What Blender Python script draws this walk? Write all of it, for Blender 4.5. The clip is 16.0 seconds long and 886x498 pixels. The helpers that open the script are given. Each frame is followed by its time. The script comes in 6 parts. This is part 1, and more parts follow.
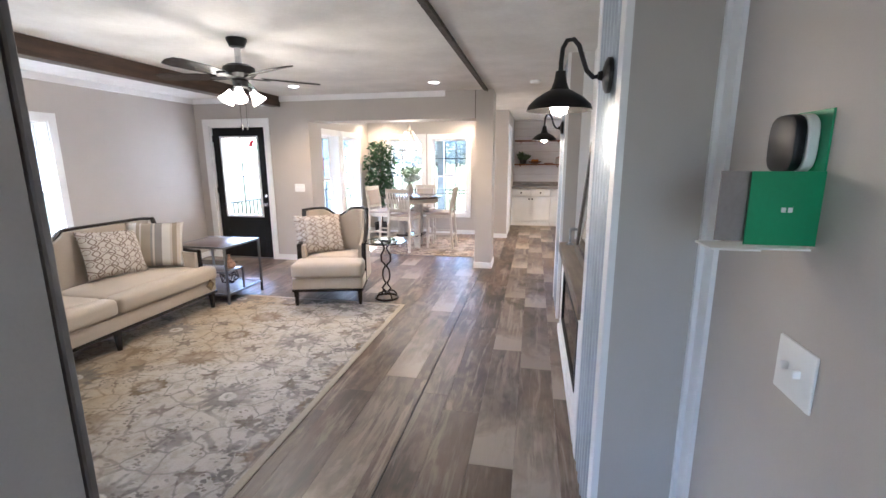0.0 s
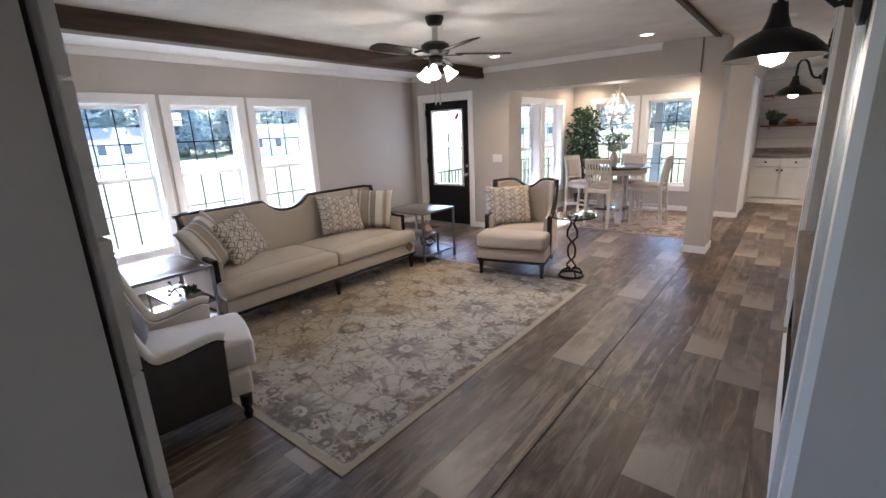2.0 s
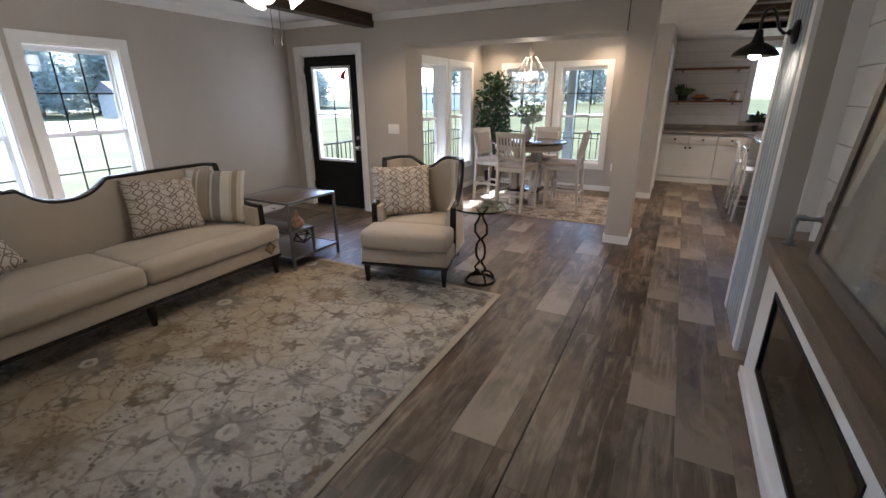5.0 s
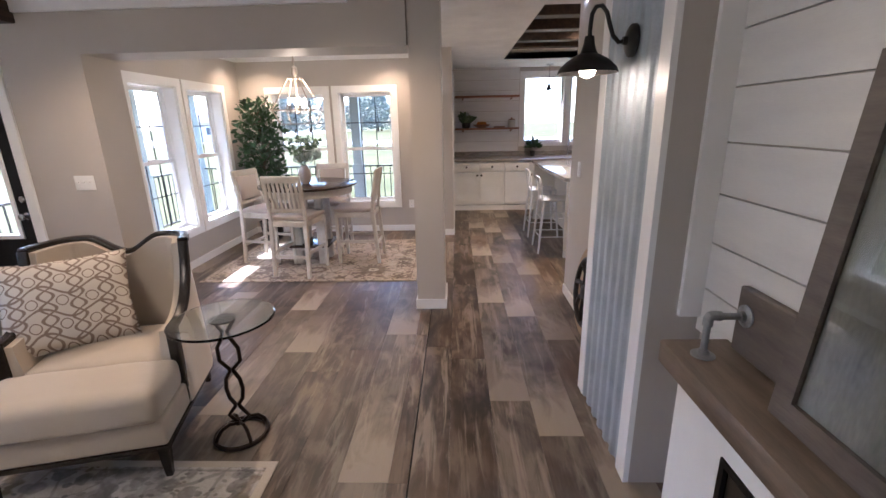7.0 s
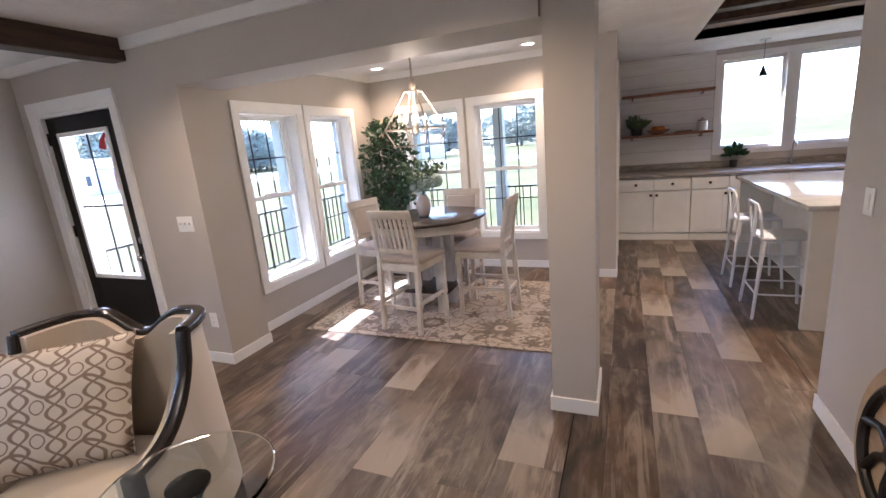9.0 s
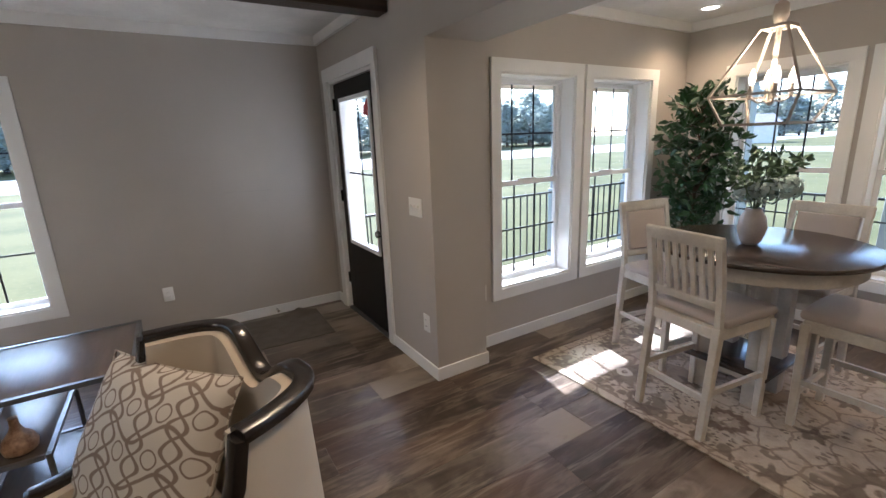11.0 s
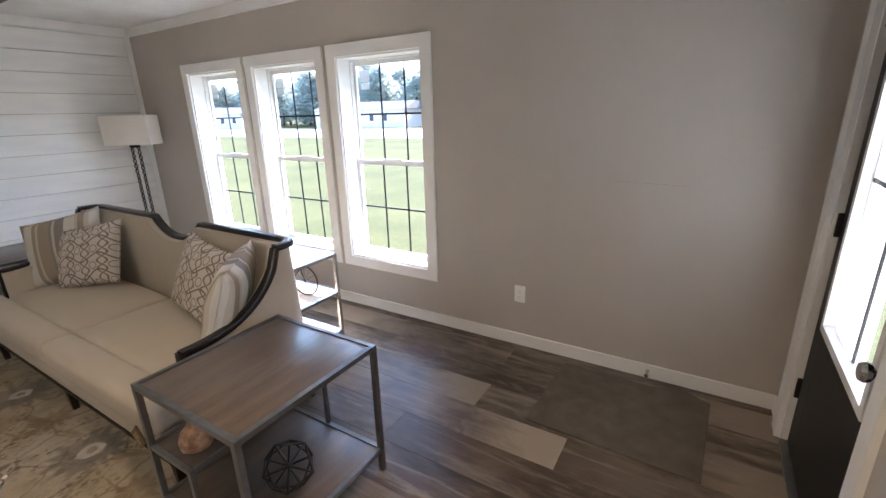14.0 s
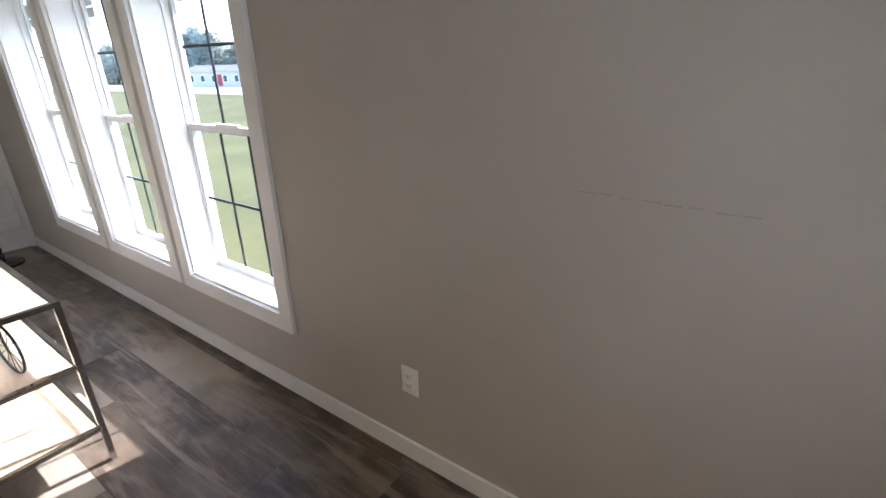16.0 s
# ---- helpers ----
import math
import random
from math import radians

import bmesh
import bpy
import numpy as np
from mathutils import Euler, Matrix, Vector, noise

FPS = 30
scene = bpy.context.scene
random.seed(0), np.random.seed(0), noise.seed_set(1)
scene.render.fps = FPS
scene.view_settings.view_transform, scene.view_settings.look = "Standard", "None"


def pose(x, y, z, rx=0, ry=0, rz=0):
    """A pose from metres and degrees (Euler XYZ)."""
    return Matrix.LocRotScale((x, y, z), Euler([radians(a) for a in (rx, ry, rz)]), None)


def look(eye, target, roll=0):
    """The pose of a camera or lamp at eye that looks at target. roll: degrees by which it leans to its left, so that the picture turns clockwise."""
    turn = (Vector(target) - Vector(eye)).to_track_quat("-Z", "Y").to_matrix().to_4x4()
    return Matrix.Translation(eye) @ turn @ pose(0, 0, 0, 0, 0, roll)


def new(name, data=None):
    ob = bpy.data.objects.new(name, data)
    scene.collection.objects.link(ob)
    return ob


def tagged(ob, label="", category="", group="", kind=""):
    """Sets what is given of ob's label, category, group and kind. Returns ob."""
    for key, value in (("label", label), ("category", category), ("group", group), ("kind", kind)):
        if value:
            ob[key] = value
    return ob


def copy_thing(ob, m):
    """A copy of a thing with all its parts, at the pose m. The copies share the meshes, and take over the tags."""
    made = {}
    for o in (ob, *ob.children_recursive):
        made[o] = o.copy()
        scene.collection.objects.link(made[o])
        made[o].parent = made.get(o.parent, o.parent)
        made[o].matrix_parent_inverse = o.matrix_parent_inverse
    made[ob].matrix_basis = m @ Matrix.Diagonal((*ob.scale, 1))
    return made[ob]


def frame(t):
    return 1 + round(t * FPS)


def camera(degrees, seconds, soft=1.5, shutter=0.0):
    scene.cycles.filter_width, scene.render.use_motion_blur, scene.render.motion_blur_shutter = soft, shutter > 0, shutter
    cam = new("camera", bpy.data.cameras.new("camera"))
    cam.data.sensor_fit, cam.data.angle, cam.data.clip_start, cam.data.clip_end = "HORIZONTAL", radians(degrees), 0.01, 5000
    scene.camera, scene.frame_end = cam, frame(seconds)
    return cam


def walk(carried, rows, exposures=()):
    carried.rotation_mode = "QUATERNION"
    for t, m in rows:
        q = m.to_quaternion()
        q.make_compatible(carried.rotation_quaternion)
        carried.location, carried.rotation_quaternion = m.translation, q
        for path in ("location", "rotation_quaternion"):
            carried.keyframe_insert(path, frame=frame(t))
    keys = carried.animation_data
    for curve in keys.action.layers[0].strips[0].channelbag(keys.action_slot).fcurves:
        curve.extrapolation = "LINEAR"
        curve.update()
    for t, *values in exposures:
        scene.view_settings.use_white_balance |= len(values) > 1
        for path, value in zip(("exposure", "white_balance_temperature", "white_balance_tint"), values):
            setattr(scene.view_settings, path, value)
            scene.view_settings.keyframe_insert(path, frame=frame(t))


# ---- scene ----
cam = camera(90.5, 16.0)
PATH = [
    (0, (0.019, 0.536, 1.536), (-0.376, 2.455, 1.135), -0.2),
    (0.5, (0.114, 0.674, 1.556), (-0.63, 2.485, 1.151), -1.6),
    (1, (0.182, 0.731, 1.564), (-0.872, 2.377, 1.139), -2.6),
    (1.5, (0.193, 0.724, 1.562), (-0.998, 2.261, 1.096), -3.1),
    (2, (0.19, 0.721, 1.557), (-1.022, 2.224, 1.038), -2.3),
    (2.5, (0.177, 0.747, 1.548), (-1.065, 2.21, 0.985), -2.0),
    (3, (0.087, 0.852, 1.518), (-1.152, 2.294, 0.897), -1.6),
    (3.5, (-0.064, 1.0, 1.516), (-1.252, 2.473, 0.869), -0.9),
    (4, (-0.137, 1.179, 1.513), (-1.304, 2.654, 0.835), -1.2),
    (4.5, (-0.15, 1.498, 1.531), (-1.312, 2.981, 0.858), -1.6),
    (5, (-0.223, 1.818, 1.5), (-1.098, 3.493, 0.846), -0.3),
    (7.5, (-0.441, 3.506, 1.549), (-0.49, 5.429, 1.004), -1.6),
    (8, (-0.389, 3.822, 1.559), (-0.609, 5.742, 1.042), -3.1),
    (10.5, (-0.757, 5.081, 1.487), (-2.223, 6.361, 1.026), -2.8),
    (11, (-1.002, 5.333, 1.53), (-2.655, 6.35, 1.045), -2.2),
    (11.5, (-1.181, 5.629, 1.494), (-3.037, 6.194, 1.01), -3.0),
    (12, (-1.375, 5.828, 1.528), (-3.303, 5.888, 0.998), -1.0),
    (12.5, (-1.697, 5.927, 1.528), (-3.607, 5.755, 0.962), 0.8),
    (13, (-1.983, 6.034, 1.533), (-3.877, 5.78, 0.943), -0.9),
    (13.5, (-2.26, 6.197, 1.555), (-4.057, 5.552, 0.961), -2.3),
    (14, (-2.556, 6.195, 1.554), (-4.18, 5.191, 0.956), -1.6),
    (14.5, (-2.932, 6.135, 1.591), (-4.337, 4.847, 0.985), -1.8),
    (15, (-3.355, 6.155, 1.547), (-4.774, 4.852, 1.012), -1.3),
    (15.5, (-3.759, 6.138, 1.542), (-5.348, 5.034, 1.036), -0.4),
    (16, (-4.106, 6.045, 1.421), (-5.642, 5.001, 0.68), -0.5),
]
EXPOSURES = [(t, 3.05 + e, kelvin, tint) for t, e, kelvin, tint in ((0, 1.4, 5150, 15), (0.5, 1.0, 5300, 17), (1.0, 0.7, 5250, 16), (1.5, 0.62, 5250, 16), (2.0, 0.62, 5300, 16), (3.0, 0.58, 5200, 14), (3.5, 0.46, 5200, 12), (4.5, 0.32, 5200, 11), (5, 0.04, 5400, 13), (7.5, 0.55, 5350, 20), (8.2, 0.52, 5350, 20),
    (10.5, 0.15, 5350, 15), (11, -0.18, 5350, 12), (12, -0.25, 5600, 15), (12.5, -0.25, 5600, 16), (13, -0.2, 5600, 16), (13.5, 0.05, 5650, 15), (14.5, 0.3, 5600, 12), (15.0, 0.08, 5600, 12), (16, -0.2, 5650, 12))]
walk(cam, [(t, look(eye, target, roll)) for t, eye, target, roll in PATH], EXPOSURES)

# ---- world, sun, large lights ----
world = bpy.data.worlds.new("sky")
scene.world = world
world.use_nodes = True
wn = world.node_tree
sky = wn.nodes.new("ShaderNodeTexSky")
sky.sky_type, sky.sun_disc = "NISHITA", False
SUN_FROM = Vector((-0.60, 0.125, 0.45)).normalized()
sky.sun_elevation = math.asin(SUN_FROM.z)
sky.sun_rotation = math.atan2(SUN_FROM.x, SUN_FROM.y)
wn.links.new(sky.outputs[0], wn.nodes["Background"].inputs[0])
wn.nodes["Background"].inputs[1].default_value = 0.15
sun = new("sun", bpy.data.lights.new("sun", "SUN"))
sun.data.energy, sun.data.angle, sun.data.color = 3.6, radians(0.5), (1.0, 0.95, 0.88)
sun.matrix_world = look(SUN_FROM * 30, (0, 0, 0))

# Added fill lamp behind the camera, brightens the hall walls and the jamb.
hall_fill = new("hall_window_daylight", bpy.data.lights.new("hall_window_daylight", "AREA"))
hall_fill.data.shape, hall_fill.data.size, hall_fill.data.size_y = "RECTANGLE", 0.7, 1.45
hall_fill.data.energy, hall_fill.data.color = 0.7, (1.0, 0.95, 0.88)
hall_fill.matrix_world = look((0.08, -2.26, 1.32), (0.08, 0.0, 1.32))

# ---- plan ----
XL, YS, YD, CEIL = -5.13, 0.875, 6.64, 2.44
XD, YB = -3.43, 9.50          # dining room: left wall, back wall
XC, XS = 0.30, 0.49           # column faces, recessed boards
YK = 11.60                    # kitchen back wall
XR = 3.4                      # kitchen right wall

# ---- materials ----
def mat(name, c1, c2=None, scale=6.0, rough=0.6, bump=0.0, fine=120.0, metal=0.0, stretch=(1, 1, 1), vary=0.0, spec=0.5, mid=0.5, sheen=0.0):
    """A surface with slow and fine variation: c1 to c2 over noise, fine grain as bump."""
    m = bpy.data.materials.new(name)
    m.use_nodes = True
    nt = m.node_tree
    b = nt.nodes["Principled BSDF"]
    c2 = c2 or tuple(v * 0.9 for v in c1)
    co = nt.nodes.new("ShaderNodeTexCoord")
    mp = nt.nodes.new("ShaderNodeMapping")
    mp.inputs["Scale"].default_value = stretch
    nt.links.new(co.outputs["Object"], mp.inputs[0])
    n1 = nt.nodes.new("ShaderNodeTexNoise")
    n1.inputs["Scale"].default_value, n1.inputs["Detail"].default_value = scale, 5
    nt.links.new(mp.outputs[0], n1.inputs["Vector"])
    n2 = nt.nodes.new("ShaderNodeTexNoise")
    n2.inputs["Scale"].default_value, n2.inputs["Detail"].default_value = fine, 3
    nt.links.new(mp.outputs[0], n2.inputs["Vector"])
    mixf = nt.nodes.new("ShaderNodeMath")
    mixf.operation = "MULTIPLY_ADD"
    nt.links.new(n2.outputs[0], mixf.inputs[0])
    mixf.inputs[1].default_value = 0.35
    nt.links.new(n1.outputs[0], mixf.inputs[2])
    ramp = nt.nodes.new("ShaderNodeValToRGB")
    ramp.color_ramp.elements[0].position, ramp.color_ramp.elements[1].position = mid - 0.02, mid + 0.38
    ramp.color_ramp.elements[0].color, ramp.color_ramp.elements[1].color = (*c2, 1), (*c1, 1)
    nt.links.new(mixf.outputs[0], ramp.inputs[0])
    out = ramp.outputs[0]
    if vary:
        info = nt.nodes.new("ShaderNodeObjectInfo")
        hsv = nt.nodes.new("ShaderNodeHueSaturation")
        mr = nt.nodes.new("ShaderNodeMapRange")
        mr.inputs[3].default_value, mr.inputs[4].default_value = 1 - vary, 1 + vary
        nt.links.new(info.outputs["Random"], mr.inputs[0])
        nt.links.new(mr.outputs[0], hsv.inputs["Value"])
        nt.links.new(out, hsv.inputs["Color"])
        out = hsv.outputs[0]
    nt.links.new(out, b.inputs["Base Color"])
    b.inputs["Roughness"].default_value, b.inputs["Metallic"].default_value = rough, metal
    b.inputs["Specular IOR Level"].default_value = spec
    b.inputs["Sheen Weight"].default_value = sheen
    if bump:
        bp = nt.nodes.new("ShaderNodeBump")
        bp.inputs["Strength"].default_value, bp.inputs["Distance"].default_value = bump, 0.004
        nt.links.new(n2.outputs[0], bp.inputs["Height"])
        nt.links.new(bp.outputs[0], b.inputs["Normal"])
    return m


def glow(name, colour, strength):
    m = bpy.data.materials.new(name)
    m.use_nodes = True
    b = m.node_tree.nodes["Principled BSDF"]
    b.inputs["Base Color"].default_value = (*colour, 1)
    b.inputs["Emission Color"].default_value = (*colour, 1)
    b.inputs["Emission Strength"].default_value = strength
    return m


def glass_mat(name, tint=(1, 1, 1), rough=0.0, ior=1.45):
    m = bpy.data.materials.new(name)
    m.use_nodes = True
    b = m.node_tree.nodes["Principled BSDF"]
    b.inputs["Base Color"].default_value = (*tint, 1)
    b.inputs["Transmission Weight"].default_value = 1.0
    b.inputs["Roughness"].default_value, b.inputs["IOR"].default_value = rough, ior
    return m


M_WALL = mat("greige wall paint", (0.47, 0.435, 0.395), (0.43, 0.397, 0.36), 1.5, 0.62, 0.05, 260)
M_CEIL = mat("ceiling paint", (0.74, 0.73, 0.71), (0.62, 0.61, 0.59), 3.0, 0.85, 0.25, 40)
M_TRIM = mat("white trim paint", (0.80, 0.80, 0.79), (0.75, 0.75, 0.74), 4, 0.38, 0.03, 200)
M_SHIP = mat("white painted boards", (0.78, 0.78, 0.77), (0.70, 0.70, 0.70), 2.5, 0.5, 0.10, 60, stretch=(1, 1, 6))
M_BEAM = mat("stained beam wood", (0.075, 0.042, 0.026), (0.025, 0.014, 0.010), 3.0, 0.55, 0.4, 30, stretch=(8, 0.7, 8))
M_BLACK = mat("black paint", (0.010, 0.010, 0.011), (0.007, 0.007, 0.008), 6, 0.42, 0.05, 90, spec=0.2)
M_BLACKMETAL = mat("matt black metal", (0.02, 0.019, 0.018), (0.012, 0.011, 0.011), 9, 0.42, 0.08, 150, metal=0.4)
M_VINYL = mat("white vinyl", (0.82, 0.83, 0.84), (0.78, 0.79, 0.80), 5, 0.32)
M_GLASS = glass_mat("window glass", ior=1.05)
M_DARK = mat("dark grille", (0.015, 0.016, 0.02), None, 8, 0.4)
M_GRASS = mat("grass", (0.088, 0.086, 0.040), (0.050, 0.054, 0.024), 0.35, 0.9, 0.5, 9, mid=0.42, spec=0.05)


# ---- helpers for meshes ----
def box(bm, x0, x1, y0, y1, z0, z1):
    v = [bm.verts.new((x, y, z)) for x in (x0, x1) for y in (y0, y1) for z in (z0, z1)]
    for f in ((0, 1, 3, 2), (4, 6, 7, 5), (0, 4, 5, 1), (2, 3, 7, 6), (0, 2, 6, 4), (1, 5, 7, 3)):
        bm.faces.new([v[i] for i in f])
    return v


def rbox(x0, x1, y0, y1, z0, z1, r=0.01, seg=2):
    """A box with rounded edges, as a bmesh."""
    bm = bmesh.new()
    box(bm, x0, x1, y0, y1, z0, z1)
    bmesh.ops.recalc_face_normals(bm, faces=bm.faces)
    if r > 0:
        bmesh.ops.bevel(bm, geom=list(bm.edges), offset=min(r, 0.49 * min(x1 - x0, y1 - y0, z1 - z0)), segments=seg, profile=0.5, affect="EDGES")
    return bm


def boxes(*list_of):
    bm = bmesh.new()
    for b in list_of:
        box(bm, *b)
    bmesh.ops.recalc_face_normals(bm, faces=bm.faces)
    return bm


def tube(path, radius, sides=10, closed=False):
    """A round bar swept along points; radius may be one number or one for each point."""
    bm = bmesh.new()
    pts = [Vector(p) for p in path]
    n = len(pts)
    rads = radius if isinstance(radius, (list, tuple)) else [radius] * n
    rings, side = [], None
    for i, p in enumerate(pts):
        a = pts[(i - 1) % n] if closed or i else p
        b = pts[(i + 1) % n] if closed or i < n - 1 else p
        d = (b - a).normalized()
        if side is None:
            side = d.orthogonal().normalized()
        side = (side - d * side.dot(d)).normalized()
        up = d.cross(side)
        rings.append([bm.verts.new(p + rads[i] * (math.cos(u) * side + math.sin(u) * up)) for u in (2 * math.pi * k / sides for k in range(sides))])
    last = n if closed else n - 1
    for i in range(last):
        r0, r1 = rings[i], rings[(i + 1) % n]
        for k in range(sides):
            bm.faces.new((r0[k], r0[(k + 1) % sides], r1[(k + 1) % sides], r1[k]))
    if not closed:
        bm.faces.new(rings[0][::-1])
        bm.faces.new(rings[-1])
    bmesh.ops.recalc_face_normals(bm, faces=bm.faces)
    return bm


def lathe(profile, sides=24, at=(0, 0, 0)):
    """A turned body from (radius, height) pairs."""
    bm = bmesh.new()
    rings = []
    for r, z in profile:
        rings.append([bm.verts.new((at[0] + max(r, 1e-4) * math.cos(2 * math.pi * k / sides), at[1] + max(r, 1e-4) * math.sin(2 * math.pi * k / sides), at[2] + z)) for k in range(sides)])
    for a, b in zip(rings, rings[1:]):
        for k in range(sides):
            bm.faces.new((a[k], a[(k + 1) % sides], b[(k + 1) % sides], b[k]))
    bm.faces.new(rings[0][::-1])
    bm.faces.new(rings[-1])
    bmesh.ops.recalc_face_normals(bm, faces=bm.faces)
    return bm


def prism(outline, d0, d1, plane="xz"):
    """An outline pushed straight through, from d0 to d1 across its plane."""
    bm = bmesh.new()
    put = {"xz": lambda a, b, d: (a, d, b), "yz": lambda a, b, d: (d, a, b), "xy": lambda a, b, d: (a, b, d)}[plane]
    r0 = [bm.verts.new(put(a, b, d0)) for a, b in outline]
    r1 = [bm.verts.new(put(a, b, d1)) for a, b in outline]
    n = len(outline)
    for k in range(n):
        bm.faces.new((r0[k], r0[(k + 1) % n], r1[(k + 1) % n], r1[k]))
    bm.faces.new(r0[::-1])
    bm.faces.new(r1)
    bmesh.ops.recalc_face_normals(bm, faces=bm.faces)
    return bm


def join(*bms):
    out = bmesh.new()
    for b in bms:
        me = bpy.data.meshes.new("tmp")
        b.to_mesh(me)
        b.free()
        out.from_mesh(me)
        bpy.data.meshes.remove(me)
    return out


def bevel(bm, r, seg=2, sharp=35):
    es = [e for e in bm.edges if len(e.link_faces) == 2 and e.calc_face_angle(0) > radians(sharp)]
    bmesh.ops.bevel(bm, geom=es, offset=r, segments=seg, profile=0.5, affect="EDGES", clamp_overlap=True)
    return bm


def link_mesh(name, bm, material, smooth=30):
    me = bpy.data.meshes.new(name)
    bm.normal_update()
    bm.to_mesh(me)
    bm.free()
    me.materials.append(material)
    if smooth:
        me.polygons.foreach_set("use_smooth", [True] * len(me.polygons))
        me.set_sharp_from_angle(angle=radians(smooth))
    return new(name, me)


def part(name, bm, material, parent, label="", smooth=30, m=None):
    ob = link_mesh(name, bm, material, smooth)
    ob.parent = parent
    if m is not None:
        ob.matrix_basis = m
    return tagged(ob, label=label)


def thing(name, label, category, m=None, group=""):
    ob = new(name)
    ob.empty_display_size = 0.1
    if m is not None:
        ob.matrix_basis = m
    return tagged(ob, label=label, category=category, group=group)


def single(name, bm, material, label, category, m=None, group="", smooth=30):
    ob = link_mesh(name, bm, material, smooth)
    if m is not None:
        ob.matrix_basis = m
    return tagged(ob, label=label, category=category, group=group)


def setting(name, bm, material, label, category, smooth=0):
    ob = link_mesh(name, bm, material, smooth)
    return tagged(ob, label=label, category=category, kind="structure")


def wall_boxes(axis, d0, d1, a0, a1, z0, z1, holes=()):
    """Wall between d0 and d1 across, a0 to a1 along, with holes (a, b, za, zb)."""
    cuts = sorted({a0, a1, *[v for h in holes for v in h[:2]]})
    zs = sorted({z0, z1, *[v for h in holes for v in h[2:]]})
    out = []
    for p, q in zip(cuts, cuts[1:]):
        run = None
        for r, s in zip(zs, zs[1:]):
            inside = any(h[0] <= (p + q) / 2 <= h[1] and h[2] <= (r + s) / 2 <= h[3] for h in holes)
            if not inside:
                run = (run[0], s) if run else (r, s)
            if (inside or s == zs[-1]) and run:
                out.append((d0, d1, p, q, *run) if axis == "x" else (p, q, d0, d1, *run))
                run = None
    return out


# ---- structure ----
WZ0, WZ1 = 0.43, 1.95
living_win = [(y, y + 0.75) for y in (1.815, 2.77, 3.725)]
dine_left = [(7.32, 8.045), (8.235, 8.985)]
dine_back = [(-2.99, -2.26), (-2.06, -1.325)]
DOOR = (-4.89, -3.95, 0.0, 2.04)

setting("wall_west", boxes(*wall_boxes("x", XL - 0.16, XL, YS - 0.12, YD + 0.16, 0, CEIL + 0.1, [(a, b, WZ0, WZ1) for a, b in living_win])), M_WALL, "greige painted wall with three tall windows", "wall")
setting("wall_door", boxes(*wall_boxes("y", YD, YD + 0.16, XL, XD, 0, CEIL + 0.1, [DOOR])), M_WALL, "greige painted wall round the front door", "wall")
M_CLAD = mat("white lap siding", (0.78, 0.77, 0.74), (0.70, 0.69, 0.66), 2, 0.6)
setting("siding_porch", boxes(*wall_boxes("x", XD - 0.185, XD - 0.162, YD + 0.19, YB, -0.12, CEIL + 0.05, [(a, b, WZ0, WZ1) for a, b in dine_left])), M_CLAD, "white siding on the porch side of the dining room", "siding")
setting("wall_return", boxes((XD, -3.235, YD, YD + 0.39, 0, CEIL + 0.1)), M_WALL, "greige wall end beside the dining opening", "wall")
setting("wall_dining_west", boxes(*wall_boxes("x", XD - 0.16, XD, YD + 0.16, YB, 0, CEIL + 0.1, [(a, b, WZ0, WZ1) for a, b in dine_left])), M_WALL, "greige dining wall with two windows", "wall")
setting("wall_dining_north", boxes(*wall_boxes("y", YB, YB + 0.16, XD - 0.16, -0.85, 0, CEIL + 0.1, [(a, b, WZ0, WZ1) for a, b in dine_back])), M_WALL, "greige dining wall with two windows", "wall")
setting("header", boxes((-3.235, -0.78, YD, YD + 0.39, 2.075, CEIL + 0.1)), M_WALL, "greige dropped header over the dining opening", "wall")
setting("post", boxes((-0.78, -0.546, YD + 0.012, YD + 0.39, 0, CEIL + 0.1)), M_WALL, "square greige post between living and hall", "post")
setting("wall_pantry", boxes((-0.85, -0.49, 9.2, YK + 0.16, 0, CEIL + 0.1)), M_WALL, "greige wall block beside the kitchen", "wall")
setting("wall_south", boxes((XL, -0.55, YS - 0.12, YS - 0.02, 0, CEIL + 0.1)), M_WALL, "plain wall behind the white boards", "wall")
setting("wall_entry_east", boxes((0.58, 0.72, -2.2, 2.08, 0, CEIL + 0.1)), M_WALL, "greige wall with a double switch", "wall")
setting("column_near", boxes((XC, 0.72, 2.08, 2.75, 0, CEIL + 0.1)), M_WALL, "greige wall column beside the fireplace", "column")
setting("column_far", boxes((XC, 0.72, 4.76, 5.50, 0, CEIL + 0.1)), M_WALL, "greige wall column beside the fireplace", "column")
setting("wall_fireplace", boxes((XS + 0.02, 0.72, 2.75, 4.76, 0, CEIL + 0.1)), M_WALL, "wall behind the white boards over the fireplace", "wall")
setting("wall_hall_east", boxes((0.54, 0.72, 5.50, 7.0, 0, CEIL + 0.1)), M_WALL, "greige hall wall with a switch", "wall")
setting("wall_kitchen_north", boxes(*wall_boxes("y", YK, YK + 0.16, -0.49, XR, 0, CEIL + 0.6, [(0.78, 1.50, 1.14, 2.30), (1.62, 2.34, 1.14, 2.30)])), M_WALL, "kitchen back wall with windows", "wall")
setting("wall_kitchen_east", boxes((XR, XR + 0.12, 6.88, YK + 0.16, 0, CEIL + 0.6)), M_WALL, "plain kitchen wall", "wall")
setting("wall_kitchen_south", boxes((0.72, XR, 6.88, 7.0, 0, CEIL + 0.6)), M_WALL, "plain kitchen wall", "wall")
setting("wall_entry_west", boxes((-0.55, -0.41, -2.2, YS - 0.037, 0, CEIL + 0.1)), M_WALL, "plain hallway wall", "wall")
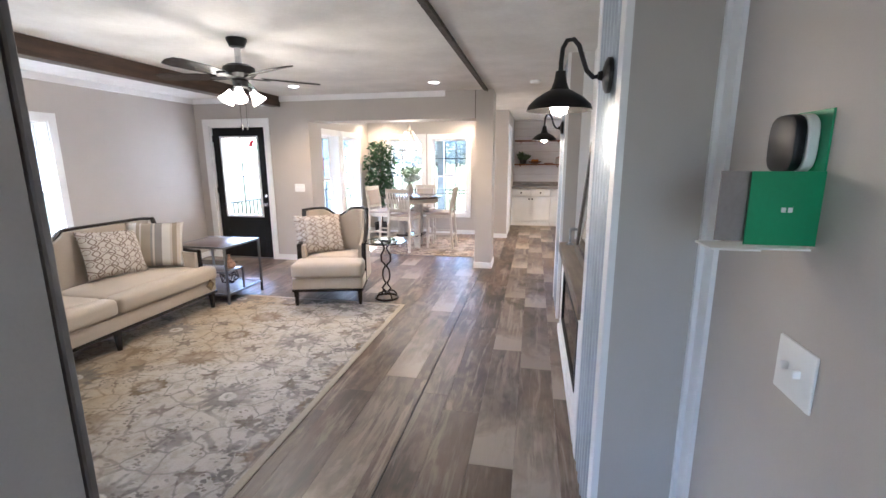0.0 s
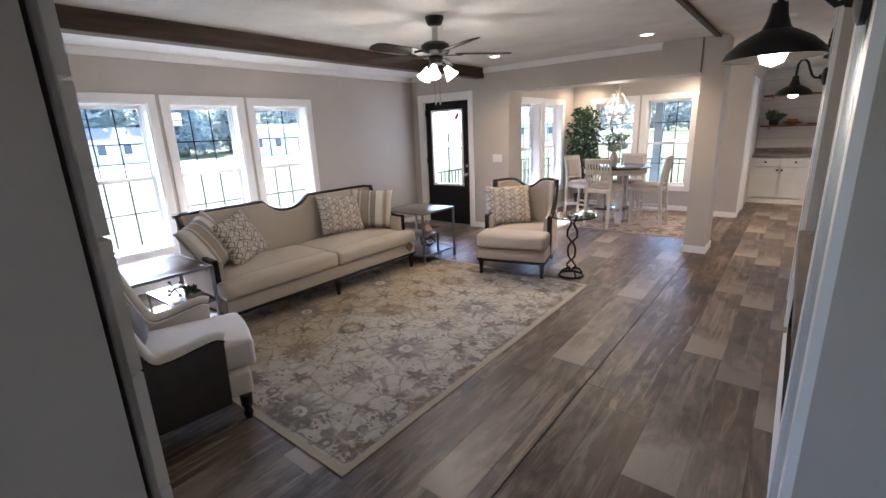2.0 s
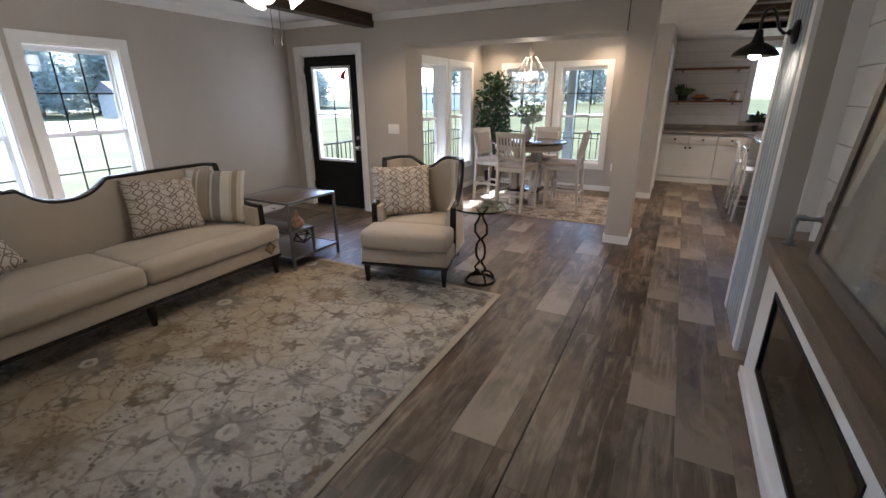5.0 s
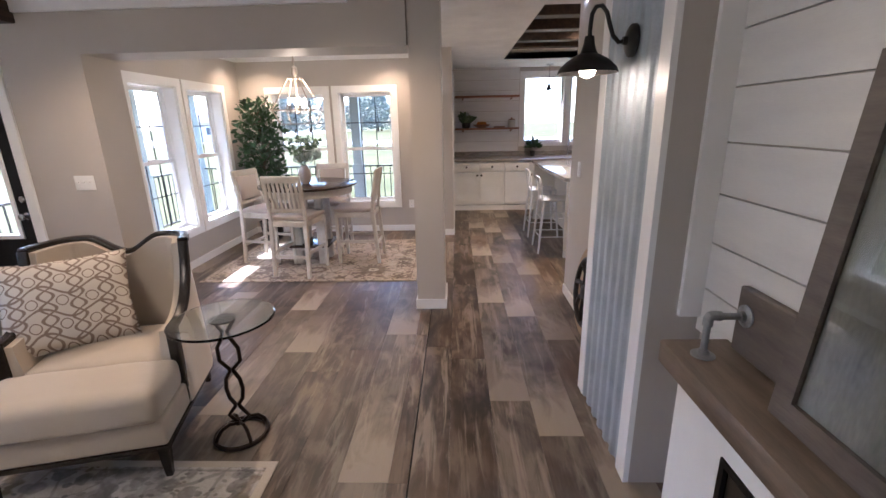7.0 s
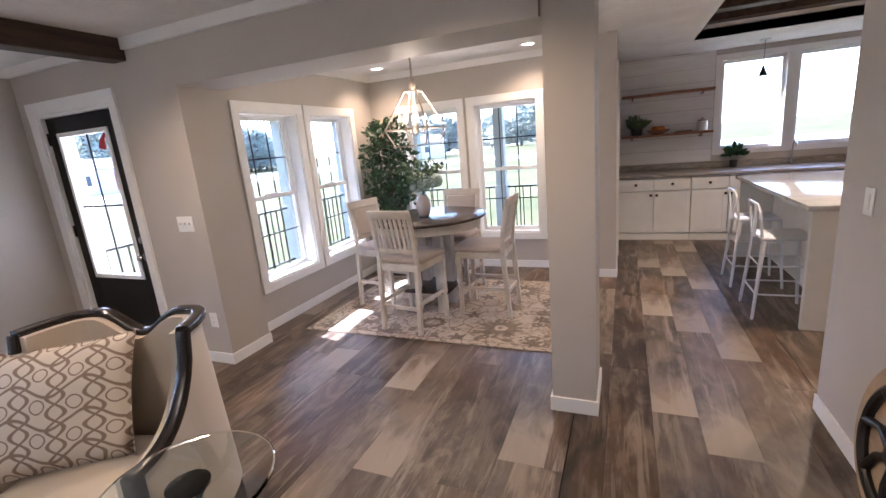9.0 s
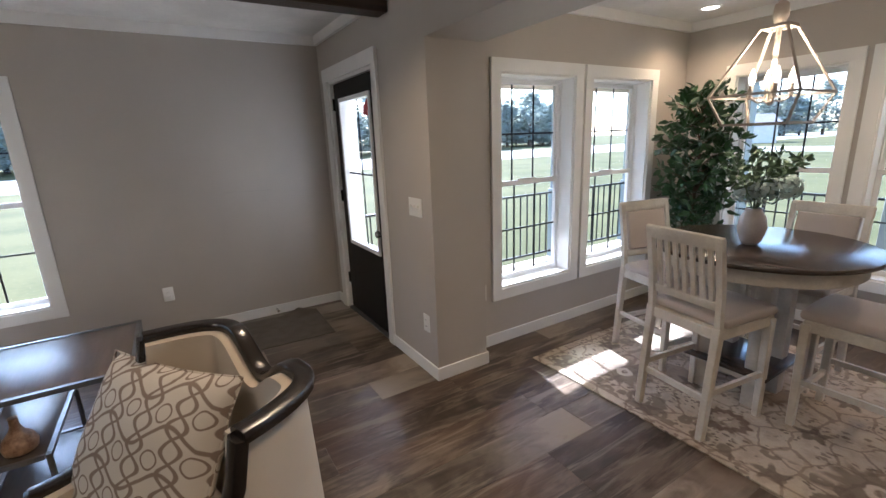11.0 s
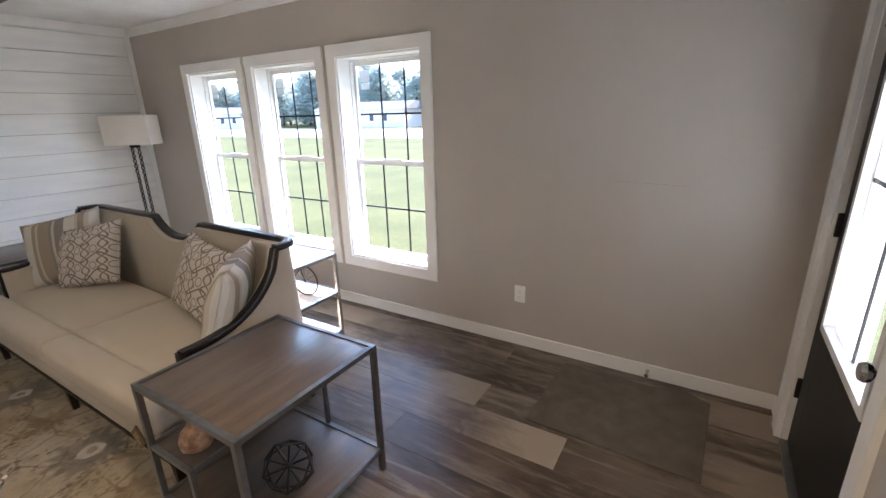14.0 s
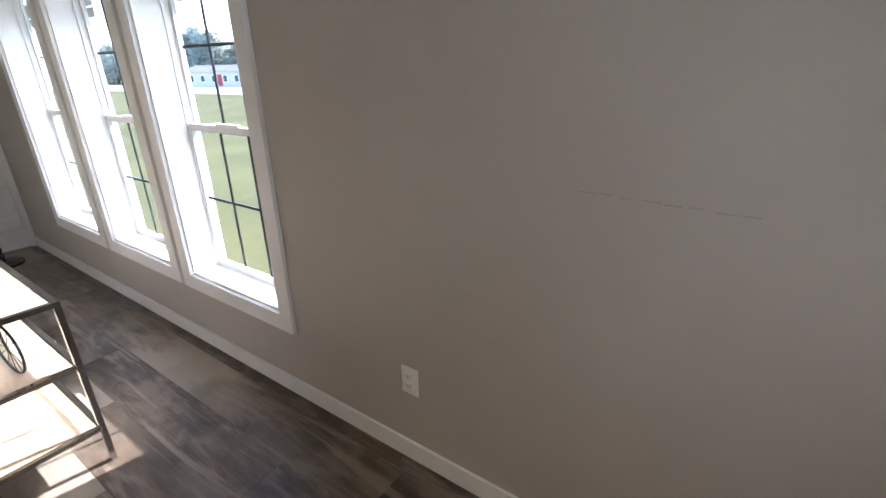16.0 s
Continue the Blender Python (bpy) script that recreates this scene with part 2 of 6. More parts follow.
# The opening in this unseen wall is invented, to hold the hall fill lamp.
setting("wall_entry_south", boxes(*wall_boxes("y", -2.32, -2.2, -1.5, 0.72, 0, CEIL + 0.1, [(-0.27, 0.43, 0.6, 2.05)])), M_WALL, "plain hallway end wall with an opening added for the fill light", "wall")
setting("ceiling_living", boxes((XL - 0.16, 0.72, -2.32, YD + 0.16, CEIL, CEIL + 0.1), (XD - 0.16, 0.30, YD + 0.16, YK + 0.16, CEIL, CEIL + 0.1), (0.30, XR, 6.88, 7.2, CEIL, CEIL + 0.1), (0.30, XR, 10.5, YK, CEIL, CEIL + 0.1)), M_CEIL, "white stippled ceiling", "ceiling")

setting("floor", boxes((XL - 0.16, XR + 0.1, -2.32, YD + 0.16, -0.2, -0.006), (XD - 0.16, XR + 0.1, YD + 0.16, YB + 0.16, -0.2, -0.006), (-0.85, XR + 0.1, YB + 0.16, YK + 0.16, -0.2, -0.006)), M_BLACK, "wood-look plank floor in mixed grey brown", "floor")

# ---- node patterns ----
class Nodes:
    """Short hand for node trees."""

    def __init__(self, name, rough=0.6):
        self.m = bpy.data.materials.new(name)
        self.m.use_nodes = True
        self.t = self.m.node_tree
        self.b = self.t.nodes["Principled BSDF"]
        self.b.inputs["Roughness"].default_value = rough
        self.co = self.t.nodes.new("ShaderNodeTexCoord").outputs["Object"]

    def put(self, socket, v):
        if isinstance(v, (int, float)):
            socket.default_value = v
        elif isinstance(v, tuple):
            socket.default_value = (*v, 1) if len(v) == 3 and len(socket.default_value) == 4 else v
        else:
            self.t.links.new(v, socket)

    def math(self, op, a, b=0.0, c=0.0):
        n = self.t.nodes.new("ShaderNodeMath")
        n.operation = op
        for s, v in zip(n.inputs, (a, b, c)):
            self.put(s, v)
        return n.outputs[0]

    def scaled(self, sx, sy, sz, vec=None, shift=(0, 0, 0)):
        n = self.t.nodes.new("ShaderNodeMapping")
        n.inputs["Scale"].default_value, n.inputs["Location"].default_value = (sx, sy, sz), shift
        self.t.links.new(vec or self.co, n.inputs[0])
        return n.outputs[0]

    def moved_by_object(self, vec, amount=40.0):
        info = self.t.nodes.new("ShaderNodeObjectInfo")
        n = self.t.nodes.new("ShaderNodeVectorMath")
        n.operation = "MULTIPLY_ADD"
        self.t.links.new(info.outputs["Random"], n.inputs[0])
        n.inputs[1].default_value = (amount, amount * 1.7, amount * 0.6)
        self.t.links.new(vec, n.inputs[2])
        return n.outputs[0], info.outputs["Random"]

    def noise(self, scale, detail=4, vec=None, rough=0.55, distort=0.0):
        n = self.t.nodes.new("ShaderNodeTexNoise")
        n.inputs["Scale"].default_value, n.inputs["Detail"].default_value, n.inputs["Roughness"].default_value, n.inputs["Distortion"].default_value = scale, detail, rough, distort
        self.t.links.new(vec or self.co, n.inputs["Vector"])
        return n.outputs[0]

    def voronoi(self, scale, feature="F1", vec=None, random=1.0, out="Distance"):
        n = self.t.nodes.new("ShaderNodeTexVoronoi")
        n.feature = feature
        n.inputs["Scale"].default_value, n.inputs["Randomness"].default_value = scale, random
        self.t.links.new(vec or self.co, n.inputs["Vector"])
        return n.outputs[out]

    def axis(self, vec, k):
        n = self.t.nodes.new("ShaderNodeSeparateXYZ")
        self.t.links.new(vec, n.inputs[0])
        return n.outputs[k]

    def ramp(self, f, stops, constant=False):
        n = self.t.nodes.new("ShaderNodeValToRGB")
        cr = n.color_ramp
        if constant:
            cr.interpolation = "CONSTANT"
        for i, (p, c) in enumerate(stops):
            e = cr.elements[i] if i < 2 else cr.elements.new(p)
            e.position, e.color = p, (*c, 1) if not isinstance(c, (int, float)) else (c, c, c, 1)
        self.put(n.inputs[0], f)
        return n.outputs[0]

    def mix(self, f, a, b, mode="MIX"):
        n = self.t.nodes.new("ShaderNodeMix")
        n.data_type, n.blend_type = "RGBA", mode
        for s, v in zip((n.inputs[0], n.inputs[6], n.inputs[7]), (f, a, b)):
            self.put(s, v)
        return n.outputs[2]

    def band(self, f, centre, half, soft=0.03):
        """1 where f lies within half of centre."""
        d = self.math("ABSOLUTE", self.math("SUBTRACT", f, centre))
        return self.math("SUBTRACT", 1.0, self.math("MULTIPLY", self.math("MINIMUM", self.math("MAXIMUM", self.math("SUBTRACT", d, half), 0.0), soft), 1.0 / soft))

    def done(self, colour, bump=None, strength=0.2, distance=0.003, rough=None):
        self.put(self.b.inputs["Base Color"], colour)
        if rough is not None:
            self.put(self.b.inputs["Roughness"], rough)
        if bump is not None:
            n = self.t.nodes.new("ShaderNodeBump")
            n.inputs["Strength"].default_value, n.inputs["Distance"].default_value = strength, distance
            self.t.links.new(bump, n.inputs["Height"])
            self.t.links.new(n.outputs[0], self.b.inputs["Normal"])
        return self.m


def plank_mat(name, dark, mid_c, light, rough=0.36, pale=None):
    """Printed weathered plank: long smoky grain, chalky streaks, a few knots; pale: a bleached end that fades along it."""
    n = Nodes(name)
    vec, rnd = n.moved_by_object(n.co)
    grain = n.noise(2.4, 8, n.scaled(7.5, 0.7, 1, vec), 0.66, 0.9)
    fine = n.noise(24.0, 4, n.scaled(7, 0.40, 1, vec), 0.6)
    cloud = n.noise(2.6, 5, n.scaled(2.4, 1.1, 1, vec), 0.58, 1.1)
    f = n.math("ADD", n.math("MULTIPLY", grain, 0.44), n.math("ADD", n.math("MULTIPLY", fine, 0.09), n.math("MULTIPLY", cloud, 0.57)))
    col = n.ramp(f, [(0.455, dark), (0.54, mid_c), (0.625, light)])
    red = n.noise(1.3, 2, n.scaled(1.5, 0.8, 1, vec, (4, 2, 0)))
    col = n.mix(n.math("MULTIPLY", n.ramp(red, [(0.46, 0.0), (0.62, 1.0)]), 0.55), col, (0.135, 0.080, 0.048))
    wash = n.noise(1.9, 5, n.scaled(8, 0.7, 1, vec, (3, 9, 0)), 0.64, 0.6)
    col = n.mix(n.math("MULTIPLY", n.ramp(wash, [(0.54, 0.0), (0.63, 1.0)]), 0.62), col, (0.335, 0.280, 0.222))
    if pale:
        along = n.math("ADD", n.axis(n.co, 1), n.math("MULTIPLY_ADD", cloud, 1.1, -0.55))
        puff = n.ramp(n.noise(3.0, 3, n.scaled(1.5, 1.2, 1, vec, (8, 1, 0))), [(0.44, 0.0), (0.60, 0.75)])
        fresh = n.math("MAXIMUM", n.ramp(along, [(0.20, 1.0), (0.50, 0.0)]), n.math("MULTIPLY", puff, n.ramp(along, [(0.45, 0.6), (1.1, 0.1)])))
        col = n.mix(n.math("MULTIPLY", fresh, 0.88), col, n.mix(n.math("MULTIPLY", fine, 0.5), pale, tuple(c * 0.72 for c in pale)))
    knot = n.voronoi(1.7, vec=n.scaled(1, 0.55, 1, vec))
    col = n.mix(n.math("MULTIPLY", n.band(knot, 0.0, 0.016, 0.02), 0.85), col, (0.035, 0.026, 0.020))
    hsv = n.t.nodes.new("ShaderNodeHueSaturation")
    n.put(hsv.inputs["Value"], n.math("MULTIPLY_ADD", rnd, 0.32, 0.60))
    n.put(hsv.inputs["Color"], col)
    return n.done(hsv.outputs[0], fine, 0.12, 0.002, n.math("MULTIPLY_ADD", grain, 0.24, rough - 0.08))


M_PLANK = {
    "light": plank_mat("bleached-end plank", (0.060, 0.047, 0.036), (0.114, 0.090, 0.069), (0.20, 0.161, 0.127), 0.36, (0.40, 0.34, 0.272)),
    "grey": plank_mat("grey weathered plank", (0.050, 0.038, 0.029), (0.112, 0.087, 0.067), (0.225, 0.180, 0.141)),
    "brown": plank_mat("brown weathered plank", (0.036, 0.024, 0.016), (0.096, 0.067, 0.047), (0.205, 0.154, 0.115)),
    "dark": plank_mat("dark weathered plank", (0.028, 0.020, 0.014), (0.071, 0.051, 0.037), (0.160, 0.120, 0.091)),
}


def cloth(name, c1, c2, weave=420.0, rough=0.9, slow=7.0):
    n = Nodes(name, rough)
    w = n.noise(weave, 2)
    s = n.noise(slow, 4)
    col = n.mix(n.math("MULTIPLY_ADD", s, 0.6, n.math("MULTIPLY", w, 0.4)), c2, c1)
    n.b.inputs["Sheen Weight"].default_value = 0.25
    return n.done(col, n.math("ADD", w, n.math("MULTIPLY", s, 1.5)), 0.25, 0.002)


M_BEIGE = cloth("beige linen", (0.54, 0.475, 0.39), (0.43, 0.372, 0.30))
M_IVORY = cloth("ivory linen", (0.68, 0.64, 0.60), (0.58, 0.545, 0.51))
M_SEAT = cloth("oatmeal seat cloth", (0.46, 0.40, 0.36), (0.38, 0.33, 0.295))
M_GREYCLOTH = cloth("grey velvet", (0.088, 0.076, 0.080), (0.055, 0.047, 0.050), 300, 0.8)
M_LEATHER = mat("black-brown leather", (0.034, 0.029, 0.028), (0.022, 0.019, 0.018), 14, 0.55, 0.25, 160)
M_EBONY = mat("ebony stained wood", (0.018, 0.013, 0.011), (0.010, 0.007, 0.006), 9, 0.24, 0.06, 60, stretch=(1, 1, 6))
M_STEEL = mat("brushed pewter steel", (0.27, 0.28, 0.29), (0.20, 0.205, 0.21), 20, 0.34, 0.08, 200, metal=0.9)
M_CHROME = mat("polished steel", (0.62, 0.63, 0.65), (0.5, 0.51, 0.53), 12, 0.16, 0.02, 100, metal=1.0)
M_TABLEWOOD = mat("grey walnut veneer", (0.155, 0.120, 0.096), (0.095, 0.075, 0.062), 4, 0.30, 0.12, 40, stretch=(1, 6, 1))
M_DARKTOP = mat("espresso table top", (0.055, 0.036, 0.028), (0.028, 0.019, 0.016), 4, 0.22, 0.08, 40, stretch=(1, 7, 1))
M_CREAM = mat("distressed cream paint", (0.60, 0.565, 0.50), (0.44, 0.405, 0.35), 7, 0.55, 0.15, 70)
M_IRON = mat("oil-rubbed iron", (0.030, 0.020, 0.016), (0.014, 0.010, 0.009), 18, 0.38, 0.15, 120, metal=0.7)
M_CLEAR = glass_mat("clear table glass", (0.93, 0.98, 0.96))
M_GALV = mat("galvanised sheet", (0.44, 0.49, 0.54), (0.34, 0.385, 0.43), 6, 0.56, 0.08, 120, metal=0.35)
M_PIPE = mat("galvanised pipe", (0.40, 0.42, 0.43), (0.26, 0.27, 0.28), 14, 0.42, 0.2, 120, metal=0.7)
M_MANTEL = mat("brown stained mantel", (0.215, 0.165, 0.122), (0.12, 0.09, 0.066), 4, 0.42, 0.25, 40, stretch=(6, 0.8, 6))
M_BOARD = mat("grey brown board", (0.16, 0.13, 0.11), (0.09, 0.075, 0.065), 4, 0.5, 0.25, 40, stretch=(6, 0.8, 6))
M_CAB = mat("white cabinet paint", (0.74, 0.75, 0.74), (0.69, 0.70, 0.69), 5, 0.42, 0.03, 120)
M_STONE = mat("grey laminate counter", (0.34, 0.315, 0.285), (0.15, 0.135, 0.125), 9, 0.32, 0.05, 60, stretch=(1, 3, 3))
M_SHELFWOOD = mat("red brown shelf wood", (0.30, 0.135, 0.075), (0.16, 0.07, 0.04), 5, 0.45, 0.15, 50, stretch=(0.8, 6, 6))
M_WHITEMETAL = mat("white powder-coated steel", (0.70, 0.73, 0.77), (0.62, 0.65, 0.69), 6, 0.28, 0.03, 120)
M_LEAF = mat("ficus leaf", (0.030, 0.090, 0.026), (0.010, 0.038, 0.013), 9, 0.42, 0.15, 60)
M_LEAF2 = mat("eucalyptus leaf", (0.13, 0.20, 0.10), (0.06, 0.11, 0.055), 9, 0.5, 0.1, 60)
M_PETAL = mat("pale blue-green petal", (0.50, 0.58, 0.54), (0.33, 0.43, 0.42), 16, 0.7, 0.1, 60)
M_BARK = mat("grey bark", (0.12, 0.085, 0.06), (0.05, 0.035, 0.025), 12, 0.85, 0.5, 40)
M_CERAMIC = mat("pale ceramic", (0.55, 0.50, 0.48), (0.46, 0.42, 0.40), 8, 0.25, 0.02, 80)
M_CERAMICDARK = mat("dark ceramic", (0.02, 0.02, 0.022), None, 8, 0.3)
M_BULB = glow("warm bulb", (1.0, 0.80, 0.55), 3.0)
M_FROST = glow("lit frosted glass", (1.0, 0.86, 0.62), 0.55)
M_DOWNLIGHT = glow("downlight lens", (1.0, 0.86, 0.66), 1.2)
M_PLATE = mat("white plastic", (0.80, 0.80, 0.78), (0.76, 0.76, 0.74), 5, 0.35)
M_MAT = mat("grey felt door mat", (0.125, 0.106, 0.085), (0.082, 0.069, 0.055), 10, 0.95, 0.5, 180)
M_GREEN = mat("green card", (0.012, 0.26, 0.095), (0.010, 0.21, 0.075), 6, 0.5)
M_WOODPALE = mat("pale raw wood", (0.48, 0.35, 0.22), (0.33, 0.23, 0.14), 6, 0.6, 0.3, 40)
M_ORANGE = mat("orange fruit", (0.65, 0.22, 0.02), (0.5, 0.14, 0.01), 8, 0.45)
M_LOG = mat("silver grey crystals", (0.30, 0.29, 0.28), (0.06, 0.06, 0.06), 40, 0.35, 0.6, 120)


def window(name, m, width, label):
    """A double-hung window in its wall: local x across, y outwards, z from the floor."""
    w = thing(name, label, "window", m)
    w["kind"] = "structure"
    a, z0, z1, mid = width / 2, WZ0, WZ1, 1.185
    part("casing", boxes((-a - 0.082, -a, -0.018, 0, z0 - 0.08, z1 + 0.001), (a, a + 0.082, -0.018, 0, z0 - 0.08, z1 + 0.001), (-a - 0.082, a + 0.082, -0.021, 0, z1 + 0.001, z1 + 0.086), (-a, a, -0.018, 0, z0 - 0.08, z0)), M_TRIM, w)
    part("reveal", boxes((-a, -a + 0.012, 0, 0.125, z0, z1), (a - 0.012, a, 0, 0.125, z0, z1), (-a + 0.012, a - 0.012, 0, 0.125, z1 - 0.012, z1), (-a + 0.012, a - 0.012, 0, 0.125, z0, z0 + 0.014)), M_TRIM, w)
    part("window_frame", boxes((-a, -a + 0.02, 0.125, 0.185, z0, z1), (a - 0.02, a, 0.125, 0.185, z0, z1), (-a + 0.02, a - 0.02, 0.125, 0.185, z1 - 0.02, z1), (-a + 0.02, a - 0.02, 0.125, 0.185, z0, z0 + 0.022)), M_VINYL, w)
    for nm, y, za, zb in (("lower_sash", 0.130, z0 + 0.022, mid + 0.02), ("upper_sash", 0.157, mid - 0.02, z1 - 0.02)):
        b, f = a - 0.02, 0.022
        s = part(nm, boxes((-b, -b + f, y, y + 0.022, za, zb), (b - f, b, y, y + 0.022, za, zb), (-b + f, b - f, y, y + 0.022, zb - 0.032, zb), (-b + f, b - f, y, y + 0.022, za, za + 0.030)), M_VINYL, w)
        pane = part("pane", boxes((-b + f, b - f, y + 0.008, y + 0.012, za + 0.030, zb - 0.032)), M_GLASS, s, smooth=0)
        pane.visible_shadow = False
        h, zm = (b - f) / 3, (za + zb) / 2
        part("grille", boxes(*[(x - 0.0065, x + 0.0065, y + 0.0135, y + 0.0195, za + 0.030, zb - 0.032) for x in (-h, h)], (-b + f, b - f, y + 0.0137, y + 0.0193, zm - 0.0065, zm + 0.0065)), M_DARK, s, smooth=0)
    part("latch", rbox(-0.09, 0.09, 0.115, 0.131, mid + 0.02, mid + 0.034, 0.004), M_VINYL, w)
    return w


M_LABEL = mat("printed paper label", (0.80, 0.80, 0.78), (0.62, 0.62, 0.62), 60, 0.9)
M_LABEL.node_tree.nodes["Principled BSDF"].inputs["Transmission Weight"].default_value = 0.6
for k, (a, b) in enumerate(living_win):
    lw = window("window_%d" % (k + 1), pose(XL, (a + b) / 2, 0, 0, 0, 90), b - a, "tall white double-hung window with dark grilles, closed")
    e = -(b - a) / 2 + 0.075
    part("maker_label", boxes((e, e + 0.095, 0.1622, 0.1640, WZ1 - 0.165, WZ1 - 0.085)), M_LABEL, lw, "printed paper label on the glass", smooth=0)
    part("label_strip", boxes((e + 0.004, e + 0.091, 0.1618, 0.1636, WZ1 - 0.222, WZ1 - 0.172)), M_LABEL, lw, "blank white label strip", smooth=0)
for k, (a, b) in enumerate(dine_left):
    window("window_%d" % (k + 4), pose(XD, (a + b) / 2, 0, 0, 0, 90), b - a, "white double-hung dining window with dark grilles")
for k, (a, b) in enumerate(dine_back):
    window("window_%d" % (k + 6), pose((a + b) / 2, YB, 0), b - a, "white double-hung dining window with dark grilles")
for k, (a, b) in enumerate(((0.78, 1.50), (1.62, 2.34))):
    kw = thing("window_%d" % (k + 8), "white kitchen window over the counter", "window", pose((a + b) / 2, YK, 0))
    kw["kind"] = "structure"
    c = (b - a) / 2
    part("casing", boxes((-c - 0.07, -c, -0.016, 0, 1.07, 2.30), (c, c + 0.05, -0.016, 0, 1.07, 2.30), (-c - 0.07, c + 0.05, -0.018, 0, 2.30, 2.37), (-c, c, -0.016, 0, 1.07, 1.14)), M_TRIM, kw)
    part("window_frame", boxes((-c, -c + 0.04, 0.05, 0.14, 1.14, 2.30), (c - 0.04, c, 0.05, 0.14, 1.14, 2.30), (-c + 0.04, c - 0.04, 0.05, 0.14, 2.26, 2.30), (-c + 0.04, c - 0.04, 0.05, 0.14, 1.14, 1.18)), M_VINYL, kw)
    p = part("pane", boxes((-c + 0.04, c - 0.04, 0.09, 0.095, 1.18, 2.26)), M_GLASS, kw, smooth=0)
    p.visible_shadow = False

# front door
door = thing("door_1", "black front door with a tall glazed lite, closed", "door", pose(0, 0, 0))
door["kind"] = "structure"
d0, d1 = DOOR[0], DOOR[1]
g0, g1, gz0, gz1 = -4.735, -4.105, 0.665, 1.88
part("casing", boxes((d0 - 0.10, d0, YD - 0.02, YD, 0, 2.04), (d1, d1 + 0.08, YD - 0.02, YD, 0, 2.04), (d0 - 0.10, d1 + 0.08, YD - 0.024, YD, 2.04, 2.14)), M_TRIM, door, "white door casing")
# Unseen strip added outside, deep enough to block grazing sun from the door glass.
part("outer_sun_stop", boxes((d0 - 0.10, d0 - 0.001, YD + 0.162, YD + 0.228, 0, 2.10)), M_TRIM, door)
part("jamb", boxes((d0, d0 + 0.022, YD, YD + 0.16, 0, 2.04), (d1 - 0.022, d1, YD, YD + 0.16, 0, 2.04), (d0 + 0.022, d1 - 0.022, YD, YD + 0.16, 2.018, 2.04)), M_TRIM, door)
part("slab", bevel(boxes(*wall_boxes("y", YD + 0.03, YD + 0.075, d0 + 0.025, d1 - 0.025, 0.012, 2.015, [(g0, g1, gz0, gz1)])), 0.001, 1), M_BLACK, door, smooth=0)
part("lite_frame", boxes((g0 - 0.01, g0 + 0.022, YD + 0.018, YD + 0.085, gz0 - 0.01, gz1 + 0.01), (g1 - 0.022, g1 + 0.01, YD + 0.018, YD + 0.085, gz0 - 0.01, gz1 + 0.01), (g0 + 0.022, g1 - 0.022, YD + 0.018, YD + 0.085, gz1 - 0.022, gz1 + 0.01), (g0 + 0.022, g1 - 0.022, YD + 0.018, YD + 0.085, gz0 - 0.01, gz0 + 0.022)), M_VINYL, door, "white moulded frame round the glass")
pane = part("pane", boxes((g0 + 0.022, g1 - 0.022, YD + 0.05, YD + 0.055, gz0 + 0.022, gz1 - 0.022)), M_GLASS, door, smooth=0)
pane.visible_shadow = False
gm = (g0 + g1) / 2
# Added fill lamp outside the door glass, angled to brighten the west wall.
door_fill = new("door_fill_light", bpy.data.lights.new("door_fill_light", "AREA"))
door_fill.data.shape, door_fill.data.size, door_fill.data.size_y = "RECTANGLE", 0.5, 1.1
door_fill.data.energy, door_fill.data.color = 0.55, (1.0, 0.97, 0.91)
door_fill.matrix_world = look((gm + 0.02, YD + 0.36, 1.28), (gm + 0.02 - 0.9, YD + 0.36 - 0.44, 1.20))
part("muntin", boxes((gm - 0.008, gm + 0.008, YD + 0.056, YD + 0.062, gz0 + 0.022, gz1 - 0.022), (g0 + 0.022, gm - 0.008, YD + 0.056, YD + 0.062, 1.27, 1.285), (gm + 0.008, g1 - 0.022, YD + 0.056, YD + 0.062, 1.27, 1.285)), M_DARK, door)
knob = part("door_knob", lathe([(0.032, 0), (0.032, 0.006), (0.012, 0.012), (0.011, 0.03), (0.026, 0.04), (0.030, 0.052), (0.024, 0.064), (0.005, 0.068)], 16), M_CHROME, door, "satin nickel knob", m=pose(d1 - 0.075, YD + 0.03, 0.85, 90))
part("deadbolt", lathe([(0.028, 0), (0.028, 0.012), (0.02, 0.018), (0.004, 0.02)], 16), M_CHROME, door, "satin nickel deadbolt", m=pose(d1 - 0.075, YD + 0.03, 0.99, 90))
part("threshold", boxes((d0 + 0.022, d1 - 0.022, YD - 0.005, YD + 0.16, 0, 0.011)), M_STEEL, door)
for z in (0.25, 1.02, 1.80):
    part("hinge", rbox(d0 + 0.012, d0 + 0.032, YD + 0.012, YD + 0.034, z, z + 0.1, 0.004), M_BLACKMETAL, door)
sticker = single("door_sticker", prism([(-4.28, 1.74), (-4.20, 1.72), (-4.19, 1.80), (-4.15, 1.84), (-4.17, 1.855), (-4.25, 1.80)], YD + 0.040, YD + 0.046), mat("red vinyl", (0.55, 0.02, 0.03), (0.45, 0.015, 0.02), 5, 0.4), "small red sticker stuck on the door glass", "sticker")

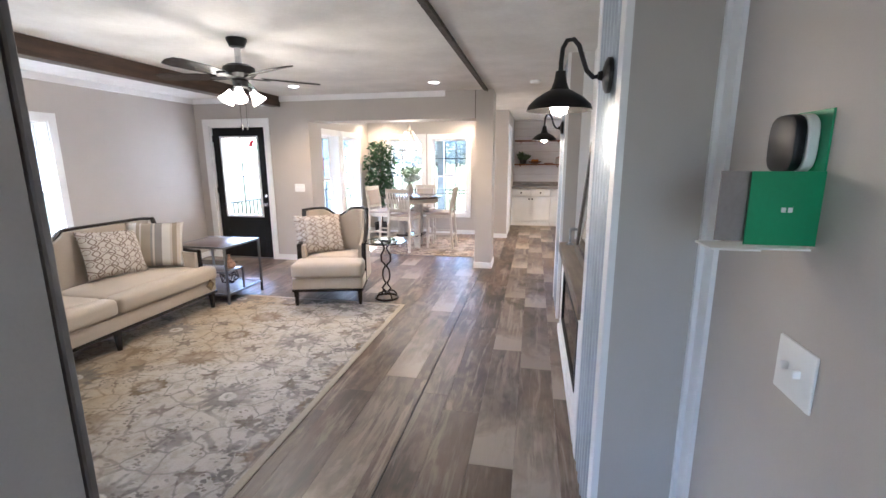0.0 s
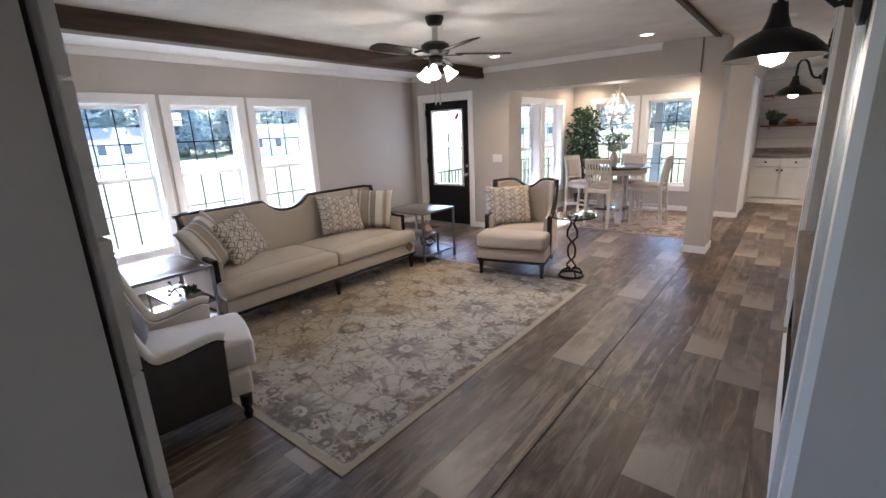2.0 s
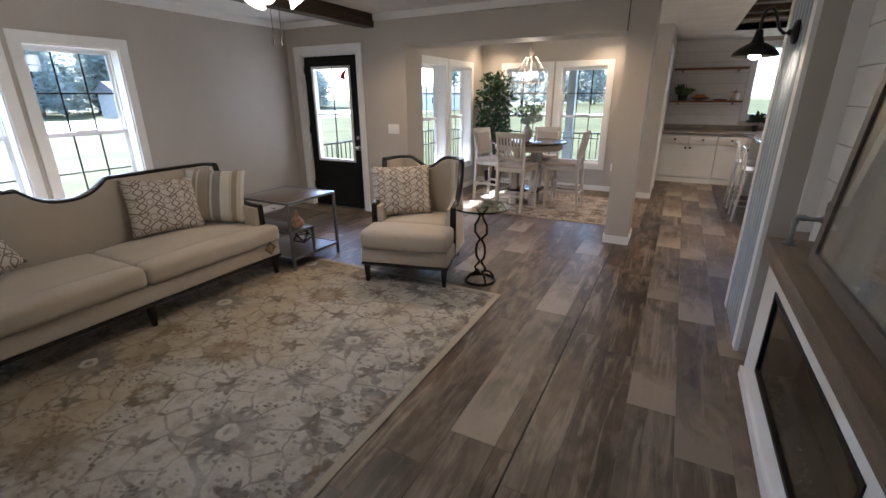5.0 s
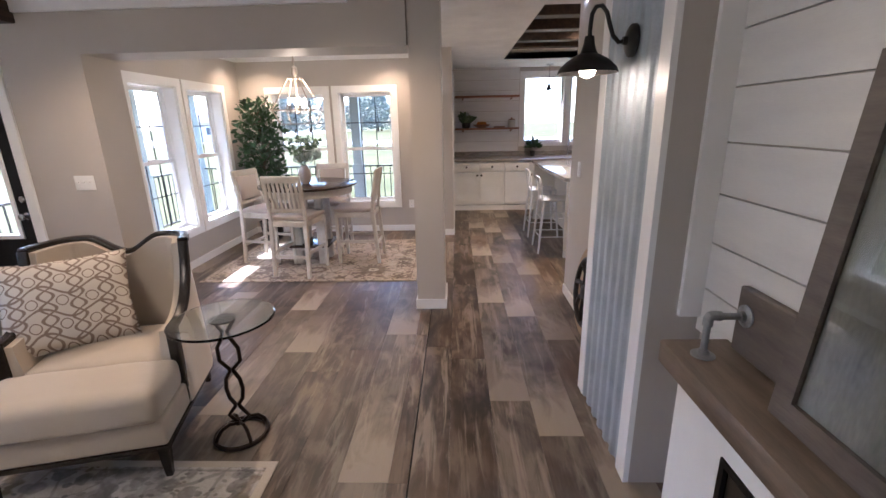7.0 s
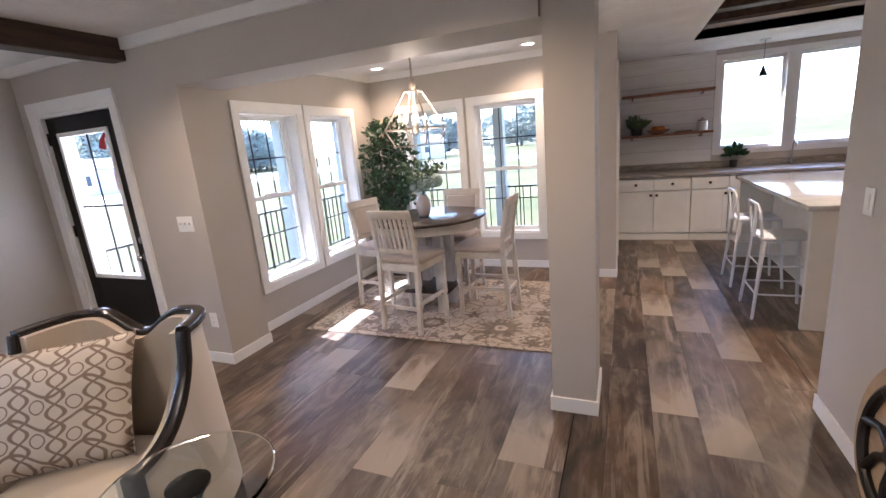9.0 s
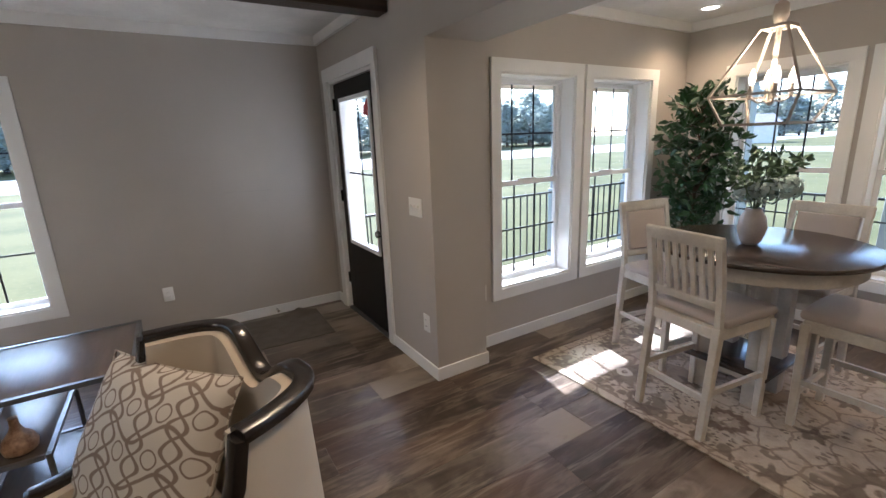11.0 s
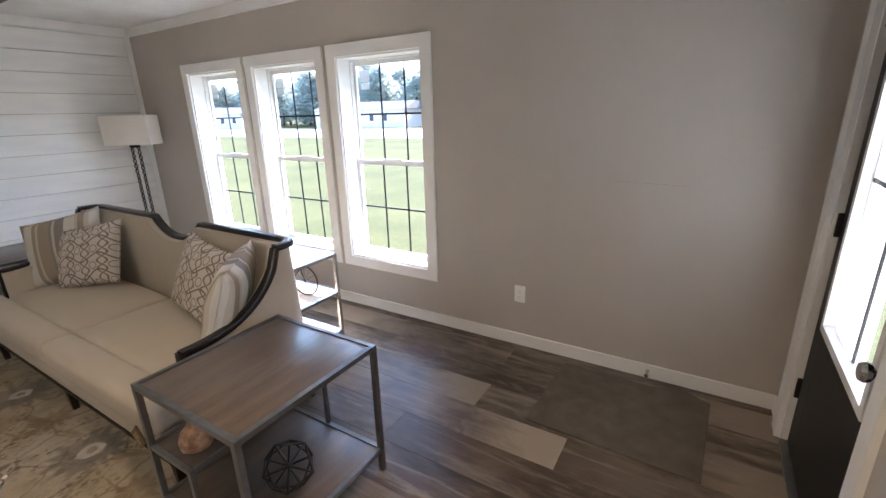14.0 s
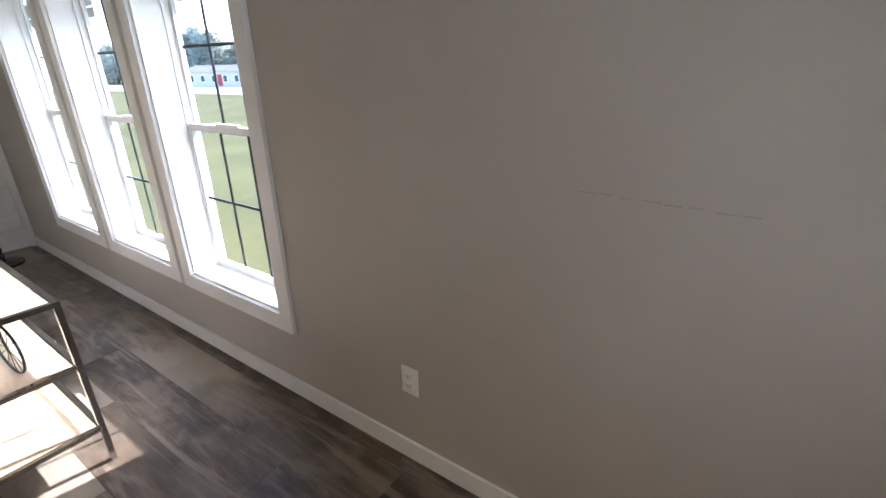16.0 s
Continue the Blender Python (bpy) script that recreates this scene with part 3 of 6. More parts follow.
# baseboards, crowns
BB = 0.085
setting("baseboard", boxes((XL, XL + 0.012, YS, YD, 0, BB), (XL + 0.012, d0 - 0.10, YD - 0.012, YD, 0, BB), (d1 + 0.08, -3.235, YD - 0.012, YD, 0, BB), (-3.235, -3.223, YD - 0.012, YD + 0.402, 0, BB), (XD, -3.235, YD + 0.39, YD + 0.402, 0, BB), (XD, XD + 0.012, YD + 0.402, YB, 0, BB), (XD + 0.012, -0.862, YB - 0.012, YB, 0, BB),
    (-0.792, -0.534, YD, YD + 0.012, 0, BB), (-0.792, -0.78, YD + 0.012, YD + 0.402, 0, BB), (-0.546, -0.534, YD + 0.012, YD + 0.402, 0, BB), (-0.78, -0.546, YD + 0.39, YD + 0.402, 0, BB), (-0.862, -0.478, 9.188, 9.2, 0, BB), (-0.862, -0.85, 9.2, YB - 0.012, 0, BB), (0.528, 0.54, 5.50, 7.0, 0, BB), (0.568, 0.58, -2.2, 2.08, 0, BB)), M_TRIM, "white painted baseboard", "baseboard")
CB = CEIL - 0.075


def crown(x0, x1, y0, y1):
    return (x0, x1, y0, y1, CB, CEIL)


setting("crown", boxes(crown(XL, XL + 0.03, YS, YD), crown(XL + 0.03, -1.20, YD - 0.03, YD), crown(XL + 0.03, -0.42, YS, YS + 0.015), crown(XD, XD + 0.03, YD + 0.39, YB), crown(XD + 0.03, -0.85, YB - 0.03, YB), crown(XD + 0.03, -0.78, YD + 0.39, YD + 0.42)), M_TRIM, "white crown moulding", "moulding")
seam = boxes((-0.675, -0.635, 2.2, YD, CEIL - 0.018, CEIL), (-0.632, -0.622, 1.4, YD, CEIL - 0.03, CEIL))
setting("ceiling_seam", seam, mat("dusty seam strip", (0.10, 0.085, 0.075), (0.04, 0.035, 0.03), 10, 0.8, 0.5, 60), "dark open seam strip along the ceiling joint", "trim")
single("seam_bracket", join(tube([(0, 0, 0), (0.005, 0, -0.05), (0.03, -0.01, -0.075), (0.012, -0.02, -0.095)], 0.008, 8), rbox(-0.02, 0.02, -0.02, 0.02, -0.004, 0.004, 0.002)), M_BLACKMETAL, "small dark hook on the ceiling seam", "hook", pose(-0.655, 2.75, CEIL - 0.02))
setting("post_joint", boxes((-0.792, -0.782, YD - 0.004, YD, 2.075, CEIL)), M_BOARD, "thin dark joint between header and post", "trim")

# beam
single("ceiling_beam", rbox(-3.805, -3.66, YS + 0.02, YD, 2.293, CEIL, 0.006, 1), M_BEAM, "dark brown stained wooden ceiling beam", "beam")

# white boards on the south wall and over the fireplace
ship = tagged(new("shiplap_south"), "white painted horizontal boards on the wall", "wall boards", kind="structure")
z, k = 0.0, 0
while z < CEIL - 0.01:
    zt = min(z + 0.181, CEIL)
    part("board", boxes((XL, -0.45, YS - 0.02, YS, z + 0.003, zt - 0.003)), M_SHIP, ship)
    z = zt
part("corner_strip", boxes((XL, XL + 0.05, YS, YS + 0.012, 0, CB)), M_TRIM, ship)
fship = tagged(new("shiplap_fireplace"), "white painted horizontal boards over the fireplace", "wall boards", kind="structure")
z = 0.74
while z < CEIL - 0.01:
    zt = min(z + 0.177, CEIL)
    part("board", boxes((XS, XS + 0.018, 2.75, 4.76, z + 0.003, zt - 0.003)), M_SHIP, fship)
    z = zt
part("corner_strip", boxes((XS - 0.08, XS, 4.74, 4.76, 0.8, CEIL)), M_TRIM, fship)
part("corner_strip", boxes((XS - 0.08, XS, 2.75, 2.77, 0.8, CEIL)), M_TRIM, fship)
kship = tagged(new("shiplap_kitchen"), "white painted boards on the kitchen wall", "wall boards", kind="structure")
z = 0.99
while z < CEIL - 0.02:
    zt = min(z + 0.178, CEIL)
    part("board", boxes((-0.49, 0.70, YK - 0.016, YK, z + 0.003, zt - 0.003)), M_SHIP, kship)
    z = zt

# rough sheathing on the doorway edge
setting("jamb_edge", bevel(boxes((-0.55, -0.412, YS - 0.031, YS - 0.0215, 0, CEIL)), 0.002, 1), mat("scuffed grey panel edge", (0.34, 0.32, 0.305), (0.17, 0.155, 0.145), 16, 0.7, 0.4, 60, stretch=(1, 1, 0.4)), "scuffed unfinished edge of the doorway wall", "jamb")
setting("entry_batten", boxes((0.565, 0.58, 1.99, 2.08, 0, CEIL), (0.55, 0.568, 2.06, 2.08, 0, CEIL)), M_TRIM, "white corner batten", "trim")


def corrugated(name, y0, y1):
    """Ribbed metal sheet on a column face, between white battens."""
    c = tagged(new(name), "corrugated galvanised sheet framed by white battens", "wall panel", kind="structure")
    bm = bmesh.new()
    n, prev = 72, None
    for i in range(n + 1):
        y = y0 + 0.09 + (y1 - y0 - 0.18) * i / n
        ph = (i / n * 6.0) % 1.0
        x = XC - 0.006 - 0.014 * max(0.0, min(1.0, 1.6 * math.cos(2 * math.pi * ph) + 0.2))
        v = (bm.verts.new((x, y, 0.0)), bm.verts.new((x, y, CEIL)))
        if prev:
            bm.faces.new((prev[0], v[0], v[1], prev[1]))
        prev = v
    part("sheet", bm, M_GALV, c, smooth=60)
    part("batten", boxes((XC - 0.024, XC, y0, y0 + 0.09, 0, CEIL)), M_TRIM, c)
    part("batten", boxes((XC - 0.024, XC, y1 - 0.09, y1, 0, CEIL)), M_TRIM, c)


corrugated("panel_near", 2.08, 2.75)
corrugated("panel_far", 4.76, 5.50)

# pantry block door casing, header ends, kitchen tray
setting("pantry_casing", boxes((-0.49, -0.474, 9.26, 9.34, 0, 2.1), (-0.49, -0.474, 10.1, 10.18, 0, 2.1), (-0.49, -0.472, 9.26, 10.18, 2.1, 2.18)), M_TRIM, "white casing of the pantry door", "trim")
setting("pantry_door", boxes((-0.49, -0.484, 9.34, 10.1, 0.01, 2.1)), M_TRIM, "white pantry door, closed", "door")
setting("tray_sides", boxes((0.28, 0.30, 7.2, 10.5, CEIL - 0.001, CEIL + 0.42), (0.30, XR, 7.18, 7.2, CEIL - 0.001, CEIL + 0.42), (0.30, XR, 10.5, 10.52, CEIL - 0.001, CEIL + 0.42)), M_CEIL, "raised tray edge over the kitchen", "ceiling")
setting("ceiling_tray", boxes((0.28, XR, 7.18, 10.52, CEIL + 0.42, CEIL + 0.5)), M_CEIL, "raised tray ceiling", "ceiling")
for y in (7.6, 8.35, 9.1, 9.85, 10.4):
    single("tray_beam", rbox(0.30, XR, y - 0.09, y + 0.09, CEIL + 0.14, CEIL + 0.42, 0.006, 1), M_BEAM, "dark stained beam across the kitchen tray ceiling", "beam", group="kitchen tray beams")

# ---- things: seating ----
def smooth01(t):
    t = max(0.0, min(1.0, t))
    return t * t * (3 - 2 * t)


def cushion(x0, x1, y0, y1, z0, z1, crown_h=0.03, r=0.035, n=10):
    """A stuffed block: rounded edges, domed top."""
    bm = rbox(x0, x1, y0, y1, z0, z1, r, 3)
    bmesh.ops.subdivide_edges(bm, edges=[e for e in bm.edges if e.calc_length() > 0.12], cuts=n, use_grid_fill=True)
    for v in bm.verts:
        u, w = (v.co.x - x0) / (x1 - x0) * 2 - 1, (v.co.y - y0) / (y1 - y0) * 2 - 1
        if v.co.z > (z0 + z1) / 2:
            v.co.z += crown_h * max(0, 1 - u * u) * max(0, 1 - w * w * 0.8)
        v.co.y -= 0.012 * max(0, 1 - u * u) * (1 if w < -0.9 else 0)
        v.co += 0.0035 * noise.noise_vector(v.co * 7)
    return bm


def pillow_mesh(w, h, t, seed=0):
    """A scatter pillow standing on its lower edge: pointed corners, pulled-in sides."""
    bm = bmesh.new()
    n = 16
    grid = {}
    for s in (0, 1):
        for i in range(n + 1):
            for j in range(n + 1):
                u, v = i / n * 2 - 1, j / n * 2 - 1
                edge = abs(u) == 1 or abs(v) == 1
                if s and edge:
                    grid[s, i, j] = grid[0, i, j]
                    continue
                pin = 1 - 0.07 * (1 - v * v) * u * u, 1 - 0.07 * (1 - u * u) * v * v
                puff = t / 2 * (max(0, (1 - u * u) * (1 - v * v)) ** 0.42)
                wob = 0.008 * noise.noise(Vector((u * 2 + seed, v * 2, s * 3)))
                grid[s, i, j] = bm.verts.new((u * w / 2 * pin[0], (puff + wob) * (1 if s else -1), h / 2 + v * h / 2 * pin[1]))
    for s in (0, 1):
        for i in range(n):
            for j in range(n):
                bm.faces.new((grid[s, i, j], grid[s, i + 1, j], grid[s, i + 1, j + 1], grid[s, i, j + 1]))
    bmesh.ops.recalc_face_normals(bm, faces=bm.faces)
    return bm


def trellis_mat(name, ground, line):
    n = Nodes(name, 0.9)
    wob = n.noise(7.0, 2)
    p = 0.115
    x = n.math("ADD", n.axis(n.co, 0), n.math("MULTIPLY", wob, 0.022))
    z = n.math("ADD", n.axis(n.co, 2), n.math("MULTIPLY", wob, -0.020))

    def lines(u, v, sign, phase, half):
        """Wavy lines across u that swing with v, of even width."""
        swing = n.math("SINE", n.math("MULTIPLY_ADD", v, 2 * math.pi / p, phase))
        f = n.math("FRACT", n.math("ADD", n.math("MULTIPLY_ADD", u, 1 / p, 20.0), n.math("MULTIPLY", swing, 0.24 * sign)))
        return n.band(f, 0.5, half, 0.03)

    fx, fz = n.math("COSINE", n.math("MULTIPLY", x, 2 * math.pi / p)), n.math("COSINE", n.math("MULTIPLY", z, 2 * math.pi / p))
    bud = n.band(n.math("ADD", fx, fz), 1.30, 0.10, 0.08)
    lattice = n.math("MAXIMUM", n.math("MAXIMUM", lines(x, z, 1, 0.0, 0.045), lines(x, z, -1, 0.0, 0.045)), lines(z, n.math("MULTIPLY", x, 0.5), 1, 0.6, 0.035))
    mask = n.math("MAXIMUM", lattice, bud)
    weave = n.noise(500, 2)
    col = n.mix(mask, ground, line)
    col = n.mix(n.math("MULTIPLY", weave, 0.25), col, (0.35, 0.3, 0.26))
    return n.done(col, n.math("ADD", weave, mask), 0.25, 0.0015)


def stripe_mat(name):
    n = Nodes(name, 0.9)
    x = n.math("FRACT", n.math("MULTIPLY_ADD", n.axis(n.co, 0), 2.3, 5.5))
    cream, tan, grey, white = (0.56, 0.50, 0.42), (0.33, 0.27, 0.20), (0.24, 0.225, 0.21), (0.66, 0.63, 0.58)
    col = n.ramp(x, [(0.0, white), (0.14, tan), (0.20, cream), (0.24, tan), (0.42, grey), (0.46, cream), (0.50, grey), (0.64, white), (0.80, cream), (0.84, tan), (0.93, cream)], True)
    weave = n.noise(420, 2)
    col = n.mix(n.math("MULTIPLY", weave, 0.3), col, (0.30, 0.27, 0.24))
    return n.done(col, weave, 0.3, 0.0015)


M_TRELLIS = trellis_mat("trellis print cotton", (0.60, 0.555, 0.50), (0.21, 0.155, 0.125))
M_STRIPE = stripe_mat("striped cotton")


def pillow(label, material, m, w=0.46, h=0.44, t=0.16, seed=0):
    p = thing("throw_pillow", label, "pillow", m)
    part("cover", pillow_mesh(w, h, t, seed), material, p, smooth=180)
    ring = []
    for a, b, c, d in ((-1, -1, 1, -1), (1, -1, 1, 1), (1, 1, -1, 1), (-1, 1, -1, -1)):
        for k in range(12):
            u, v = a + (c - a) * k / 12, b + (d - b) * k / 12
            ring.append((u * w / 2 * (1 - 0.07 * (1 - v * v) * u * u), 0, h / 2 + v * h / 2 * (1 - 0.07 * (1 - u * u) * v * v)))
    part("piping", tube(ring, 0.0035, 6, True), material, p)
    return p


def leg(x, y, h, top, foot, lean=(0, 0)):
    bm = bmesh.new()
    v = box(bm, x - top, x + top, y - top, y + top, 0, h)
    for q in v:
        if q.co.z < h / 2:
            q.co.x = x + (q.co.x - x) * foot / top + lean[0]
            q.co.y = y + (q.co.y - y) * foot / top + lean[1]
    bmesh.ops.recalc_face_normals(bm, faces=bm.faces)
    return bevel(bm, 0.004, 1)


def shell_back(L, y, thick, crest, z0, rake=0.05, n=40, bow=0.0):
    """A padded back with a shaped top edge."""
    bm = bmesh.new()
    rows = []
    for i in range(n + 1):
        u = i / n * 2 - 1
        x, top = u * L / 2, crest(u)
        col = []
        for s in (0, 1):
            for j in range(7):
                f = j / 6
                z = z0 + (top - z0) * f
                bulge = 0.02 * math.sin(math.pi * f) if s == 0 else 0
                col.append(bm.verts.new((x, y + rake * f * f + (thick if s else 0) - bulge + bow * (1 - u ** 4), z)))
        rows.append(col)
    for a, b in zip(rows, rows[1:]):
        for s in (0, 7):
            for j in range(6):
                bm.faces.new((a[s + j], b[s + j], b[s + j + 1], a[s + j + 1]))
        bm.faces.new((a[6], b[6], b[13], a[13]))
        bm.faces.new((a[0], b[0], b[7], a[7]))
    for c in (rows[0], rows[-1]):
        bm.faces.new(c[:7] + c[7:][::-1])
    bmesh.ops.recalc_face_normals(bm, faces=bm.faces)
    return bm


def rise(t):
    """How an arm rail climbs from its front post to the shoulder: level first, steep at the end."""
    return 0.6 * (1 - math.sqrt(max(0.0, 1 - t ** 2.4))) + 0.4 * t ** 3.0


def rail_line(post, shoulder, corner, r, low, hi, crest):
    """Top line of a wrapped back: up one arm, round the corner, along the crest and down again. Returns points and the shoulders' numbers."""
    half = []
    for t in (i / 16 for i in range(17)):
        half.append((post[0] + (shoulder[0] - post[0]) * t, post[1] + (shoulder[1] - post[1]) * t, low + (hi - low) * rise(t)))
    end = (corner[0] - r, corner[1])
    for t in (i / 8 for i in range(1, 9)):
        a, b, c = (1 - t) ** 2, 2 * t * (1 - t), t * t
        half.append((a * shoulder[0] + b * corner[0] + c * end[0], a * shoulder[1] + b * corner[1] + c * end[1], hi))
    for t in (i / 34 for i in range(1, 34)):
        x = end[0] * (1 - t)
        half.append((x, corner[1], crest(x)))
    line = half + [(0.0, corner[1], crest(0.0))] + [(-x, y, z) for x, y, z in reversed(half)]
    return line, 16, len(line) - 17


def wrapped_shell(line, z0, thick, flare=0.03, rows=8):
    """Upholstered shell under a rail line: outer and inner faces, a little wider at the foot."""
    bm = bmesh.new()
    cols = []
    n = len(line)
    for i, (x, y, z) in enumerate(line):
        a, b = Vector(line[max(i - 1, 0)][:2]), Vector(line[min(i + 1, n - 1)][:2])
        d = (b - a).normalized()
        out = Vector((d.y, -d.x))
        if out.dot(Vector((x, y))) < 0:
            out = -out
        col = []
        for s in (0, 1):
            for j in range(rows + 1):
                f = j / rows
                w = flare * (1 - f) if s == 0 else -thick - 0.02 * math.sin(math.pi * min(1.0, f * 1.1))
                col.append(bm.verts.new((x + out.x * w, y + out.y * w, z0 + (z - z0) * f)))
        cols.append(col)
    m = rows + 1
    for a, b in zip(cols, cols[1:]):
        for s in (0, m):
            for j in range(rows):
                bm.faces.new((a[s + j], b[s + j], b[s + j + 1], a[s + j + 1]))
        bm.faces.new((a[rows], b[rows], b[m + rows], a[m + rows]))
        bm.faces.new((a[0], b[0], b[m], a[m]))
    for c in (cols[0], cols[-1]):
        bm.faces.new(c[:m] + c[m:][::-1])
    bmesh.ops.recalc_face_normals(bm, faces=bm.faces)
    return bm


def moulding(points, half, tall):
    """A flat moulded rail: a rounded oblong swept along points, level across."""
    bm = bmesh.new()
    rings, n = [], len(points)
    shape = [(math.copysign(abs(math.cos(a)) ** 0.5, math.cos(a)), math.copysign(abs(math.sin(a)) ** 0.5, math.sin(a))) for a in (2 * math.pi * (q + 0.5) / 12 for q in range(12))]
    for i, p in enumerate(points):
        d = (Vector(points[min(i + 1, n - 1)]) - Vector(points[max(i - 1, 0)])).normalized()
        flat = Vector((d.x, d.y, 0))
        if flat.length < 0.05:
            flat = rings_dir
        rings_dir = flat.normalized()
        side = Vector((rings_dir.y, -rings_dir.x, 0))
        up = side.cross(d).normalized()
        rings.append([bm.verts.new(Vector(p) + side * half * u + up * tall * v) for u, v in shape])
    for a, b in zip(rings, rings[1:]):
        for q in range(12):
            bm.faces.new((a[q], a[(q + 1) % 12], b[(q + 1) % 12], b[q]))
    bm.faces.new(rings[0][::-1])
    bm.faces.new(rings[-1])
    bmesh.ops.recalc_face_normals(bm, faces=bm.faces)
    return bm


def upholstered(name, label, category, m, width, front, back, post, shoulder, corner, r, low, hi, crest, seats, leg_xs, seat_h=0.455):
    """Seat with a wrapped back and dark show-wood rail: front towards local -y."""
    s = thing(name, label, category, m)
    h = width / 2
    foot = [(-h, front + 0.01), (h, front + 0.01), (h, back - 0.14), (h - 0.10, back), (-h + 0.10, back), (-h, back - 0.14)]
    part("base_rail", bevel(prism(foot, 0.165, 0.19, "xy"), 0.005, 2), M_EBONY, s, "thin ebony base rail")
    deck = [(x * 0.992, y if y < 0 else y - 0.006) for x, y in foot]
    part("seat_deck", bevel(prism(deck, 0.191, 0.315, "xy"), 0.014, 3), M_BEIGE, s)
    inner = post[0] - 0.055
    w = 2 * inner / seats
    for k in range(seats):
        x0 = -inner + k * w
        part("seat_cushion", cushion(x0 + 0.002, x0 + w - 0.002, post[1] - 0.02, back - 0.14, 0.315, seat_h, 0.03), M_BEIGE, s, smooth=60)
        a0, a1 = (-h + 0.004 if k == 0 else x0 + 0.002), (h - 0.004 if k == seats - 1 else x0 + w - 0.002)
        part("cushion_front", cushion(a0, a1, front - 0.02, post[1] - 0.012, 0.316, seat_h + 0.002, 0.012, 0.04), M_BEIGE, s, smooth=60)
    line, i0, i1 = rail_line(post, shoulder, corner, r, low, hi, crest)
    part("backrest", wrapped_shell([(x, y, z - 0.004) for x, y, z in line], 0.205, 0.055), M_BEIGE, s, smooth=50)
    part("crest_rail", moulding([(x, y, z + 0.006) for x, y, z in line[i0:i1 + 1]], 0.026, 0.017), M_EBONY, s, "ebony wooden crest rail", smooth=40)
    for sx, arm in ((1, line[:i0 + 1]), (-1, line[:i1 - 1:-1])):
        part("arm_rail", moulding([(x, y, z + 0.004) for x, y, z in arm], 0.024, 0.017), M_EBONY, s, "ebony wooden arm rail", smooth=40)
        strip_pts = [(-0.012, low + 0.012), (0.034, low + 0.012), (0.030, 0.44), (0.012, 0.20), (0.0, 0.20), (-0.014, 0.44)]
        part("arm_post", bevel(prism([(post[1] + a, b) for a, b in strip_pts], sx * post[0] - 0.024, sx * post[0] + 0.024, "yz"), 0.005, 2), M_EBONY, s, "tapered ebony arm post")
    for x in leg_xs:
        part("leg", leg(x, front + 0.05, 0.168, 0.024, 0.014), M_EBONY, s, "tapered ebony leg")
        part("leg", leg(x * 0.86 if seats == 1 else x, back - 0.05, 0.168, 0.024, 0.014, (0, 0.03)), M_EBONY, s, "tapered ebony leg")
    return s


def sofa_crest(x):
    return 0.928 - 0.115 * max(0.0, 1 - (abs(x) / 0.27) ** 2.4)


def chair_crest(x):
    return 0.955 - 0.045 * (1 + math.cos(math.pi * min(1.0, abs(x) / 0.19)))


SOFA = pose(-3.635, 3.297, 0, 0, 0, 90)
sofa = upholstered("sofa", "beige linen two-cushion sofa with ebony show-wood rails", "sofa", SOFA, 2.26, -0.43, 0.39, (1.09, -0.275), (1.10, 0.25), (1.115, 0.375), 0.10, 0.605, 0.928, sofa_crest, 2, (-1.085, 0.0, 1.085))
part("price_tag", rbox(0, 0.085, -0.004, 0.004, 0, 0.085, 0.002, 1), mat("brown card tag", (0.16, 0.11, 0.06), (0.10, 0.07, 0.04), 20, 0.5), sofa, "small brown card tag", m=pose(0.93, -0.458, 0.285, 0, 45, 0))
part("tag_print", boxes((0.014, 0.07, -0.0055, -0.0042, 0.02, 0.026), (0.014, 0.07, -0.0055, -0.0042, 0.036, 0.042), (0.014, 0.05, -0.0055, -0.0042, 0.052, 0.058)), mat("gold ink", (0.42, 0.31, 0.13)), sofa, "gold print bars on the tag", m=pose(0.93, -0.458, 0.285, 0, 45, 0))
ARMCHAIR = pose(-2.185, 5.08, 0, 0, 0, 14.5)
upholstered("armchair", "beige linen armchair with a scooped ebony rail", "armchair", ARMCHAIR, 0.745, -0.445, 0.43, (0.352, -0.125), (0.36, 0.21), (0.325, 0.425), 0.11, 0.605, 0.955, chair_crest, 1, (-0.335, 0.335), 0.47)

pillow("tan and grey striped throw pillow on the sofa", M_STRIPE, SOFA @ pose(-0.87, 0.02, 0.485, -26, -12, 42), 0.54, 0.48, 0.18, 1)
pillow("cream trellis-print throw pillow on the sofa", M_TRELLIS, SOFA @ pose(-0.60, 0.02, 0.485, -28, -10, 26), 0.48, 0.44, 0.17, 2)
pillow("cream trellis-print throw pillow on the sofa", M_TRELLIS, SOFA @ pose(0.52, 0.09, 0.485, -22, 5, -8), 0.55, 0.44, 0.17, 3)
pillow("tan and grey striped throw pillow on the sofa", M_STRIPE, SOFA @ pose(0.86, 0.04, 0.485, -20, 4, -50), 0.50, 0.46, 0.18, 4)
pillow("cream trellis-print pillow on the armchair", M_TRELLIS, ARMCHAIR @ pose(-0.14, 0.03, 0.488, -30, 0, 22), 0.54, 0.48, 0.18, 5)

# wing chair
WING = pose(-2.49, 1.52, 0, 0, 0, 162)
wing = thing("wing_chair", "ivory wing chair with black leather sides and nailheads", "armchair", WING)


bm = bmesh.new()
bmesh.ops.create_icosphere(bm, subdivisions=1, radius=0.0062)
nail_mesh = bpy.data.meshes.new("nailhead")
bm.to_mesh(nail_mesh)
bm.free()
nail_mesh.materials.append(M_IRON)


def wing_top(t):
    return 0.545 - 0.055 * smooth01(t / 0.5) + 0.50 * smooth01((t - 0.50) / 0.40) + 0.05 * smooth01((t - 0.82) / 0.18)


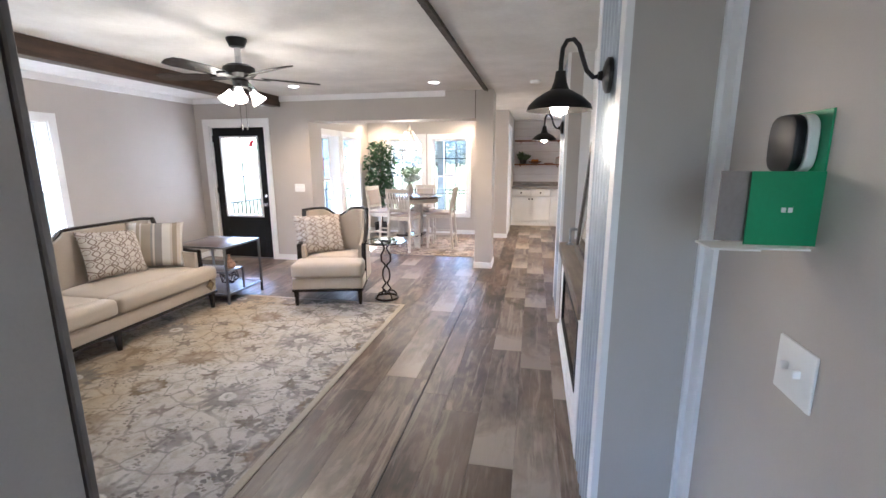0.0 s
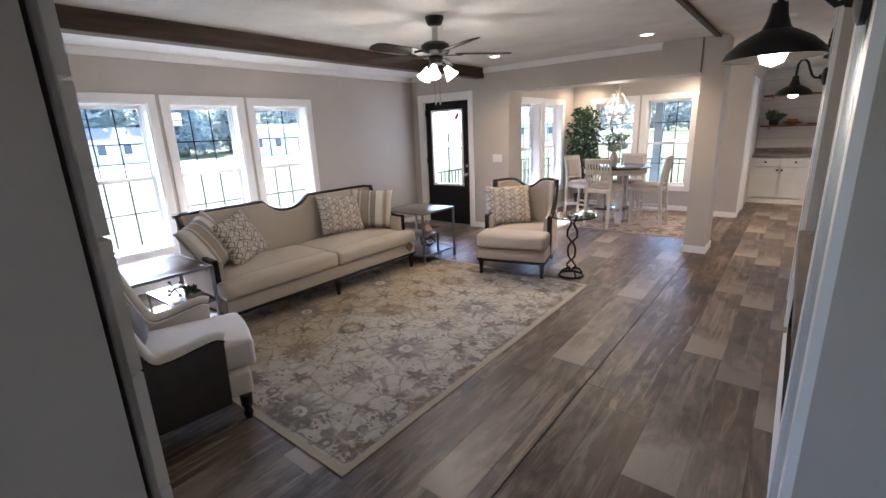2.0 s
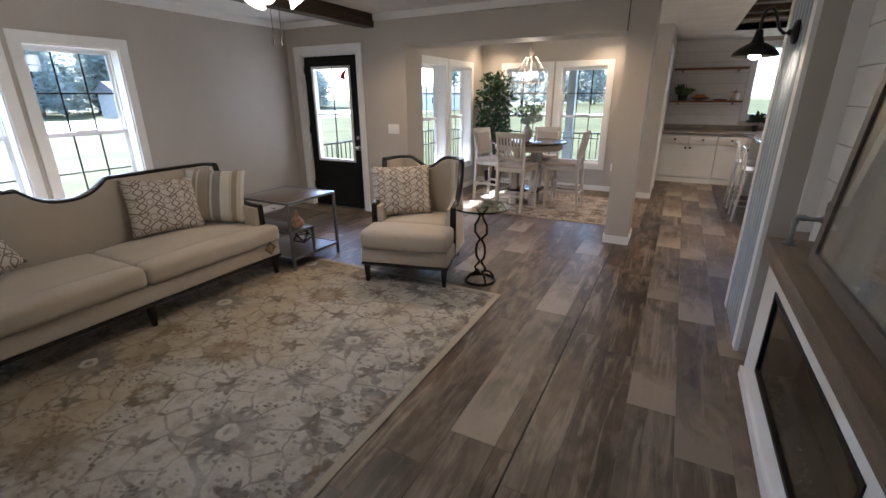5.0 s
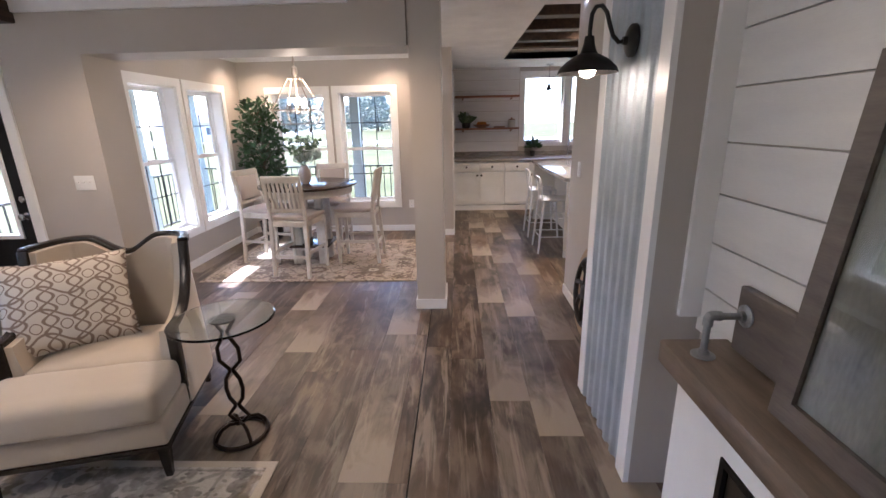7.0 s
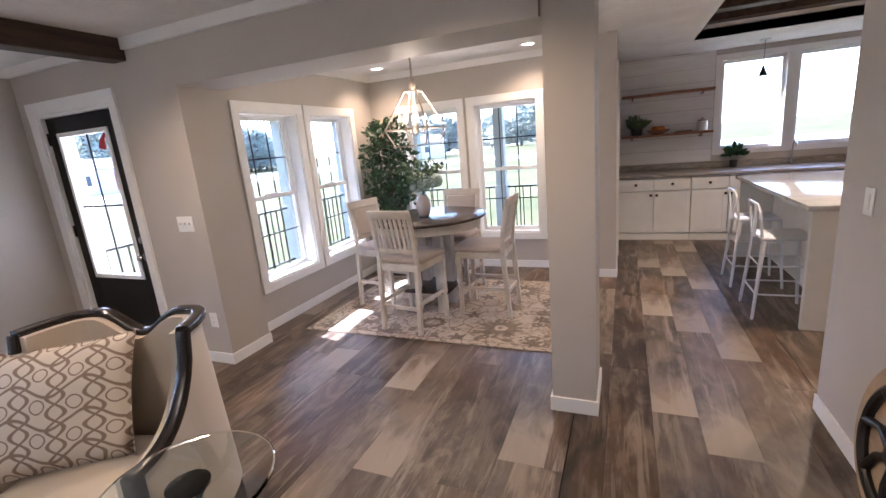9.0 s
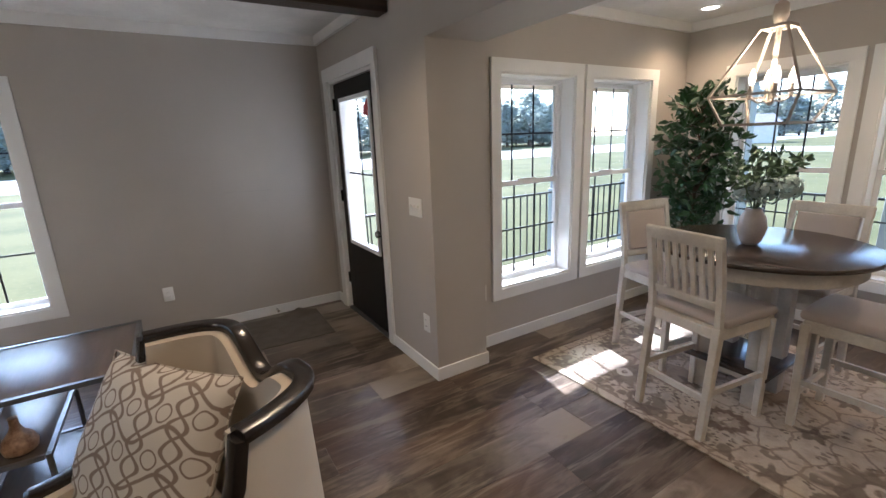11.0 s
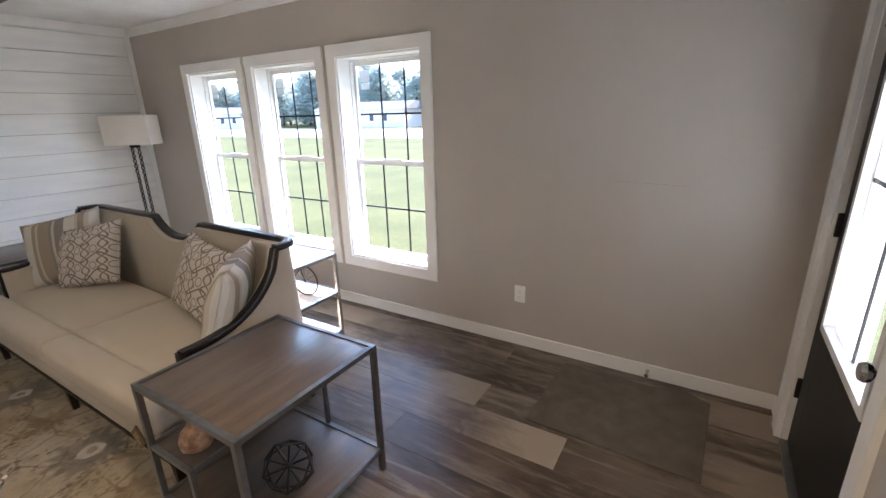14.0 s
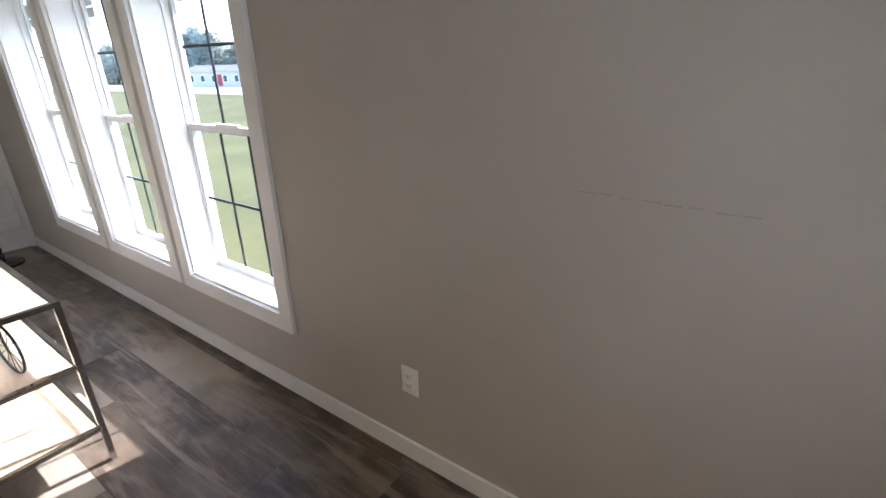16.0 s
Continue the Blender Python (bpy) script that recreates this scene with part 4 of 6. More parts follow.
out = [(-0.235, 0.15), (-0.245, 0.53)] + [(-0.24 + 0.60 * k / 24, wing_top(k / 24)) for k in range(1, 25)] + [(0.40, 0.95), (0.37, 0.62), (0.335, 0.36), (0.30, 0.20), (0.27, 0.135), (0.225, 0.105), (0.17, 0.10)]
for sx in (-1, 1):
    part("side_panel", bevel(prism(out, sx * 0.335 - 0.035, sx * 0.335 + 0.035, "yz"), 0.008, 2, 50), M_LEATHER, wing, "black leather outer side", smooth=40)
    inner = [(y, z - 0.004) for y, z in out[1:26]] + [(0.36, 0.62), (0.30, 0.42), (-0.23, 0.30)]
    part("inner_side", bevel(prism(inner, sx * 0.285 - 0.02, sx * 0.285 + 0.02, "yz"), 0.008, 2, 50), M_IVORY, wing, "ivory linen inner side", smooth=40)
    edge = [(sx * 0.335, y, z + 0.006) for y, z in out[1:26]]
    part("piped_edge", tube(edge, 0.033, 8), M_IVORY, wing, "ivory piped edge", smooth=60)
    for k in range(52):
        i = k / 51 * (len(edge) - 1)
        a, b = edge[int(i)], edge[min(int(i) + 1, len(edge) - 1)]
        bead = new("nailhead", nail_mesh)
        bead.parent, bead.location = wing, Vector(a).lerp(Vector(b), i - int(i)) + Vector((sx * 0.034, 0, -0.009))
    part("leg", lathe([(0.018, 0), (0.026, 0.03), (0.020, 0.06), (0.032, 0.09), (0.034, 0.15)], 14, (sx * 0.30, -0.31, 0)), M_EBONY, wing, "turned black front leg")
    part("leg", leg(sx * 0.29, 0.20, 0.12, 0.025, 0.020, (0, 0.01)), M_EBONY, wing, "black back leg")
for sx in (-1, 1):
    hem = [(sx * 0.372, y, z) for y, z in (out[-1], out[-1], out[0], out[1])]
    part("hem_piping", tube(hem, 0.006, 6), M_IVORY, wing, "thin ivory piping along the panel edge")
part("seat_base", rbox(-0.30, 0.30, -0.36, 0.28, 0.14, 0.29, 0.02, 3), M_IVORY, wing)
part("seat_cushion", cushion(-0.262, 0.262, -0.40, 0.24, 0.29, 0.45, 0.035, 0.022), M_IVORY, wing, smooth=60)
part("backrest", shell_back(0.64, 0.20, 0.12, lambda u: 1.06 + 0.05 * (1 - u * u), 0.30, 0.12), M_IVORY, wing, smooth=50)
pillow("plain grey velvet pillow on the wing chair", M_GREYCLOTH, WING @ pose(0.05, 0.12, 0.445, -28, 0, -6), 0.42, 0.36, 0.15, 6)


# ---- things: living room tables ----
def bar_frame(bars, r=0.011):
    """Square steel bars, each from a to b along one axis."""
    bm = bmesh.new()
    for a, b in bars:
        lo = [min(p, q) - r for p, q in zip(a, b)]
        hi = [max(p, q) + r for p, q in zip(a, b)]
        box(bm, lo[0], hi[0], lo[1], hi[1], lo[2], hi[2])
    bmesh.ops.recalc_face_normals(bm, faces=bm.faces)
    return bm


def side_table(m, label):
    """Lamp table: pewter bars, wood top, full low shelf and a half shelf."""
    t = thing("side_table", label, "side table", m)
    ax, ay, h = 0.316, 0.295, 0.626
    for x in (-ax, ax):
        for y in (-ay, ay):
            part("leg", bar_frame([((x, y, 0.012), (x, y, h))]), M_STEEL, t)
    for z, nm in ((h, "top_frame"), (0.115, "lower_frame")):
        e, g = ax - 0.022, ay - 0.022
        part(nm, bar_frame([((-e, -ay, z), (e, -ay, z)), ((-e, ay, z), (e, ay, z)), ((-ax, -g, z), (-ax, g, z)), ((ax, -g, z), (ax, g, z))], 0.0105), M_STEEL, t)
    part("tabletop", rbox(-ax + 0.012, ax - 0.012, -ay + 0.012, ay - 0.012, h - 0.006, h + 0.007, 0.003), M_TABLEWOOD, t, "grey walnut veneer top")
    part("low_shelf", rbox(-ax + 0.012, ax - 0.012, -ay + 0.012, ay - 0.012, 0.109, 0.121, 0.003), M_TABLEWOOD, t, "grey walnut low shelf")
    hs = 0.36
    part("half_shelf_frame", bar_frame([((-ax + 0.022, -0.03, hs), (ax - 0.022, -0.03, hs)), ((-ax + 0.022, -ay, hs), (ax - 0.022, -ay, hs)), ((-ax, -ay + 0.022, hs), (-ax, -0.052, hs)), ((ax, -ay + 0.022, hs), (ax, -0.052, hs)), ((-ax, -0.03, 0.137), (-ax, -0.03, hs)), ((ax, -0.03, 0.137), (ax, -0.03, hs))], 0.009), M_STEEL, t)
    part("half_shelf", rbox(-ax + 0.012, ax - 0.012, -ay + 0.010, -0.04, hs - 0.005, hs + 0.007, 0.003), M_TABLEWOOD, t, "grey walnut half shelf")
    return t


TABLE = pose(-3.458, 4.79, 0)
side_table(TABLE, "square pewter and walnut side table beside the sofa")
side_table(pose(-3.53, 1.82, 0, 0, 0, 180), "square pewter and walnut side table beside the wing chair")
gourd = thing("gourd_vase", "small speckled orange gourd vase on the half shelf", "ornament", pose(-3.225, 4.665, 0.367))
part("body", lathe([(0.035, 0), (0.055, 0.012), (0.060, 0.04), (0.050, 0.07), (0.026, 0.095), (0.016, 0.12), (0.014, 0.15), (0.018, 0.155)], 20), mat("speckled orange glaze", (0.55, 0.34, 0.20), (0.22, 0.11, 0.06), 38, 0.35, 0.1, 90), gourd, smooth=60)
ico = bmesh.new()
bmesh.ops.create_icosphere(ico, subdivisions=1, radius=0.108)
wire = thing("wire_ornament", "black wire polyhedron ornament on the low shelf", "ornament", pose(-3.43, 4.90, 0.121 + 0.095, 20, 12, 0))
for e in ico.edges:
    part("rod", tube([e.verts[0].co.copy(), e.verts[1].co.copy()], 0.0048, 6), M_BLACKMETAL, wire)
ico.free()

# jack ornament and little plant on the other table
jack = join(*[tube([d * 0.07, -d * 0.07], 0.006, 8) for d in (Vector((1, 0.3, 0.4)).normalized(), Vector((-0.5, 0.9, 0.5)).normalized(), Vector((0.1, -0.5, 1)).normalized())])
for d in (Vector((1, 0.3, 0.4)), Vector((-0.5, 0.9, 0.5)), Vector((0.1, -0.5, 1))):
    for s in (-1, 1):
        bmesh.ops.create_uvsphere(jack, u_segments=10, v_segments=8, radius=0.014, matrix=Matrix.Translation(d.normalized() * 0.07 * s))
single("jack_ornament", jack, M_CHROME, "silver jack-shaped metal ornament on the shelf", "ornament", pose(-3.49, 1.93, 0.367 + 0.079))


def leaf_fan(bm, centre, size, count, rnd, spread=1.0, droop=0.3):
    for _ in range(count):
        d = Vector((rnd.uniform(-1, 1), rnd.uniform(-1, 1), rnd.uniform(-droop, 1))).normalized()
        side = d.cross(Vector((rnd.uniform(-1, 1), rnd.uniform(-1, 1), rnd.uniform(-1, 1)))).normalized()
        L, W = size * rnd.uniform(0.7, 1.2), size * rnd.uniform(0.2, 0.3)
        c = centre + d * spread * rnd.uniform(0, 1)
        up = side.cross(d) * W * 0.25
        v = [bm.verts.new(p) for p in (c, c + d * L * 0.35 + side * W + up, c + d * L * 0.75 + side * W * 0.7 + up, c + d * L - up, c + d * L * 0.75 - side * W * 0.7 + up, c + d * L * 0.35 - side * W + up, c + d * L * 0.5)]
        for k in range(6):
            bm.faces.new((v[6], v[k], v[(k + 1) % 6]))


rnd = random.Random(5)
sprig = thing("small_plant", "small green plant in a low white dish", "plant", pose(-3.425, 2.02, 0.367))
part("dish", lathe([(0.03, 0), (0.045, 0.006), (0.052, 0.03), (0.046, 0.032), (0.03, 0.012)], 18), M_CERAMIC, sprig)
bm = bmesh.new()
leaf_fan(bm, Vector((0, 0, 0.025)), 0.075, 34, rnd, 0.02, 0.0)
part("leaves", bm, M_LEAF2, sprig, smooth=0)

# framed canvases leaning under the table
M_SCENE = mat("olive landscape paint", (0.20, 0.17, 0.075), (0.035, 0.034, 0.022), 3, 0.6, 0.2, 50, stretch=(0.6, 1, 3))
c = thing("framed_canvas", "olive landscape painting in a thin dark frame, leaning", "picture", pose(-2.97, 1.02, 0.001, -14, 0, 16))
part("frame", boxes((-0.25, -0.225, -0.015, 0.015, 0, 0.5), (0.225, 0.25, -0.015, 0.015, 0, 0.5), (-0.225, 0.225, -0.015, 0.015, 0, 0.025), (-0.225, 0.225, -0.015, 0.015, 0.475, 0.5)), M_DARK, c)
part("canvas", boxes((-0.225, 0.225, -0.006, 0.006, 0.025, 0.475)), M_SCENE, c)
for k, (x, y, a, w, h) in enumerate(((-3.20, 1.19, 24, 0.30, 0.40), (-3.62, 1.58, 4, 0.30, 0.22))):
    c = thing("framed_canvas", "grey and white abstract canvas in a thin white frame, leaning", "picture", pose(x, y, 0.001 if k == 0 else 0.122, -14, 0, a))
    part("frame", boxes((-w / 2, -w / 2 + 0.02, -0.015, 0.015, 0, h), (w / 2 - 0.02, w / 2, -0.015, 0.015, 0, h), (-w / 2 + 0.02, w / 2 - 0.02, -0.015, 0.015, 0, 0.02), (-w / 2 + 0.02, w / 2 - 0.02, -0.015, 0.015, h - 0.02, h)), M_VINYL, c)
    part("canvas", boxes((-w / 2 + 0.02, w / 2 - 0.02, -0.006, 0.006, 0.02, h - 0.02)), mat("grey abstract paint", (0.70, 0.71, 0.72), (0.24, 0.25, 0.27), 6, 0.7, 0.2, 60, stretch=(1, 1, 0.3)), c)

# console behind the sofa
CON = pose(-4.285, 3.50, 0)
con = thing("console_table", "three-tier chrome console with pale plank shelves", "console table", CON)
cw, cl = 0.175, 0.70
M_PALETOP = mat("pale limed wood shelf", (0.50, 0.40, 0.29), (0.36, 0.28, 0.20), 4, 0.4, 0.15, 40, stretch=(5, 1, 1))
for x in (-cw, cw):
    for y in (-cl, cl):
        part("leg", bar_frame([((x, y, 0.011), (x, y, 0.70))], 0.010), M_CHROME, con)
for z in (0.70, 0.44, 0.16):
    e, g = cw - 0.02, cl - 0.02
    part("shelf_frame", bar_frame([((-cw, -g, z), (-cw, g, z)), ((cw, -g, z), (cw, g, z)), ((-e, -cl, z), (e, -cl, z)), ((-e, cl, z), (e, cl, z))], 0.0095), M_CHROME, con)
    for k in range(3):
        y0 = -cl + 0.012 + k * (2 * cl - 0.024) / 3
        part("shelf_board", boxes((-cw + 0.011, cw - 0.011, y0 + 0.0015, y0 + (2 * cl - 0.024) / 3 - 0.0015, z - 0.006, z + 0.006)), M_PALETOP, con)
# bicycle ornament
bike = thing("bicycle_ornament", "small black wire bicycle ornament on the console shelf", "ornament", CON @ pose(-0.02, 0.42, 0.447, 0, 0, 8))
for y, r in ((0.14, 0.098), (-0.12, 0.062)):
    ring = [(0, y + r * math.cos(a), r + r * math.sin(a)) for a in (2 * math.pi * k / 28 for k in range(28))]
    part("wheel", join(tube(ring, 0.0045, 6, True), *[tube([(0, y, r), (0, y + r * math.cos(a), r + r * math.sin(a))], 0.0014, 5) for a in (2 * math.pi * k / 12 for k in range(12))]), M_BLACKMETAL, bike)
part("frame", join(tube([(0, 0.14, 0.085), (0, 0.11, 0.19), (0.03, 0.10, 0.20)], 0.004, 6), tube([(0, 0.115, 0.175), (0, 0.0, 0.06), (0, -0.12, 0.058), (0, -0.05, 0.15), (0, 0.0, 0.06)], 0.004, 6), rbox(-0.012, 0.012, -0.08, -0.03, 0.15, 0.165, 0.005)), M_BLACKMETAL, bike)

# floor lamp
lamp = thing("floor_lamp", "black twisted-iron floor lamp with a rectangular ivory shade", "floor lamp", pose(-4.80, 1.22, 0, 0, 0, -56))
part("base", lathe([(0.15, 0), (0.15, 0.015), (0.03, 0.025), (0.02, 0.04)], 24), M_IRON, lamp)
for s in (-1, 1):
    for q in (0, math.pi):
        pts = [(s * 0.032 + 0.011 * math.cos(z * 62 + s + q), 0.011 * math.sin(z * 62 + s + q), z) for z in (0.03 + 1.27 * k / 150 for k in range(151))]
        part("twisted_rod", tube(pts, 0.0062, 6), M_IRON, lamp)
part("collar", rbox(-0.045, 0.045, -0.02, 0.02, 1.29, 1.32, 0.008), M_IRON, lamp)
W, Dp = 0.22, 0.11
part("shade", boxes((-W, W, -Dp, -Dp + 0.006, 1.32, 1.60), (-W, W, Dp - 0.006, Dp, 1.32, 1.60), (-W, -W + 0.006, -Dp + 0.006, Dp - 0.006, 1.32, 1.60), (W - 0.006, W, -Dp + 0.006, Dp - 0.006, 1.32, 1.60)), cloth("ivory lamp shade", (0.72, 0.68, 0.61), (0.64, 0.60, 0.54)), lamp, "rectangular ivory linen shade", smooth=0)
part("shade_holder", join(tube([(-W + 0.006, 0, 1.58), (W - 0.006, 0, 1.58)], 0.004, 6), tube([(0, 0, 1.31), (0, 0, 1.58)], 0.006, 8)), M_IRON, lamp)

# glass accent table
gt = thing("accent_table", "round glass accent table on a linked iron stem", "accent table", pose(-1.56, 5.06, 0))
part("glass_top", lathe([(0.0, 0.648), (0.232, 0.648), (0.238, 0.652), (0.238, 0.657), (0.232, 0.661), (0.0, 0.661)], 48), M_CLEAR, gt, "clear bevelled glass top", smooth=20)
for s in (-1, 1):
    link = []
    for z, r in ((0.645, 0.055), (0.58, 0.012), (0.55, 0.022), (0.50, 0.052), (0.43, 0.052), (0.385, 0.010), (0.37, 0.010), (0.33, 0.034), (0.275, 0.042), (0.22, 0.034), (0.185, 0.010), (0.17, 0.012), (0.12, 0.05), (0.075, 0.012), (0.06, 0.012)):
        link.append((s * r, 0, z))
    part("stem_bar", tube(link, 0.010, 8), M_IRON, gt)
part("base_ring", tube([(0.125 * math.cos(a), 0.125 * math.sin(a), 0.013) for a in (2 * math.pi * k / 40 for k in range(40))], 0.012, 8, True), M_IRON, gt)
for k in range(4):
    a = math.pi / 4 + k * math.pi / 2
    c, s = math.cos(a), math.sin(a)
    part("base_arch", tube([(r * c, r * s, z) for r, z in ((0.012, 0.075), (0.05, 0.088), (0.09, 0.075), (0.118, 0.04), (0.125, 0.015))], 0.009, 8), M_IRON, gt)
part("glass_seat", lathe([(0.06, 0.640), (0.06, 0.6475)], 20), M_IRON, gt)

# ---- rugs ----
def rosettes(n, vec, cx, cy, px, py, petals, depth):
    """Folded plane polar co-ordinates round motifs repeated every px by py: the petal-shaped radius."""
    fx = n.math("SUBTRACT", n.math("FLOORED_MODULO", n.math("ADD", n.axis(vec, 0), px / 2 - cx), px), px / 2)
    fy = n.math("SUBTRACT", n.math("FLOORED_MODULO", n.math("ADD", n.axis(vec, 1), py / 2 - cy), py), py / 2)
    r = n.math("SQRT", n.math("ADD", n.math("MULTIPLY", fx, fx), n.math("MULTIPLY", n.math("MULTIPLY", fy, fy), 1.25)))
    wave = n.math("COSINE", n.math("MULTIPLY", n.math("ARCTAN2", fy, fx), float(petals)))
    return n.math("MULTIPLY", r, n.math("MULTIPLY_ADD", wave, depth, 1.0)), r


def rug_mat(name, tan, grey, warm, cool, dark, hx, hy, k=1.0, lean=0.0, rim=True, kept=(0.42, 0.95)):
    """Worn floral carpet: rosettes in rows, vines, leaf clusters, a leafy border band and a plain rim."""
    n = Nodes(name, 0.95)
    fade, fine = n.noise(6.0, 5), n.noise(150.0, 2)
    bend = n.t.nodes.new("ShaderNodeVectorMath")
    bend.operation = "MULTIPLY_ADD"
    nz = n.t.nodes.new("ShaderNodeTexNoise")
    nz.inputs["Scale"].default_value, nz.inputs["Detail"].default_value = 14.0, 3.0
    n.t.links.new(n.co, nz.inputs["Vector"])
    n.t.links.new(nz.outputs["Color"], bend.inputs[0])
    bend.inputs[1].default_value = (0.05 * k, 0.05 * k, 0.0)
    shift = n.scaled(1, 1, 0, None, (-0.025 * k, -0.025 * k, 0))
    n.t.links.new(shift, bend.inputs[2])
    v = bend.outputs[0]
    side = n.math("ADD", n.math("MULTIPLY", n.axis(n.co, 0), lean), n.math("MULTIPLY_ADD", n.noise(1.6, 3), 1.3, -0.15))
    col = n.mix(n.ramp(side, [(0.26, 0.0), (0.72, 1.0)]), tan, grey)
    mottle = n.noise(9.0 / k, 6, n.scaled(1, 1, 1, None, (2, 6, 0)), 0.7)
    col = n.mix(n.math("MULTIPLY", n.ramp(mottle, [(0.46, 0.0), (0.60, 1.0)]), 0.42), col, tuple(c * 0.52 for c in tan))
    motif = n.mix(n.ramp(side, [(0.3, 0.0), (0.7, 1.0)]), warm, cool)
    worn = n.ramp(fade, [(0.36, kept[0]), (0.56, kept[1])])
    px, py = 1.24 * k, 0.93 * k
    pale = tuple(min(0.8, c * 1.25) for c in grey)

    def lay(col, mask, amount, colour):
        return n.mix(n.math("MULTIPLY", n.math("MULTIPLY", mask, worn), amount), col, colour)

    # vines, then small sprigs in the ground between the rosettes
    vine = n.voronoi(5.2 / k, "DISTANCE_TO_EDGE", v, 0.85)
    col = lay(col, n.band(vine, 0.0, 0.018, 0.02), 0.62, motif)
    leaf = n.voronoi(17.0 / k, vec=n.scaled(1.0, 1.7, 1.0, v), random=0.95)
    clump = n.ramp(n.noise(4.6 / k, 3, n.scaled(1, 1, 1, None, (5, 2, 0))), [(0.44, 0.0), (0.54, 1.0)])
    col = lay(col, n.math("MULTIPLY", n.band(leaf, 0.0, 0.24, 0.12), clump), 0.75, motif)
    dots = n.voronoi(30.0 / k, vec=n.scaled(1.0, 1.5, 1.0, v, (3, 1, 0)), random=1.0)
    sprig = n.ramp(n.noise(5.5 / k, 2, n.scaled(1, 1, 1, None, (1, 8, 0))), [(0.52, 0.0), (0.58, 1.0)])
    col = lay(col, n.math("MULTIPLY", n.band(dots, 0.0, 0.28, 0.12), sprig), 0.80, dark)
    # brown bursts, brown rings, blue-grey bursts with a pale eye, small blossoms
    q, r = rosettes(n, v, 0, 0, px, py, 16, 0.14)
    col = lay(col, n.band(q, 0.08 * k, 0.045 * k, 0.045 * k), 0.75, warm)
    q, r = rosettes(n, v, 0.62 * k, 0.465 * k, px, py, 14, 0.20)
    col = lay(col, n.band(q, 0.085 * k, 0.050 * k, 0.05 * k), 0.80, cool)
    col = lay(col, n.band(r, 0.04 * k, 0.011 * k, 0.01 * k), 0.9, pale)
    q, r = rosettes(n, v, 0, 0.465 * k, px, py, 12, 0.10)
    col = lay(col, n.band(q, 0.092 * k, 0.017 * k, 0.016 * k), 0.98, tuple(c * 0.75 for c in warm))
    col = lay(col, n.band(q, 0.045 * k, 0.012 * k, 0.01 * k), 0.4, motif)
    q, r = rosettes(n, v, 0.62 * k, 0, px, py, 9, 0.22)
    col = lay(col, n.band(q, 0.045 * k, 0.03 * k, 0.03 * k), 0.65, motif)
    q, r = rosettes(n, v, 0.31 * k, 0.2325 * k, px / 2, py / 2, 5, 0.35)
    col = lay(col, n.band(q, 0.03 * k, 0.018 * k, 0.015 * k), 0.8, dark)
    # border band of larger leaves and the plain rim
    ax = n.math("SUBTRACT", hx, n.math("ABSOLUTE", n.axis(n.co, 0)))
    ay = n.math("SUBTRACT", hy, n.math("ABSOLUTE", n.axis(n.co, 1)))
    edge = n.math("MINIMUM", ax, ay)
    frond = n.voronoi(9.5 / k, vec=v, random=0.9)
    bd = n.math("MULTIPLY", n.band(edge, 0.16, 0.085, 0.03), n.math("MAXIMUM", n.band(frond, 0.30, 0.10, 0.06), n.band(leaf, 0.0, 0.22, 0.10)))
    col = lay(col, bd, 0.85, cool)
    col = lay(col, n.band(edge, 0.062, 0.003, 0.006), 0.6, motif)
    if rim:
        col = n.mix(n.math("LESS_THAN", edge, 0.042), col, n.mix(0.5, tan, grey))
    col = n.mix(n.math("MULTIPLY", fine, 0.45), col, tuple(c * 0.55 for c in tan))
    return n.done(col, n.math("ADD", fine, n.math("MULTIPLY", fade, 0.6)), 0.6, 0.003)


rx, ry = 1.235, 1.565
single("area_rug", rbox(-rx, rx, -ry, ry, 0.0, 0.009, 0.004, 2), rug_mat("faded floral wool", (0.45, 0.375, 0.27), (0.55, 0.53, 0.515), (0.15, 0.098, 0.050), (0.115, 0.118, 0.13), (0.075, 0.058, 0.052), rx, ry, 1.0, 0.42), "faded cream, tan and blue-grey floral area rug", "rug", pose(-1.29 - rx, 1.735 + ry, 0.0005))
single("dining_rug", rbox(-1.115, 1.115, -0.80, 0.80, 0.0, 0.010, 0.004, 2), rug_mat("taupe floral wool", (0.42, 0.345, 0.27), (0.46, 0.41, 0.35), (0.10, 0.056, 0.038), (0.10, 0.075, 0.062), (0.040, 0.026, 0.022), 1.115, 0.8, 1.0, 0.0, False, (0.85, 1.0)), "taupe and cream leaf-pattern rug under the dining table", "rug", pose(-1.975, 8.13, 0.0005))
bm = rbox(-0.315, 0.315, -0.40, 0.40, 0.0, 0.008, 0.003, 1)
bmesh.ops.subdivide_edges(bm, edges=[e for e in bm.edges if e.calc_length() > 0.2], cuts=14, use_grid_fill=True)
for v in bm.verts:
    d = (Vector((v.co.x, v.co.y)) - Vector((-0.315, 0.24))).length
    v.co.z += 0.05 * max(0, 1 - d / 0.16) ** 1.5
single("door_mat", bm, M_MAT, "plain grey-brown door mat with a lifted edge", "mat", pose(-4.71, 5.94, 0.0005, 0, 0, -2))

